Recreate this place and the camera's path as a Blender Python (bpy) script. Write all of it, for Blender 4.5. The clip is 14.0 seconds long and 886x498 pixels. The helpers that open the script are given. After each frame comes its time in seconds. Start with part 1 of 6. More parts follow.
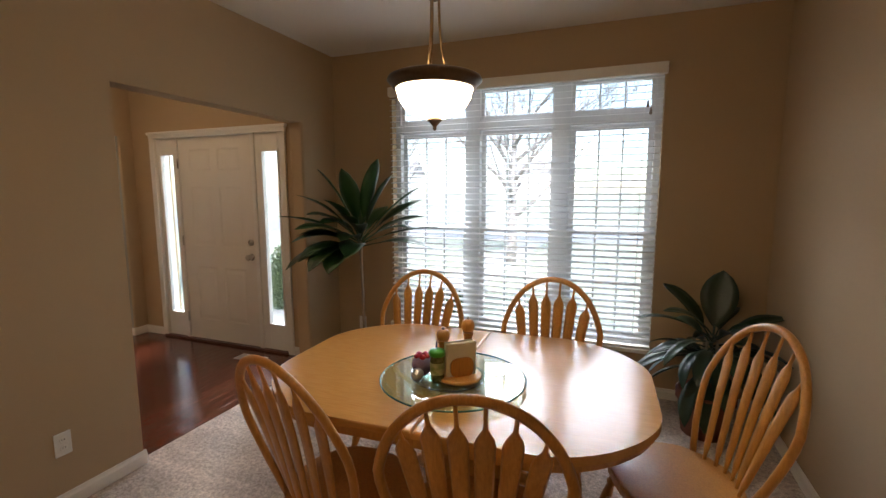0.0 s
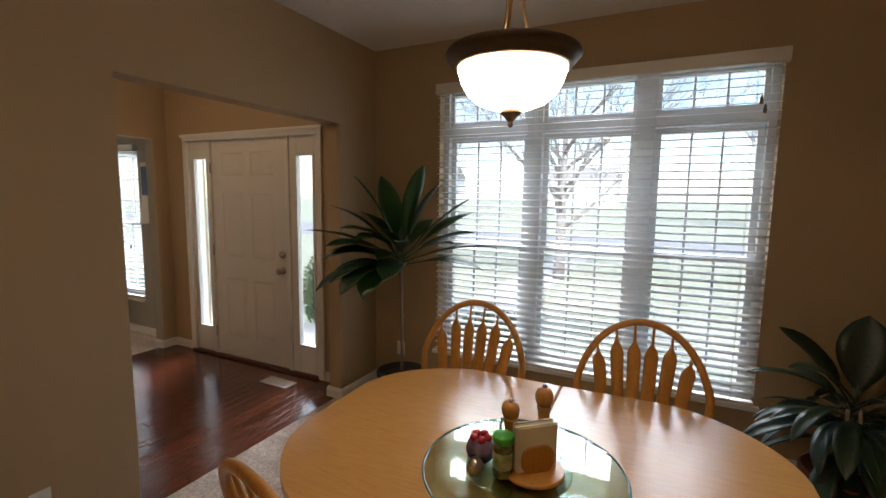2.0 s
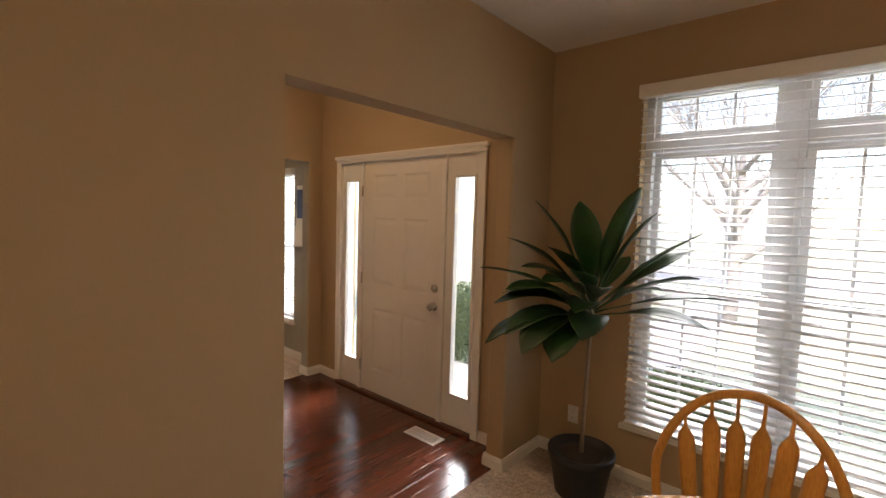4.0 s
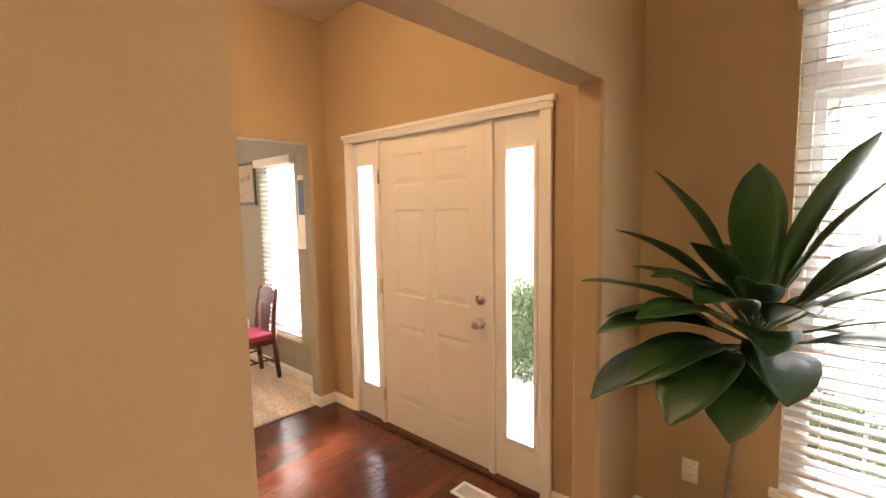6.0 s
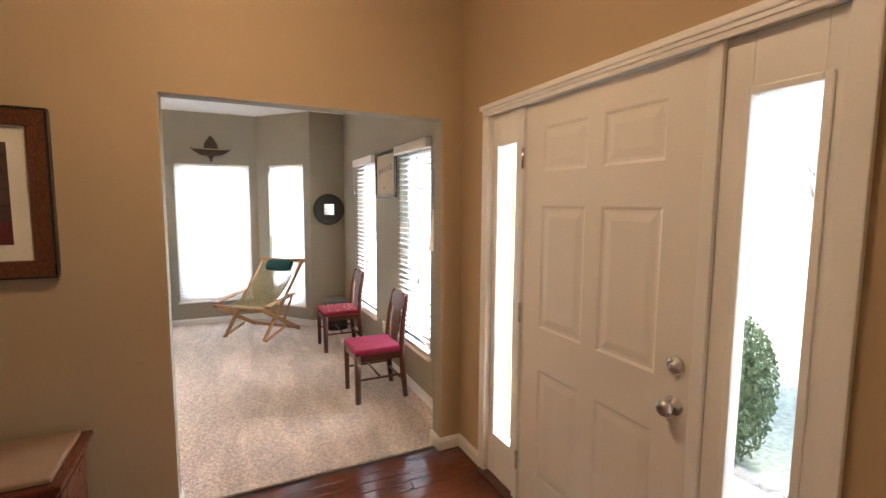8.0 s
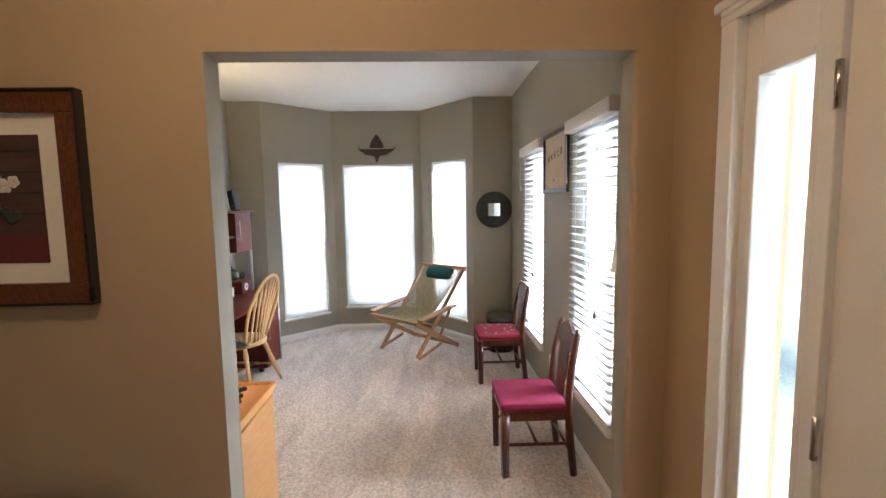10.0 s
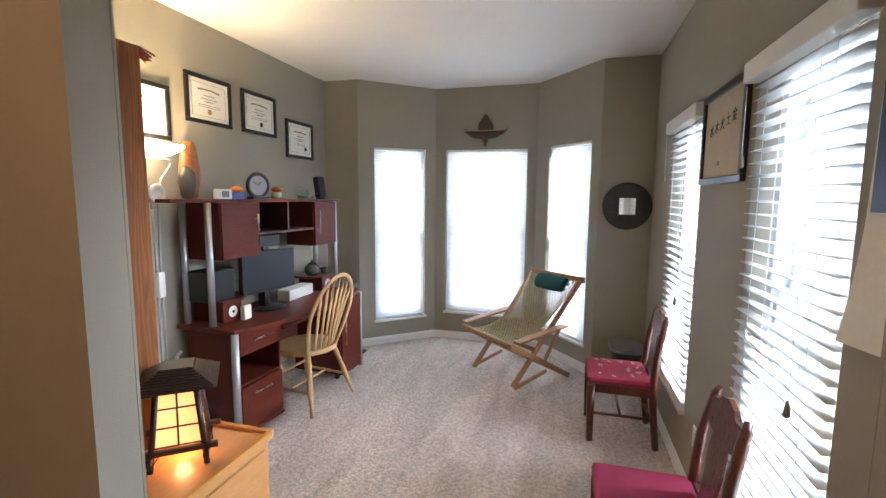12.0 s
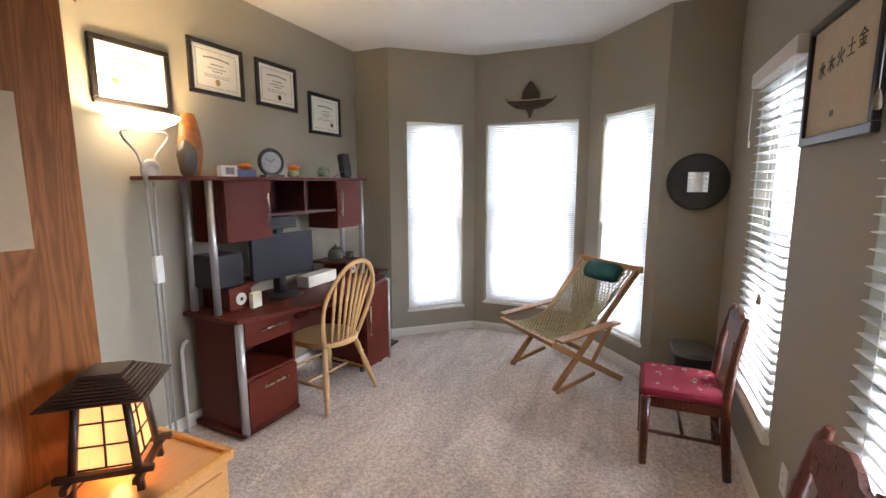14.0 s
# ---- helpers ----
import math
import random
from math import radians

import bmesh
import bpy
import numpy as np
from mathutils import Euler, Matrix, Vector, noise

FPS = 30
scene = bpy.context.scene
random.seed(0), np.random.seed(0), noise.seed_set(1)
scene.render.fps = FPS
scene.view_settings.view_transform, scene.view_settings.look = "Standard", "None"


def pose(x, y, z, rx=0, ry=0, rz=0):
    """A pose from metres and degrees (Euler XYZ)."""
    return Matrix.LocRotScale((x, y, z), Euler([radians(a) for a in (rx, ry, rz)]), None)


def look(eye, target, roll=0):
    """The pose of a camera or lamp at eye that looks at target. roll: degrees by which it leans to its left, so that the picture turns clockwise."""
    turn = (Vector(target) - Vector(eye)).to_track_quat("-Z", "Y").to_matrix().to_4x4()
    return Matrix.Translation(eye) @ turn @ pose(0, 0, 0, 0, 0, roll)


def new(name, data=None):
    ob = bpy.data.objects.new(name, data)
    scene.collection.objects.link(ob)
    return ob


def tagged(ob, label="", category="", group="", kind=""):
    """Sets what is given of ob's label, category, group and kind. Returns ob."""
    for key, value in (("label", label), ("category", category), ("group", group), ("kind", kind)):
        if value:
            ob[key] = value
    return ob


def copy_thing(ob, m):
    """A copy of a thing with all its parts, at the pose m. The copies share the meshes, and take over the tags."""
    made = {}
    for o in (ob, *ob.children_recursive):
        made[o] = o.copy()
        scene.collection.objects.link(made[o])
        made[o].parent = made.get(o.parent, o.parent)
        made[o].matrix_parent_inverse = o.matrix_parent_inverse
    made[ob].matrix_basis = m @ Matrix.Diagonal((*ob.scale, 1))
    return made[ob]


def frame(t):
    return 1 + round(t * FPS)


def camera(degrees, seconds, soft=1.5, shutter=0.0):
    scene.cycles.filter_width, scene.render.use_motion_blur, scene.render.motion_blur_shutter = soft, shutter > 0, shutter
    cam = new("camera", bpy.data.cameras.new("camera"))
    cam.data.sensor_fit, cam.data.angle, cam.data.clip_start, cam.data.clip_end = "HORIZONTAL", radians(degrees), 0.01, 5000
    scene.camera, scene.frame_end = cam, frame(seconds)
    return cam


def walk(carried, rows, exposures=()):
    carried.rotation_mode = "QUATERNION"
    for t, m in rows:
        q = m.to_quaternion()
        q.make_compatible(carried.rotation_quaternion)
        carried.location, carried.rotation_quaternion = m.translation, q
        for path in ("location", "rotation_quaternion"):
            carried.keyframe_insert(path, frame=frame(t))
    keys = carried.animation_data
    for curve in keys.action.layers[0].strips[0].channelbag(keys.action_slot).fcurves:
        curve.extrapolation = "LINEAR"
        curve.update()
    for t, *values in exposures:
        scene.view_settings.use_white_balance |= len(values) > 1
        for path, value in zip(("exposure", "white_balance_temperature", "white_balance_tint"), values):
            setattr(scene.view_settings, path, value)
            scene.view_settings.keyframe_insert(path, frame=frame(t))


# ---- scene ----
cam = camera(89.0, 14.0)
PATH = [
    (0, (-0.527, 1.464, 1.55), (-1.251, 3.311, 1.295), -0.1),
    (0.5, (-0.543, 1.538, 1.533), (-1.276, 3.383, 1.287), -0.6),
    (1, (-0.608, 1.666, 1.558), (-1.339, 3.511, 1.307), -0.3),
    (1.5, (-0.671, 1.797, 1.572), (-1.439, 3.628, 1.328), 0.6),
    (2, (-0.806, 1.904, 1.593), (-1.688, 3.684, 1.361), 0.8),
    (2.5, (-0.953, 2.017, 1.633), (-1.991, 3.711, 1.411), 1.3),
    (3, (-1.083, 2.118, 1.633), (-2.268, 3.718, 1.443), 1.5),
    (3.5, (-1.285, 2.172, 1.647), (-2.55, 3.712, 1.486), 1.8),
    (4, (-1.475, 2.226, 1.62), (-2.793, 3.724, 1.478), 1.7),
    (4.2, (-1.632, 2.249, 1.645), (-2.928, 3.763, 1.475), 0.9),
    (6.3, (-2.271, 2.855, 1.608), (-3.646, 4.295, 1.42), -1.9),
    (6.5, (-2.327, 2.935, 1.623), (-3.743, 4.335, 1.433), -1.8),
    (7, (-2.458, 3.122, 1.615), (-4.014, 4.366, 1.434), -0.8),
    (7.5, (-2.639, 3.299, 1.606), (-4.328, 4.355, 1.421), 0.1),
    (8, (-2.83, 3.447, 1.598), (-4.623, 4.312, 1.402), 0.4),
    (8.5, (-3.043, 3.6, 1.602), (-4.923, 4.245, 1.385), 0.1),
    (9, (-3.266, 3.731, 1.592), (-5.209, 4.151, 1.366), -0.5),
    (9.2, (-3.365, 3.768, 1.584), (-5.321, 4.119, 1.362), -0.7),
    (11.3, (-4.38, 4.141, 1.609), (-6.336, 3.777, 1.411), 0.2),
    (11.5, (-4.466, 4.155, 1.609), (-6.412, 3.743, 1.401), 0.4),
    (12, (-4.647, 4.182, 1.585), (-6.563, 3.653, 1.358), 0.5),
    (12.5, (-4.803, 4.222, 1.578), (-6.685, 3.591, 1.327), 0.4),
    (13, (-4.92, 4.232, 1.558), (-6.77, 3.521, 1.287), 0.2),
    (13.5, (-5.023, 4.244, 1.547), (-6.856, 3.498, 1.261), 0.1),
    (14, (-5.096, 4.248, 1.526), (-6.92, 3.482, 1.234), -0.1),
]
EXPOSURES = [  # seconds, stops, kelvin, tint
    (0.0, 1.4, 6250, 13), (1.5, 1.15, 6250, 13), (3.0, 0.9, 6500, 14), (4.2, 1.75, 7100, 20), (6.3, 2.92, 7500, 20), (7.5, 2.42, 6750, 18),
    (9.0, 2.15, 6050, 15), (11.3, 1.78, 5800, 13), (12.5, 1.7, 5700, 14), (14.0, 1.56, 6150, 16),
]
walk(cam, [(t, look(eye, target, roll)) for t, eye, target, roll in PATH], EXPOSURES)

# ---- world and lights ----
SKY, PENDANT, TORCH, HALL = 0.2, 9.5, 58.0, 18.5
world = bpy.data.worlds.new("sky")
scene.world = world
world.use_nodes = True
wn = world.node_tree.nodes
sky = wn.new("ShaderNodeTexSky")
sky.sky_type = "NISHITA"
sky.sun_disc = False
sky.sun_elevation = radians(38)
sky.sun_rotation = radians(200)
sky.air_density = 1.0
sky.dust_density = 0.6
wn["Background"].inputs["Strength"].default_value = SKY
world.node_tree.links.new(sky.outputs[0], wn["Background"].inputs["Color"])

sun = new("sun", bpy.data.lights.new("sun", "SUN"))
sun.data.energy, sun.data.angle, sun.data.color = 5.0, radians(15), (1.0, 0.96, 0.9)
sun.rotation_euler = (radians(52), 0, radians(20))


def window_light(name, place, turn, w, h, watts):
    """An added area lamp that stands in for the sky's light at a window."""
    lamp = new(name, bpy.data.lights.new(name, "AREA"))
    lamp.data.shape, lamp.data.size, lamp.data.size_y = "RECTANGLE", w, h
    lamp.data.energy, lamp.data.color = watts, (0.93, 0.97, 1.0)
    lamp.matrix_world = pose(*place, *turn)
    return lamp


# unseen fill lamp added high outdoors, above the view through the dining window
north = window_light("window_light_dining", (-2.9, 9.6, 5.0), (0, 0, 0), 6.5, 3.2, 200)
north.matrix_world = look((-2.9, 9.6, 5.0), (-1.1, 5.05, 1.2))
north.data.spread = radians(70)
window_light("window_light_bay", (-9.68, 3.31, 1.2), (-90, 0, 90), 0.84, 1.66, 8.0)
window_light("window_light_bay_south", (-9.34, 2.31, 1.18), (-90, 0, 131), 0.52, 1.75, 5.2)
window_light("window_light_bay_north", (-9.28, 4.29, 1.18), (-90, 0, 50), 0.5, 1.75, 5.2)
# unseen fill lamp added outdoors to brighten the study through its blinds
side = window_light("window_light_study", (-7.7, 8.4, 2.8), (0, 0, 0), 4.5, 2.6, 265)
side.matrix_world = look((-7.7, 8.4, 2.8), (-7.4, 4.8, 1.0))
side.data.spread = radians(70)


# ---- materials ----
def material(name, colour, rough=0.6, metal=0.0, second=None, scale=6.0, stretch=(1, 1, 1), amount=0.5,
             bump=0.0, bump_scale=60.0, fine=0.06, random_tint=0.0, spec=0.5, coat=0.0, coordinates="Object"):
    """A surface with two scales of variation: broad patches between two colours, and a fine grain with relief."""
    m = bpy.data.materials.new(name)
    m.use_nodes = True
    nt = m.node_tree
    n, link = nt.nodes, nt.links.new
    b = n["Principled BSDF"]
    tc = n.new("ShaderNodeTexCoord")
    mp = n.new("ShaderNodeMapping")
    mp.inputs["Scale"].default_value = stretch
    link(tc.outputs[coordinates], mp.inputs["Vector"])
    big = n.new("ShaderNodeTexNoise")
    big.inputs["Scale"].default_value = scale
    big.inputs["Detail"].default_value = 4
    link(mp.outputs[0], big.inputs["Vector"])
    ramp = n.new("ShaderNodeMapRange")
    ramp.inputs["From Min"].default_value = 0.35
    ramp.inputs["From Max"].default_value = 0.65
    ramp.inputs["To Max"].default_value = amount
    link(big.outputs["Fac"], ramp.inputs["Value"])
    mix = n.new("ShaderNodeMix")
    mix.data_type = "RGBA"
    second = second or tuple(c * 0.86 for c in colour)
    mix.inputs["A"].default_value = (*colour, 1)
    mix.inputs["B"].default_value = (*second, 1)
    link(ramp.outputs[0], mix.inputs["Factor"])
    grain = n.new("ShaderNodeTexNoise")
    grain.inputs["Scale"].default_value = bump_scale
    grain.inputs["Detail"].default_value = 3
    link(mp.outputs[0], grain.inputs["Vector"])
    hsv = n.new("ShaderNodeHueSaturation")
    val = n.new("ShaderNodeMapRange")
    val.inputs["From Min"].default_value = 0.3
    val.inputs["From Max"].default_value = 0.7
    val.inputs["To Min"].default_value = 1 - fine
    val.inputs["To Max"].default_value = 1 + fine
    link(grain.outputs["Fac"], val.inputs["Value"])
    value = val.outputs[0]
    if random_tint:
        info = n.new("ShaderNodeObjectInfo")
        rr = n.new("ShaderNodeMapRange")
        rr.inputs["To Min"].default_value = 1 - random_tint
        rr.inputs["To Max"].default_value = 1 + random_tint
        link(info.outputs["Random"], rr.inputs["Value"])
        mu = n.new("ShaderNodeMath")
        mu.operation = "MULTIPLY"
        link(value, mu.inputs[0])
        link(rr.outputs[0], mu.inputs[1])
        value = mu.outputs[0]
    link(value, hsv.inputs["Value"])
    link(mix.outputs["Result"], hsv.inputs["Color"])
    link(hsv.outputs[0], b.inputs["Base Color"])
    b.inputs["Metallic"].default_value = metal
    b.inputs["Specular IOR Level"].default_value = spec
    b.inputs["Coat Weight"].default_value = coat
    b.inputs["Coat Roughness"].default_value = 0.12
    rg = n.new("ShaderNodeMapRange")
    rg.inputs["To Min"].default_value = max(0.02, rough - 0.07)
    rg.inputs["To Max"].default_value = min(1.0, rough + 0.07)
    link(big.outputs["Fac"], rg.inputs["Value"])
    link(rg.outputs[0], b.inputs["Roughness"])
    if bump:
        bp = n.new("ShaderNodeBump")
        bp.inputs["Strength"].default_value = 1.0
        bp.inputs["Distance"].default_value = bump
        link(grain.outputs["Fac"], bp.inputs["Height"])
        link(bp.outputs[0], b.inputs["Normal"])
    return m


def glow(name, colour, strength, mottled=0.0):
    m = bpy.data.materials.new(name)
    m.use_nodes = True
    n, link = m.node_tree.nodes, m.node_tree.links.new
    b = n["Principled BSDF"]
    b.inputs["Base Color"].default_value = (*[min(1, c) for c in colour], 1)
    b.inputs["Roughness"].default_value = 0.35
    b.inputs["Emission Color"].default_value = (*colour, 1)
    b.inputs["Emission Strength"].default_value = strength
    if mottled:
        tex = n.new("ShaderNodeTexNoise")
        tex.inputs["Scale"].default_value = 9
        mr = n.new("ShaderNodeMapRange")
        mr.inputs["To Min"].default_value = strength * (1 - mottled)
        mr.inputs["To Max"].default_value = strength * (1 + mottled)
        link(tex.outputs["Fac"], mr.inputs["Value"])
        link(mr.outputs[0], b.inputs["Emission Strength"])
    return m


def glass(name, tint=(1, 1, 1), rough=0.0):
    m = bpy.data.materials.new(name)
    m.use_nodes = True
    b = m.node_tree.nodes["Principled BSDF"]
    b.inputs["Base Color"].default_value = (*tint, 1)
    b.inputs["Roughness"].default_value = rough
    b.inputs["Transmission Weight"].default_value = 1.0
    b.inputs["IOR"].default_value = 1.48
    return m


def thin_glass(name, tint):
    """A clear sheet: it lets light straight through and mirrors more at a flat angle."""
    m = bpy.data.materials.new(name)
    m.use_nodes = True
    n, link = m.node_tree.nodes, m.node_tree.links.new
    clear = n.new("ShaderNodeBsdfTransparent")
    clear.inputs["Color"].default_value = (*tint, 1)
    gloss = n.new("ShaderNodeBsdfGlossy")
    gloss.inputs["Roughness"].default_value = 0.02
    face = n.new("ShaderNodeLayerWeight")
    face.inputs["Blend"].default_value = 0.5
    steep = n.new("ShaderNodeMath")
    steep.operation = "POWER"
    steep.inputs[1].default_value = 4.0
    link(face.outputs["Facing"], steep.inputs[0])
    share = n.new("ShaderNodeMapRange")
    share.inputs["To Min"].default_value = 0.045
    share.inputs["To Max"].default_value = 0.85
    link(steep.outputs[0], share.inputs["Value"])
    mx = n.new("ShaderNodeMixShader")
    link(share.outputs[0], mx.inputs[0])
    link(clear.outputs[0], mx.inputs[1])
    link(gloss.outputs[0], mx.inputs[2])
    link(mx.outputs[0], n["Material Output"].inputs["Surface"])
    return m


def translucent(name, colour, share=0.6, rough=0.8):
    """Cloth, paper or thin plastic that lets light through."""
    m = bpy.data.materials.new(name)
    m.use_nodes = True
    n, link = m.node_tree.nodes, m.node_tree.links.new
    b = n["Principled BSDF"]
    b.inputs["Base Color"].default_value = (*colour, 1)
    b.inputs["Roughness"].default_value = rough
    tr = n.new("ShaderNodeBsdfTranslucent")
    tr.inputs["Color"].default_value = (*colour, 1)
    mx = n.new("ShaderNodeMixShader")
    mx.inputs[0].default_value = share
    link(b.outputs[0], mx.inputs[1])
    link(tr.outputs[0], mx.inputs[2])
    link(mx.outputs[0], n["Material Output"].inputs["Surface"])
    return m


def wood(name, light, dark, rough=0.35, grain=(1, 1, 1), scale=7.0, coat=0.0, random_tint=0.0, bump=0.0006, ring=0.6, pores=0.7):
    """Wood with drawn-out figure along the axis that has the small factor in grain."""
    m = bpy.data.materials.new(name)
    m.use_nodes = True
    nt = m.node_tree
    n, link = nt.nodes, nt.links.new
    b = n["Principled BSDF"]
    tc = n.new("ShaderNodeTexCoord")
    mp = n.new("ShaderNodeMapping")
    mp.inputs["Scale"].default_value = grain
    info = n.new("ShaderNodeObjectInfo")
    off = n.new("ShaderNodeVectorMath")
    off.operation = "SCALE"
    off.inputs[0].default_value = (3.1, 5.7, 4.3)
    link(info.outputs["Random"], off.inputs["Scale"])
    add = n.new("ShaderNodeVectorMath")
    link(tc.outputs["Object"], add.inputs[0])
    link(off.outputs[0], add.inputs[1])
    link(add.outputs[0], mp.inputs["Vector"])
    fig = n.new("ShaderNodeTexNoise")
    fig.inputs["Scale"].default_value = scale
    fig.inputs["Detail"].default_value = 5
    fig.inputs["Distortion"].default_value = 1.4
    link(mp.outputs[0], fig.inputs["Vector"])
    wave = n.new("ShaderNodeMath")
    wave.operation = "MULTIPLY"
    wave.inputs[1].default_value = 9.0
    link(fig.outputs["Fac"], wave.inputs[0])
    fr = n.new("ShaderNodeMath")
    fr.operation = "PINGPONG"
    fr.inputs[1].default_value = 0.5
    link(wave.outputs[0], fr.inputs[0])
    ringf = n.new("ShaderNodeMath")
    ringf.operation = "MULTIPLY"
    ringf.inputs[1].default_value = ring
    link(fr.outputs[0], ringf.inputs[0])
    fine = n.new("ShaderNodeTexNoise")
    fine.inputs["Scale"].default_value = scale * 14
    fine.inputs["Detail"].default_value = 2
    link(mp.outputs[0], fine.inputs["Vector"])
    sm = n.new("ShaderNodeMath")
    sm.operation = "MULTIPLY_ADD"
    sm.inputs[1].default_value = pores
    link(fine.outputs["Fac"], sm.inputs[0])
    link(ringf.outputs[0], sm.inputs[2])
    mr = n.new("ShaderNodeMapRange")
    mr.inputs["From Min"].default_value = 0.2
    mr.inputs["From Max"].default_value = 0.85
    link(sm.outputs[0], mr.inputs["Value"])
    mix = n.new("ShaderNodeMix")
    mix.data_type = "RGBA"
    mix.inputs["A"].default_value = (*light, 1)
    mix.inputs["B"].default_value = (*dark, 1)
    link(mr.outputs[0], mix.inputs["Factor"])
    hsv = n.new("ShaderNodeHueSaturation")
    rr = n.new("ShaderNodeMapRange")
    rr.inputs["To Min"].default_value = 1 - random_tint
    rr.inputs["To Max"].default_value = 1 + random_tint
    link(info.outputs["Random"], rr.inputs["Value"])
    link(rr.outputs[0], hsv.inputs["Value"])
    link(mix.outputs["Result"], hsv.inputs["Color"])
    link(hsv.outputs[0], b.inputs["Base Color"])
    rg = n.new("ShaderNodeMapRange")
    rg.inputs["To Min"].default_value = max(0.03, rough - 0.06)
    rg.inputs["To Max"].default_value = rough + 0.08
    link(fine.outputs["Fac"], rg.inputs["Value"])
    link(rg.outputs[0], b.inputs["Roughness"])
    b.inputs["Coat Weight"].default_value = coat
    b.inputs["Coat Roughness"].default_value = 0.1
    bp = n.new("ShaderNodeBump")
    bp.inputs["Distance"].default_value = bump
    link(fine.outputs["Fac"], bp.inputs["Height"])
    link(bp.outputs[0], b.inputs["Normal"])
    return m


M = {}
M["tan"] = material("tan_wall_paint", (0.42, 0.305, 0.178), 0.75, second=(0.39, 0.282, 0.162), scale=1.3, bump=0.0007, bump_scale=220, fine=0.02)
M["taupe"] = material("taupe_wall_paint", (0.32, 0.293, 0.228), 0.75, second=(0.297, 0.27, 0.208), scale=1.3, bump=0.0007, bump_scale=220, fine=0.02)
M["white_ceiling"] = material("white_ceiling_paint", (0.76, 0.74, 0.70), 0.9, second=(0.72, 0.70, 0.66), scale=1.1, bump=0.001, bump_scale=130, fine=0.02)
M["trim"] = material("white_trim_paint", (0.76, 0.74, 0.69), 0.38, second=(0.72, 0.70, 0.65), scale=3, bump=0.0002, bump_scale=90, fine=0.015)
M["door"] = material("white_door_paint", (0.74, 0.70, 0.63), 0.42, second=(0.70, 0.66, 0.59), scale=3, bump=0.0003, bump_scale=150, fine=0.02)
M["vinyl"] = material("white_window_vinyl", (0.70, 0.71, 0.71), 0.4, scale=4, fine=0.02)
M["slat"] = translucent("white_blind_slat", (0.80, 0.81, 0.81), 0.10, 0.45)
M["shade"] = translucent("white_pleated_shade", (0.80, 0.80, 0.81), 0.42, 0.9)
M["pane"] = thin_glass("window_glass", (0.97, 0.985, 0.98))
M["carpet"] = material("beige_speckled_carpet", (0.69, 0.605, 0.54), 0.97, second=(0.39, 0.325, 0.28), scale=135, amount=0.75, bump=0.012, bump_scale=48, fine=0.24, spec=0.1)


def brushed_pile(m):
    """Broad streaks where the pile has been brushed one way or the other."""
    n, link = m.node_tree.nodes, m.node_tree.links.new
    hsv = next(x for x in n if x.bl_idname == "ShaderNodeHueSaturation")
    tc = next(x for x in n if x.bl_idname == "ShaderNodeTexCoord")
    mp = n.new("ShaderNodeMapping")
    mp.inputs["Rotation"].default_value = (0, 0, radians(35))
    mp.inputs["Scale"].default_value = (0.8, 3.2, 1)
    link(tc.outputs["Object"], mp.inputs["Vector"])
    streak = n.new("ShaderNodeTexNoise")
    streak.inputs["Scale"].default_value = 1.7
    streak.inputs["Detail"].default_value = 5
    streak.inputs["Distortion"].default_value = 0.8
    link(mp.outputs[0], streak.inputs["Vector"])
    span_ = n.new("ShaderNodeMapRange")
    for key, v in (("From Min", 0.35), ("From Max", 0.65), ("To Min", 0.86), ("To Max", 1.12)):
        span_.inputs[key].default_value = v
    link(streak.outputs["Fac"], span_.inputs["Value"])
    mu = n.new("ShaderNodeMath")
    mu.operation = "MULTIPLY"
    link(hsv.inputs["Value"].links[0].from_socket, mu.inputs[0])
    link(span_.outputs[0], mu.inputs[1])
    link(mu.outputs[0], hsv.inputs["Value"])


brushed_pile(M["carpet"])
M["floor_wood"] = wood("red_brown_floor_board", (0.135, 0.036, 0.016), (0.055, 0.013, 0.007), 0.16, (1, 0.07, 1), 16, coat=0.25, random_tint=0.22)
M["joint"] = material("dark_floor_joint", (0.03, 0.012, 0.008), 0.8)
M["oak"] = wood("honey_oak", (0.57, 0.275, 0.058), (0.38, 0.155, 0.03), 0.3, (1, 1, 0.12), 12, coat=0.15, random_tint=0.06, ring=0.4)
M["oak_top"] = wood("honey_oak_tabletop", (0.60, 0.325, 0.10), (0.47, 0.225, 0.06), 0.2, (0.1, 1, 1), 9, coat=0.0, ring=0.22)
M["pale_oak"] = wood("pale_oak", (0.60, 0.39, 0.18), (0.46, 0.26, 0.10), 0.38, (1, 1, 0.12), 12, ring=0.4)
M["panel_oak"] = wood("red_oak_plywood", (0.27, 0.10, 0.028), (0.15, 0.05, 0.014), 0.55, (1.6, 1, 0.16), 4.5, ring=1.1, bump=0.0006, pores=0.35)
M["panel_oak"].node_tree.nodes["Principled BSDF"].inputs["Specular IOR Level"].default_value = 0.2
M["cabinet_oak"] = wood("golden_oak_veneer", (0.56, 0.29, 0.10), (0.45, 0.21, 0.065), 0.35, (0.12, 1, 1), 12, coat=0.15, ring=0.4)
M["cherry"] = wood("dark_cherry_laminate", (0.115, 0.019, 0.009), (0.065, 0.011, 0.005), 0.42, (0.15, 1, 1), 10, ring=0.4)
M["cherry"].node_tree.nodes["Principled BSDF"].inputs["Specular IOR Level"].default_value = 0.22
# darker copy of the cherry, with the recess shade put into its colour
M["cherry_shaded"] = wood("shaded_cherry_laminate", (0.075, 0.018, 0.012), (0.045, 0.01, 0.007), 0.45, (0.15, 1, 1), 10, ring=0.4)
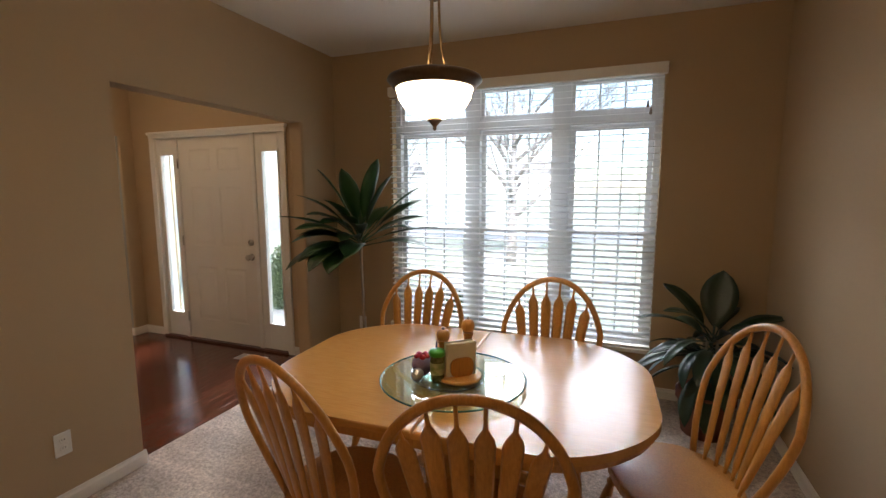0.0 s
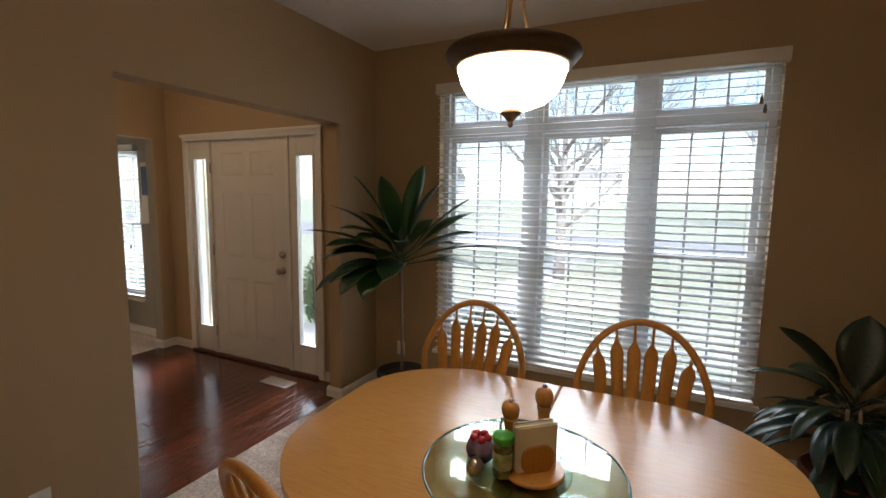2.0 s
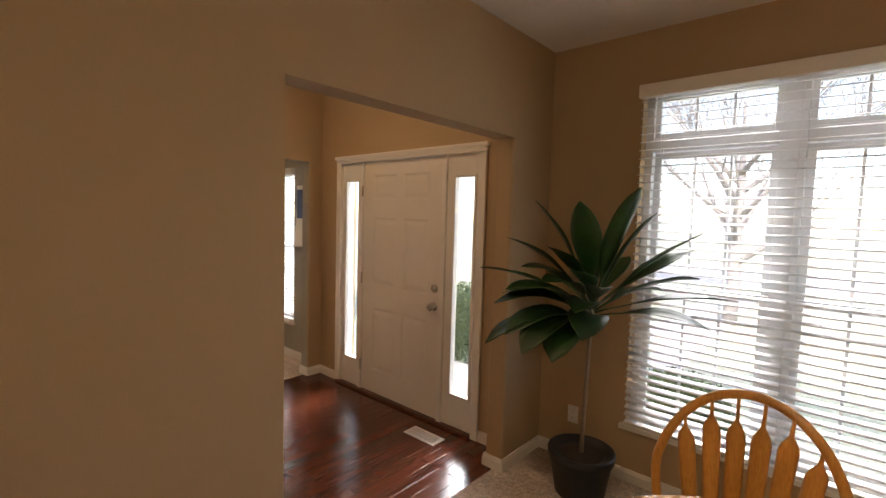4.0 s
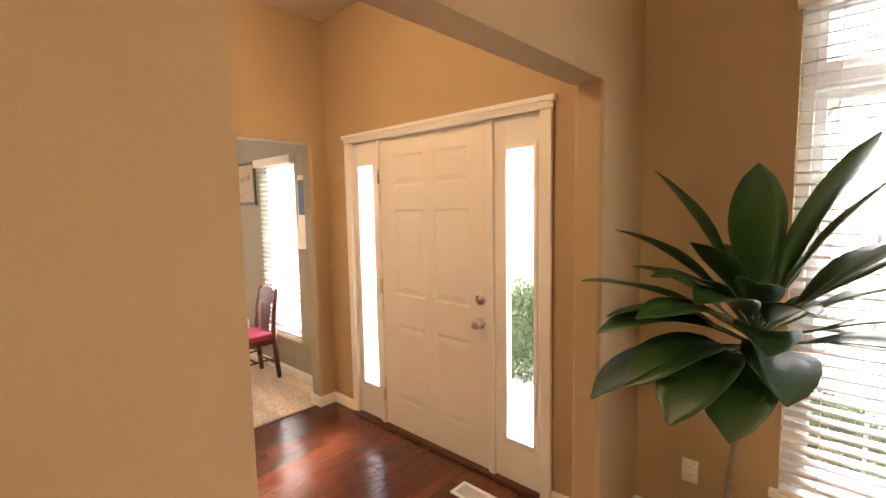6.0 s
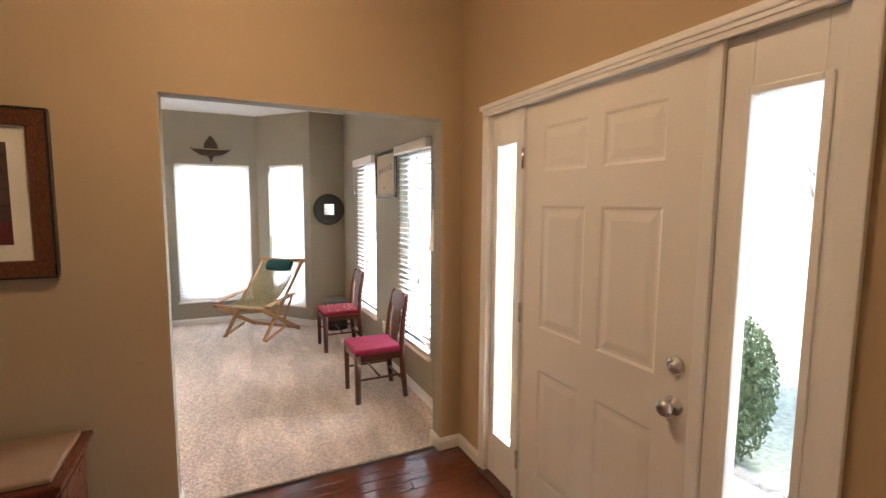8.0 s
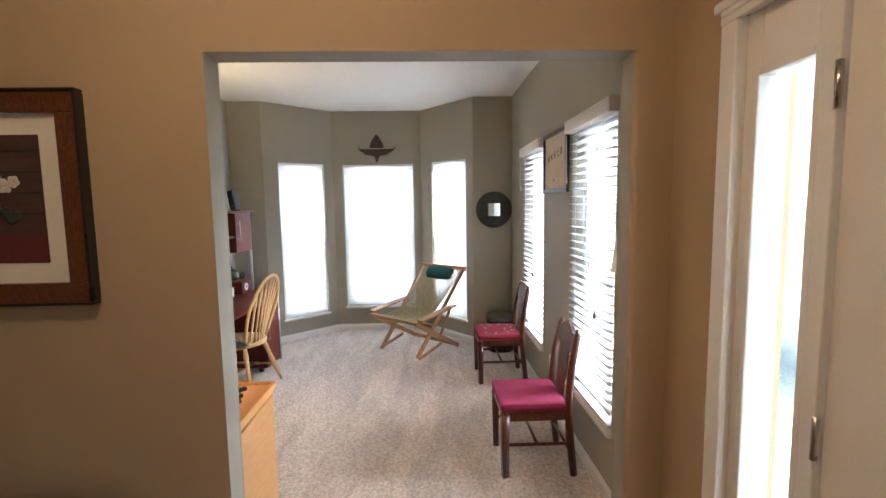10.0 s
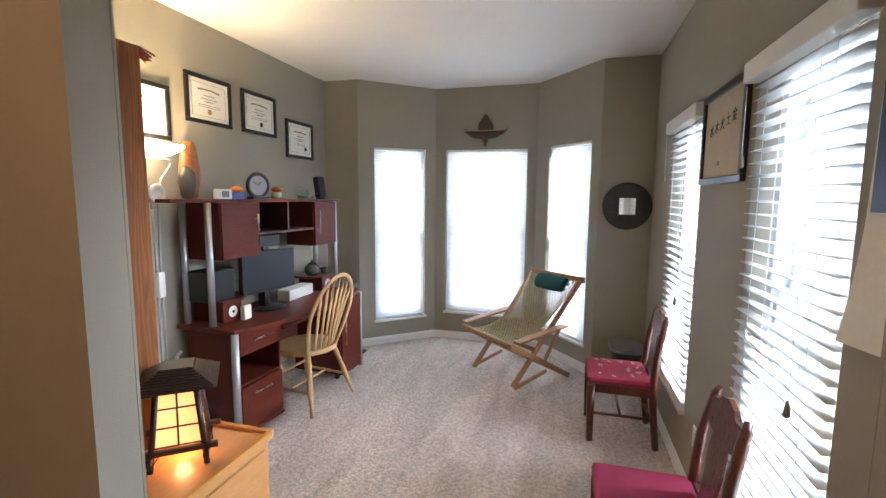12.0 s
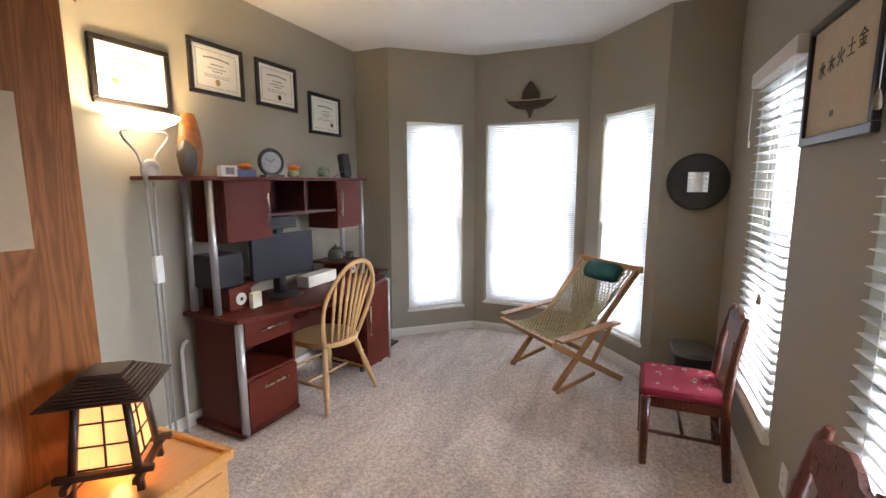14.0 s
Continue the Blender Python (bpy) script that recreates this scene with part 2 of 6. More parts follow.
M["mahogany"] = wood("mahogany", (0.12, 0.03, 0.014), (0.055, 0.013, 0.007), 0.28, (1, 1, 0.12), 14, coat=0.15, ring=0.5)
M["walnut"] = wood("dark_stained_wood", (0.10, 0.04, 0.022), (0.045, 0.016, 0.01), 0.35, (1, 0.15, 1), 12, ring=0.5)
M["frame_wood"] = wood("brown_burl_frame", (0.16, 0.055, 0.02), (0.06, 0.02, 0.009), 0.35, (1, 1, 0.4), 14, ring=0.8)
M["lawn_chair"] = wood("varnished_ash", (0.48, 0.25, 0.095), (0.33, 0.15, 0.05), 0.4, (1, 0.15, 1), 12, ring=0.5)
M["lantern_wood"] = wood("black_brown_lantern_wood", (0.035, 0.014, 0.008), (0.018, 0.008, 0.005), 0.4, (1, 1, 0.2), 14)
M["bronze"] = material("dark_bronze", (0.09, 0.06, 0.04), 0.42, 0.8, second=(0.13, 0.085, 0.05), scale=9, fine=0.1)
M["antique"] = material("antique_brass_rod", (0.33, 0.22, 0.11), 0.35, 0.9, scale=9, fine=0.1)
M["nickel"] = material("satin_nickel", (0.50, 0.47, 0.43), 0.28, 1.0, scale=12, fine=0.05)
M["lamp_metal"] = material("brushed_lamp_metal", (0.40, 0.38, 0.35), 0.55, 0.6, scale=12, fine=0.05)
M["silver"] = material("silver_paint", (0.50, 0.50, 0.51), 0.35, 0.75, scale=6, fine=0.03)
M["black"] = material("black_plastic", (0.016, 0.016, 0.018), 0.35, scale=10, fine=0.1)
M["black_frame"] = material("black_frame_lacquer", (0.014, 0.012, 0.012), 0.3, scale=10, fine=0.1)
M["screen"] = material("dark_screen", (0.02, 0.024, 0.032), 0.3, scale=3, fine=0.02)
M["paper"] = material("certificate_paper", (0.80, 0.77, 0.68), 0.8, second=(0.77, 0.74, 0.65), scale=5, fine=0.02)
M["mat_board"] = material("cream_mat_board", (0.74, 0.69, 0.56), 0.85, scale=5, fine=0.02)
M["ink"] = material("grey_ink", (0.16, 0.15, 0.14), 0.8, fine=0.1)
M["black_ink"] = material("black_ink", (0.03, 0.03, 0.03), 0.8, fine=0.1)
M["gold"] = material("gold_seal", (0.55, 0.38, 0.12), 0.4, 0.6, fine=0.1)
M["scroll"] = material("tan_rice_paper", (0.50, 0.42, 0.30), 0.85, second=(0.45, 0.37, 0.26), scale=9, fine=0.05)
M["pot_black"] = material("black_pot_plastic", (0.012, 0.012, 0.013), 0.4, fine=0.1)
M["terracotta"] = material("terracotta", (0.20, 0.065, 0.035), 0.7, second=(0.15, 0.05, 0.03), scale=8, bump=0.0008, fine=0.1)
M["soil"] = material("potting_soil", (0.03, 0.02, 0.013), 0.95, bump=0.01, bump_scale=90, fine=0.4)
M["stem"] = material("grey_brown_stem", (0.24, 0.19, 0.14), 0.8, second=(0.15, 0.12, 0.08), scale=18, stretch=(1, 1, 4), bump=0.002, fine=0.15)
M["bark"] = material("grey_bark", (0.22, 0.205, 0.20), 0.9, second=(0.30, 0.28, 0.27), scale=12, stretch=(1, 1, 3), bump=0.004, bump_scale=40, fine=0.15)
M["glass_rim"] = material("green_glass_rim", (0.03, 0.10, 0.075), 0.08, second=(0.06, 0.17, 0.13), scale=9, fine=0.03)
M["leaf"] = material("glossy_green_leaf", (0.010, 0.042, 0.010), 0.4, second=(0.02, 0.075, 0.015), scale=5, bump=0.001, bump_scale=70, fine=0.1, random_tint=0.3)
M["leaf_dark"] = material("dark_green_leaf", (0.008, 0.026, 0.011), 0.36, second=(0.02, 0.055, 0.02), scale=5, bump=0.001, bump_scale=70, fine=0.1, random_tint=0.3)
M["clear"] = thin_glass("green_edged_glass", (0.88, 0.96, 0.92))
M["red_cloth"] = material("crimson_cushion_cloth", (0.27, 0.012, 0.035), 0.85, second=(0.21, 0.008, 0.025), scale=14, bump=0.0015, bump_scale=240, fine=0.15)
M["pink_cloth"] = material("rose_cushion_cloth", (0.34, 0.022, 0.085), 0.85, second=(0.28, 0.016, 0.068), scale=14, bump=0.0015, bump_scale=240, fine=0.15)
M["motif"] = material("cream_embroidery", (0.50, 0.40, 0.28), 0.85, fine=0.2)
M["teal"] = material("teal_pillow_cloth", (0.006, 0.085, 0.072), 0.85, second=(0.005, 0.06, 0.052), scale=10, bump=0.002, bump_scale=200, fine=0.15)
M["rope"] = material("olive_rope", (0.42, 0.36, 0.20), 0.85, second=(0.24, 0.19, 0.09), scale=30, bump=0.001, bump_scale=200, fine=0.25)
M["outlet"] = material("white_outlet_plastic", (0.74, 0.73, 0.70), 0.35, fine=0.02)
M["slot"] = material("dark_slot", (0.02, 0.02, 0.02), 0.6)
M["bowl"] = glow("lit_frosted_bowl", (1.0, 0.80, 0.52), PENDANT)
M["torch"] = glow("lit_torchiere_bulb", (1.0, 0.72, 0.36), TORCH)
# glow of the two added domes, which stay out of view
M["hall"] = glow("added_dome_glow", (1.0, 0.71, 0.42), HALL)
M["lantern_paper"] = glow("lit_rice_paper", (1.0, 0.43, 0.13), 0.52, 0.25)
M["mirror"] = material("mirror_silver", (0.92, 0.92, 0.92), 0.03, 1.0, fine=0.0)


# ---- mesh helpers ----
def box(bm, c, s, bevel=0.0, m=None):
    """A block with centre c and size s, with rounded edges."""
    made = bmesh.ops.create_cube(bm, size=1.0)["verts"]
    bmesh.ops.scale(bm, vec=s, verts=made)
    bmesh.ops.translate(bm, vec=c, verts=made)
    if bevel:
        edges = list({e for v in made for e in v.link_edges})
        made = [v for v in bmesh.ops.bevel(bm, geom=edges, offset=bevel, segments=2, affect="EDGES", profile=0.6)["verts"]]
    if m is not None:
        bmesh.ops.transform(bm, matrix=m, verts=made)
    return made


def span(bm, lo, hi, bevel=0.0, m=None):
    """A block between two corners."""
    lo, hi = Vector(lo), Vector(hi)
    return box(bm, (lo + hi) / 2, hi - lo, bevel, m)


def lathe(bm, profile, seg=24, at=(0, 0, 0), m=None, scale=(1, 1)):
    """Turns (radius, height) pairs round the z axis."""
    rings = []
    at = Vector(at)
    for r, z in profile:
        ring = []
        for i in range(seg):
            a = 2 * math.pi * i / seg
            p = at + Vector((max(r, 1e-4) * math.cos(a) * scale[0], max(r, 1e-4) * math.sin(a) * scale[1], z))
            ring.append(bm.verts.new(m @ p if m else p))
        rings.append(ring)
    for a, b in zip(rings, rings[1:]):
        for i in range(seg):
            f = bm.faces.new((a[i], a[(i + 1) % seg], b[(i + 1) % seg], b[i]))
            f.smooth = True
    bm.faces.new(rings[0][::-1])
    bm.faces.new(rings[-1])


def tube(bm, points, radii, seg=8, flat=1.0, up=(0, 0, 1)):
    """A rod through points. radii: one for all or one each; flat squeezes its second axis."""
    pts = [Vector(p) for p in points]
    if not hasattr(radii, "__len__"):
        radii = [radii] * len(pts)
    rings, side = [], None
    for i, p in enumerate(pts):
        d = (pts[min(i + 1, len(pts) - 1)] - pts[max(i - 1, 0)]).normalized()
        if side is None:
            side = d.cross(Vector(up))
            if side.length < 1e-3:
                side = d.cross(Vector((1, 0, 0)))
        side = (side - d * side.dot(d)).normalized()
        other = d.cross(side)
        ring = []
        for k in range(seg):
            a = 2 * math.pi * k / seg
            ring.append(bm.verts.new(p + radii[i] * (side * math.cos(a) + other * math.sin(a) * flat)))
        rings.append(ring)
    for a, b in zip(rings, rings[1:]):
        for k in range(seg):
            f = bm.faces.new((a[k], a[(k + 1) % seg], b[(k + 1) % seg], b[k]))
            f.smooth = True
    bm.faces.new(rings[0][::-1])
    bm.faces.new(rings[-1])


def plate(bm, outline, z0, z1, m=None, bevel=0.0):
    """A flat board with the outline [(x, y), ...] between two heights."""
    lo = [bm.verts.new((x, y, z0)) for x, y in outline]
    hi = [bm.verts.new((x, y, z1)) for x, y in outline]
    n = len(outline)
    faces = [bm.faces.new(lo[::-1]), bm.faces.new(hi)]
    faces += [bm.faces.new((lo[i], lo[(i + 1) % n], hi[(i + 1) % n], hi[i])) for i in range(n)]
    verts = lo + hi
    if bevel:
        edges = [e for f in faces[:2] for e in f.edges]
        verts = list(set(verts) | set(bmesh.ops.bevel(bm, geom=edges, offset=bevel, segments=3, affect="EDGES", profile=0.5)["verts"]))
        verts = [v for v in verts if v.is_valid]
    if m is not None:
        bmesh.ops.transform(bm, matrix=m, verts=verts)


def to_mesh(name, bm, mat, smooth=False):
    bmesh.ops.recalc_face_normals(bm, faces=bm.faces)
    me = bpy.data.meshes.new(name)
    bm.to_mesh(me)
    bm.free()
    me.materials.append(mat)
    if smooth:
        me.shade_smooth()
    return me


def part(name, bm, mat, parent, label="", m=None, smooth=False):
    """Links a bmesh as one mesh object under a thing or a part."""
    me = bm if isinstance(bm, bpy.types.Mesh) else to_mesh(name, bm, mat, smooth)
    ob = new(name, me)
    ob.parent = parent
    if m is not None:
        ob.matrix_basis = m
    if label:
        ob["label"] = label
    return ob


def thing(name, m, label, category, group="", kind=""):
    ob = new(name)
    ob.matrix_world = m
    ob.empty_display_size = 0.1
    return tagged(ob, label, category, group, kind)


def structure(name, bm, mat, label, category, kind="structure"):
    return tagged(new(name, to_mesh(name, bm, mat)), label, category, "", kind)


def B():
    return bmesh.new()


def block(lo, hi, bevel=0.0, m=None):
    bm = B()
    span(bm, lo, hi, bevel, m)
    return bm


def frame_of(p0, p1):
    """Axes of a wall that runs from p0 to p1: u along it, v to the left of the run, z up."""
    d = Vector((p1[0] - p0[0], p1[1] - p0[1], 0))
    u = d.normalized()
    v = Vector((-u.y, u.x, 0))
    m = Matrix((u, v, (0, 0, 1))).transposed().to_4x4()
    m.translation = (p0[0], p0[1], 0)
    return m, d.length


def wall(name, p0, p1, z0, z1, thick, holes, mat, label, rounded_to=None):
    """A wall whose room face runs from p0 to p1 and whose body lies to the right of that run; holes (u0, u1, z0, z1) go through it."""
    m, length = frame_of(p0, p1)
    us = sorted({0.0, length, *[h[0] for h in holes], *[h[1] for h in holes]})
    zs = sorted({z0, z1, *[h[2] for h in holes], *[h[3] for h in holes]})

    def solid(i, j):
        if not (0 <= i < len(us) - 1 and 0 <= j < len(zs) - 1):
            return False
        u, z = (us[i] + us[i + 1]) / 2, (zs[j] + zs[j + 1]) / 2
        return not any(h[0] < u < h[1] and h[2] < z < h[3] for h in holes)

    bm, seen = B(), {}

    def v(u, w, z):
        key = (round(u, 5), w, round(z, 5))
        if key not in seen:
            seen[key] = bm.verts.new(m @ Vector(key))
        return seen[key]

    for i in range(len(us) - 1):
        for j in range(len(zs) - 1):
            if not solid(i, j):
                continue
            a, b, c, d = us[i], us[i + 1], zs[j], zs[j + 1]
            bm.faces.new((v(a, 0, c), v(a, 0, d), v(b, 0, d), v(b, 0, c)))
            bm.faces.new((v(a, -thick, c), v(b, -thick, c), v(b, -thick, d), v(a, -thick, d)))
            for di, dj, q in ((-1, 0, ((a, c), (a, d))), (1, 0, ((b, c), (b, d))), (0, -1, ((a, c), (b, c))), (0, 1, ((a, d), (b, d)))):
                if not solid(i + di, j + dj):
                    (u1, e1), (u2, e2) = q
                    bm.faces.new((v(u1, 0, e1), v(u2, 0, e2), v(u2, -thick, e2), v(u1, -thick, e1)))
    if rounded_to is not None:
        # bullnose corner bead on the upright edges of the openings
        bm.normal_update()
        inv = m.inverted()
        edges = []
        for e in bm.edges:
            a, b = (inv @ v.co for v in e.verts)
            inner = 0.01 < a.x < length - 0.01 and abs(a.x - b.x) < 1e-4 and abs(a.z - b.z) > 0.1
            if inner and abs(a.y - b.y) < 1e-4 and a.y > rounded_to and any(abs(f.normal.dot(g.normal)) < 0.5 for f in e.link_faces for g in e.link_faces):
                if any(abs(a.x - h[0]) < 1e-3 or abs(a.x - h[1]) < 1e-3 for h in holes):
                    edges.append(e)
        bmesh.ops.bevel(bm, geom=edges, offset=0.02, segments=5, affect="EDGES", profile=0.5)
    return structure(name, bm, mat, label, "wall")


# ---- plan ----
DIN_W, DIN_E, DIN_N, BACK = -3.0, 0.43, 5.05, -0.9
FOY_E, FOY_W, FOY_N, FOY_TOP = -3.13, -5.36, 4.80, 3.06
STU_E, STU_N, STU_S = -5.475, 4.86, 1.745
TOP = 2.745
BAY = [(-8.89, STU_S), (-8.89, 2.11), (-9.465, 2.76), (-9.465, 3.85), (-8.76, 4.43), (-8.76, STU_N)]
OPEN_S, OPEN_N, OPEN_TOP = 3.08, 4.585, 2.113
STUDY_S, STUDY_N = 3.182, 4.655
WIN = (-2.405, -0.275, 0.37, 2.42)
W_WEST, W_EAST = (-8.09, -7.37), (-6.66, -5.975)
STUDY_SILL, STUDY_HEAD = 0.40, 2.07


# ---- walls, floors, ceilings ----
# The run of each wall keeps the room on its left hand.
wall("wall_dining_north", (DIN_E, DIN_N), (DIN_W, DIN_N), 0, TOP, 0.2,
     [(DIN_E - WIN[1], DIN_E - WIN[0], WIN[2], WIN[3])], M["tan"], "tan painted dining room wall with a wide window")
wall("wall_dining_east", (DIN_E, BACK), (DIN_E, DIN_N + 0.2), 0, TOP, 0.15, [], M["tan"], "plain tan painted dining room side wall")
wall("wall_dining_south", (DIN_W - 0.13, BACK), (DIN_E + 0.15, BACK), 0, FOY_TOP, 0.15, [], M["tan"], "plain tan wall closing the dining room")
wall("wall_dining_west", (DIN_W, DIN_N), (DIN_W, BACK), 0, FOY_TOP, 0.13,
     [(DIN_N - OPEN_N, DIN_N - OPEN_S, 0, OPEN_TOP)], M["tan"], "tan painted wall with a wide plain opening", rounded_to=-1)
wall("wall_foyer_north", (FOY_E - 0.001, FOY_N), (FOY_W, FOY_N), 0, FOY_TOP, 0.2,
     [(FOY_E + 3.353, FOY_E + 5.072, 0, 2.13)], M["tan"], "tan painted foyer wall round the front door")
wall("wall_foyer_south", (FOY_W, BACK), (FOY_E, BACK), 0, FOY_TOP, 0.15, [], M["tan"], "plain tan wall at the end of the hall")
wall("wall_study_east", (STU_E, 1.5), (STU_E, STU_N), 0, FOY_TOP, 0.008,
     [(STUDY_S - 1.5, STUDY_N - 1.5, 0, OPEN_TOP)], M["taupe"], "taupe painted study side of the hall wall")
hall_wall = wall("wall_foyer_west", (FOY_W, STU_N + 0.2), (FOY_W, BACK), 0, FOY_TOP, 0.105,
     [(STU_N + 0.2 - STUDY_N, STU_N + 0.2 - STUDY_S, 0, OPEN_TOP)], M["tan"], "tan painted hall wall with an opening to the study", rounded_to=-0.05)
# the reveal of the study opening carries the study's paint
hall_wall.data.materials.append(M["taupe"])
for face in hall_wall.data.polygons:
    x, y, z = hall_wall.matrix_world @ face.center
    if STUDY_S - 0.01 < y < STUDY_N + 0.01 and 0.02 < z < OPEN_TOP + 0.01 and x < FOY_W - 0.012:
        face.material_index = 1
wall("wall_study_north", (FOY_W - 0.106, STU_N), (BAY[5][0] - 0.2, STU_N), 0, TOP, 0.2,
     [(FOY_W - 0.106 - w[1], FOY_W - 0.106 - w[0], STUDY_SILL, STUDY_HEAD) for w in (W_EAST, W_WEST)], M["taupe"], "taupe painted study wall with two windows")
wall("wall_study_south", (BAY[0][0] - 0.2, STU_S), (STU_E + 0.006, STU_S), 0, TOP, 0.15, [], M["taupe"], "taupe painted study wall hung with certificates")
BAY_HOLES = [[], [(0.17, 0.745, 0.27, 2.10)], [(0.12, 0.995, 0.315, 2.10)], [(0.20, 0.80, 0.26, 2.10)], []]
for i in range(5):
    a, b = BAY[5 - i], BAY[4 - i]
    length = (Vector(a) - Vector(b)).length
    wall("wall_bay_%d" % (i + 1), a, b, 0, TOP, 0.16, [(length - h[1], length - h[0], h[2], h[3]) for h in BAY_HOLES[4 - i]], M["taupe"], "taupe painted wall of the study bay")

structure("ceiling_dining", block((DIN_W, BACK, TOP), (DIN_E + 0.15, DIN_N + 0.2, TOP + 0.12)), M["white_ceiling"], "flat white painted dining room ceiling", "ceiling")
structure("ceiling_foyer", block((FOY_W, BACK - 0.15, FOY_TOP), (FOY_E, FOY_N + 0.2, FOY_TOP + 0.12)), M["white_ceiling"], "flat white painted foyer ceiling", "ceiling")
bm = B()
plate(bm, [(STU_E - 0.001, STU_S - 0.15), (STU_E - 0.001, STU_N + 0.2), (-8.96, STU_N + 0.2), (-9.68, 3.95), (-9.68, 2.66), (-9.09, STU_S - 0.15)], TOP, TOP + 0.12)
structure("ceiling_study", bm, M["white_ceiling"], "flat white painted study ceiling", "ceiling")

CARPET_E, CARPET_W = -3.06, -5.43


def carpet(name, outline, label):
    bm = B()
    plate(bm, outline, -0.03, 0.006)
    return structure(name, bm, M["carpet"], label, "carpet")


carpet("floor_dining", [(CARPET_E, BACK), (DIN_E, BACK), (DIN_E, DIN_N), (CARPET_E + 0.06, DIN_N), (CARPET_E + 0.06, OPEN_N), (CARPET_E, OPEN_N)], "beige speckled cut-pile dining room carpet")
carpet("floor_study", [(CARPET_W, 1.5), (CARPET_W, STU_N), (-8.76, STU_N + 0.05), (-8.76, 4.45), (-9.50, 3.86), (-9.50, 2.74), (-8.89, 2.07), (-8.89, 1.5)], "beige speckled cut-pile study carpet")
hall_floor = structure("floor_foyer", block((CARPET_W + 0.004, BACK, -0.05), (CARPET_E - 0.004, FOY_N + 0.02, -0.004)), M["joint"], "glossy red-brown hardwood foyer floor", "floor")


def baseboard(bm, p0, p1, h=0.085, t=0.014):
    """A moulded skirting along a wall that has the room on its left."""
    m, length = frame_of(p0, p1)
    prof = [(0, 0.004), (t, 0.004), (t, h * 0.72), (t * 0.6, h * 0.86), (t * 0.45, h), (0, h)]
    a = [bm.verts.new(m @ Vector((0, v, z))) for v, z in prof]
    b = [bm.verts.new(m @ Vector((length, v, z))) for v, z in prof]
    n = len(prof)
    for i in range(n):
        bm.faces.new((a[i], a[(i + 1) % n], b[(i + 1) % n], b[i]))
    bm.faces.new(a)
    bm.faces.new(b)


bm = B()
for p0, p1 in (((DIN_E, BACK), (DIN_E, DIN_N)), ((DIN_E, DIN_N), (DIN_W, DIN_N)), ((DIN_W, DIN_N), (DIN_W, OPEN_N - 0.014)),
               ((DIN_W + 0.001, OPEN_N), (FOY_E - 0.001, OPEN_N)), ((FOY_E, OPEN_N - 0.014), (FOY_E, FOY_N)),
               ((FOY_E, FOY_N), (-3.347, FOY_N)), ((-5.085, FOY_N), (FOY_W, FOY_N)), ((FOY_W, FOY_N), (FOY_W, STUDY_N - 0.014)),
               ((FOY_W + 0.001, STUDY_N), (STU_E - 0.001, STUDY_N)), ((STU_E, STUDY_N - 0.014), (STU_E, STU_N)),
               ((STU_E, STU_N), (BAY[5][0], STU_N)), ((BAY[5]), (BAY[4])), (BAY[4], BAY[3]), (BAY[3], BAY[2]), (BAY[2], BAY[1]), (BAY[1], BAY[0]),
               ((BAY[0][0], STU_S), (STU_E, STU_S)), ((STU_E, STU_S), (STU_E, STUDY_S)), ((FOY_W, STUDY_S + 0.014), (FOY_W, BACK)),
               ((STU_E - 0.001, STUDY_S), (FOY_W + 0.001, STUDY_S)),
               ((FOY_E, BACK), (FOY_E, OPEN_S + 0.014)), ((FOY_E - 0.001, OPEN_S), (DIN_W + 0.001, OPEN_S)), ((DIN_W, OPEN_S + 0.014), (DIN_W, BACK))):
    baseboard(bm, p0, p1)
structure("baseboard", bm, M["trim"], "low white moulded baseboards along the walls", "baseboard")


# ---- windows and blinds ----
def bar(bm, x0, x1, z0, z1, y0, y1, bevel=0.003):
    span(bm, (x0, y0, z0), (x1, y1, z1), bevel)


def double_hung(parent, x0, x1, z0, z1, y, cols=3, rows=2):
    """A double-hung unit in local x, z; y is the depth of its inner face."""
    mid = (z0 + z1) / 2
    for name, a, b, d in (("upper_sash", mid - 0.02, z1, 0.045), ("lower_sash", z0, mid + 0.02, 0.0)):
        bm = B()
        w = 0.038
        bar(bm, x0, x0 + w, a, b, y + d, y + d + 0.04)
        bar(bm, x1 - w, x1, a, b, y + d, y + d + 0.04)
        bar(bm, x0 + w, x1 - w, a, a + w, y + d, y + d + 0.04)
        bar(bm, x0 + w, x1 - w, b - w, b, y + d, y + d + 0.04)
        for k in range(1, cols):
            u = x0 + w + (x1 - x0 - 2 * w) * k / cols
            bar(bm, u - 0.007, u + 0.007, a + w, b - w, y + d + 0.012, y + d + 0.028, 0)
        for k in range(1, rows):
            z = a + w + (b - a - 2 * w) * k / rows
            bar(bm, x0 + w, x1 - w, z - 0.007, z + 0.007, y + d + 0.0125, y + d + 0.0275, 0)
        sash = part(name, bm, M["vinyl"], parent)
        pane = part("pane", block((x0 + w - 0.004, y + d + 0.018, a + w - 0.004), (x1 - w + 0.004, y + d + 0.022, b - w + 0.004)), M["pane"], sash)
        pane.visible_shadow = False


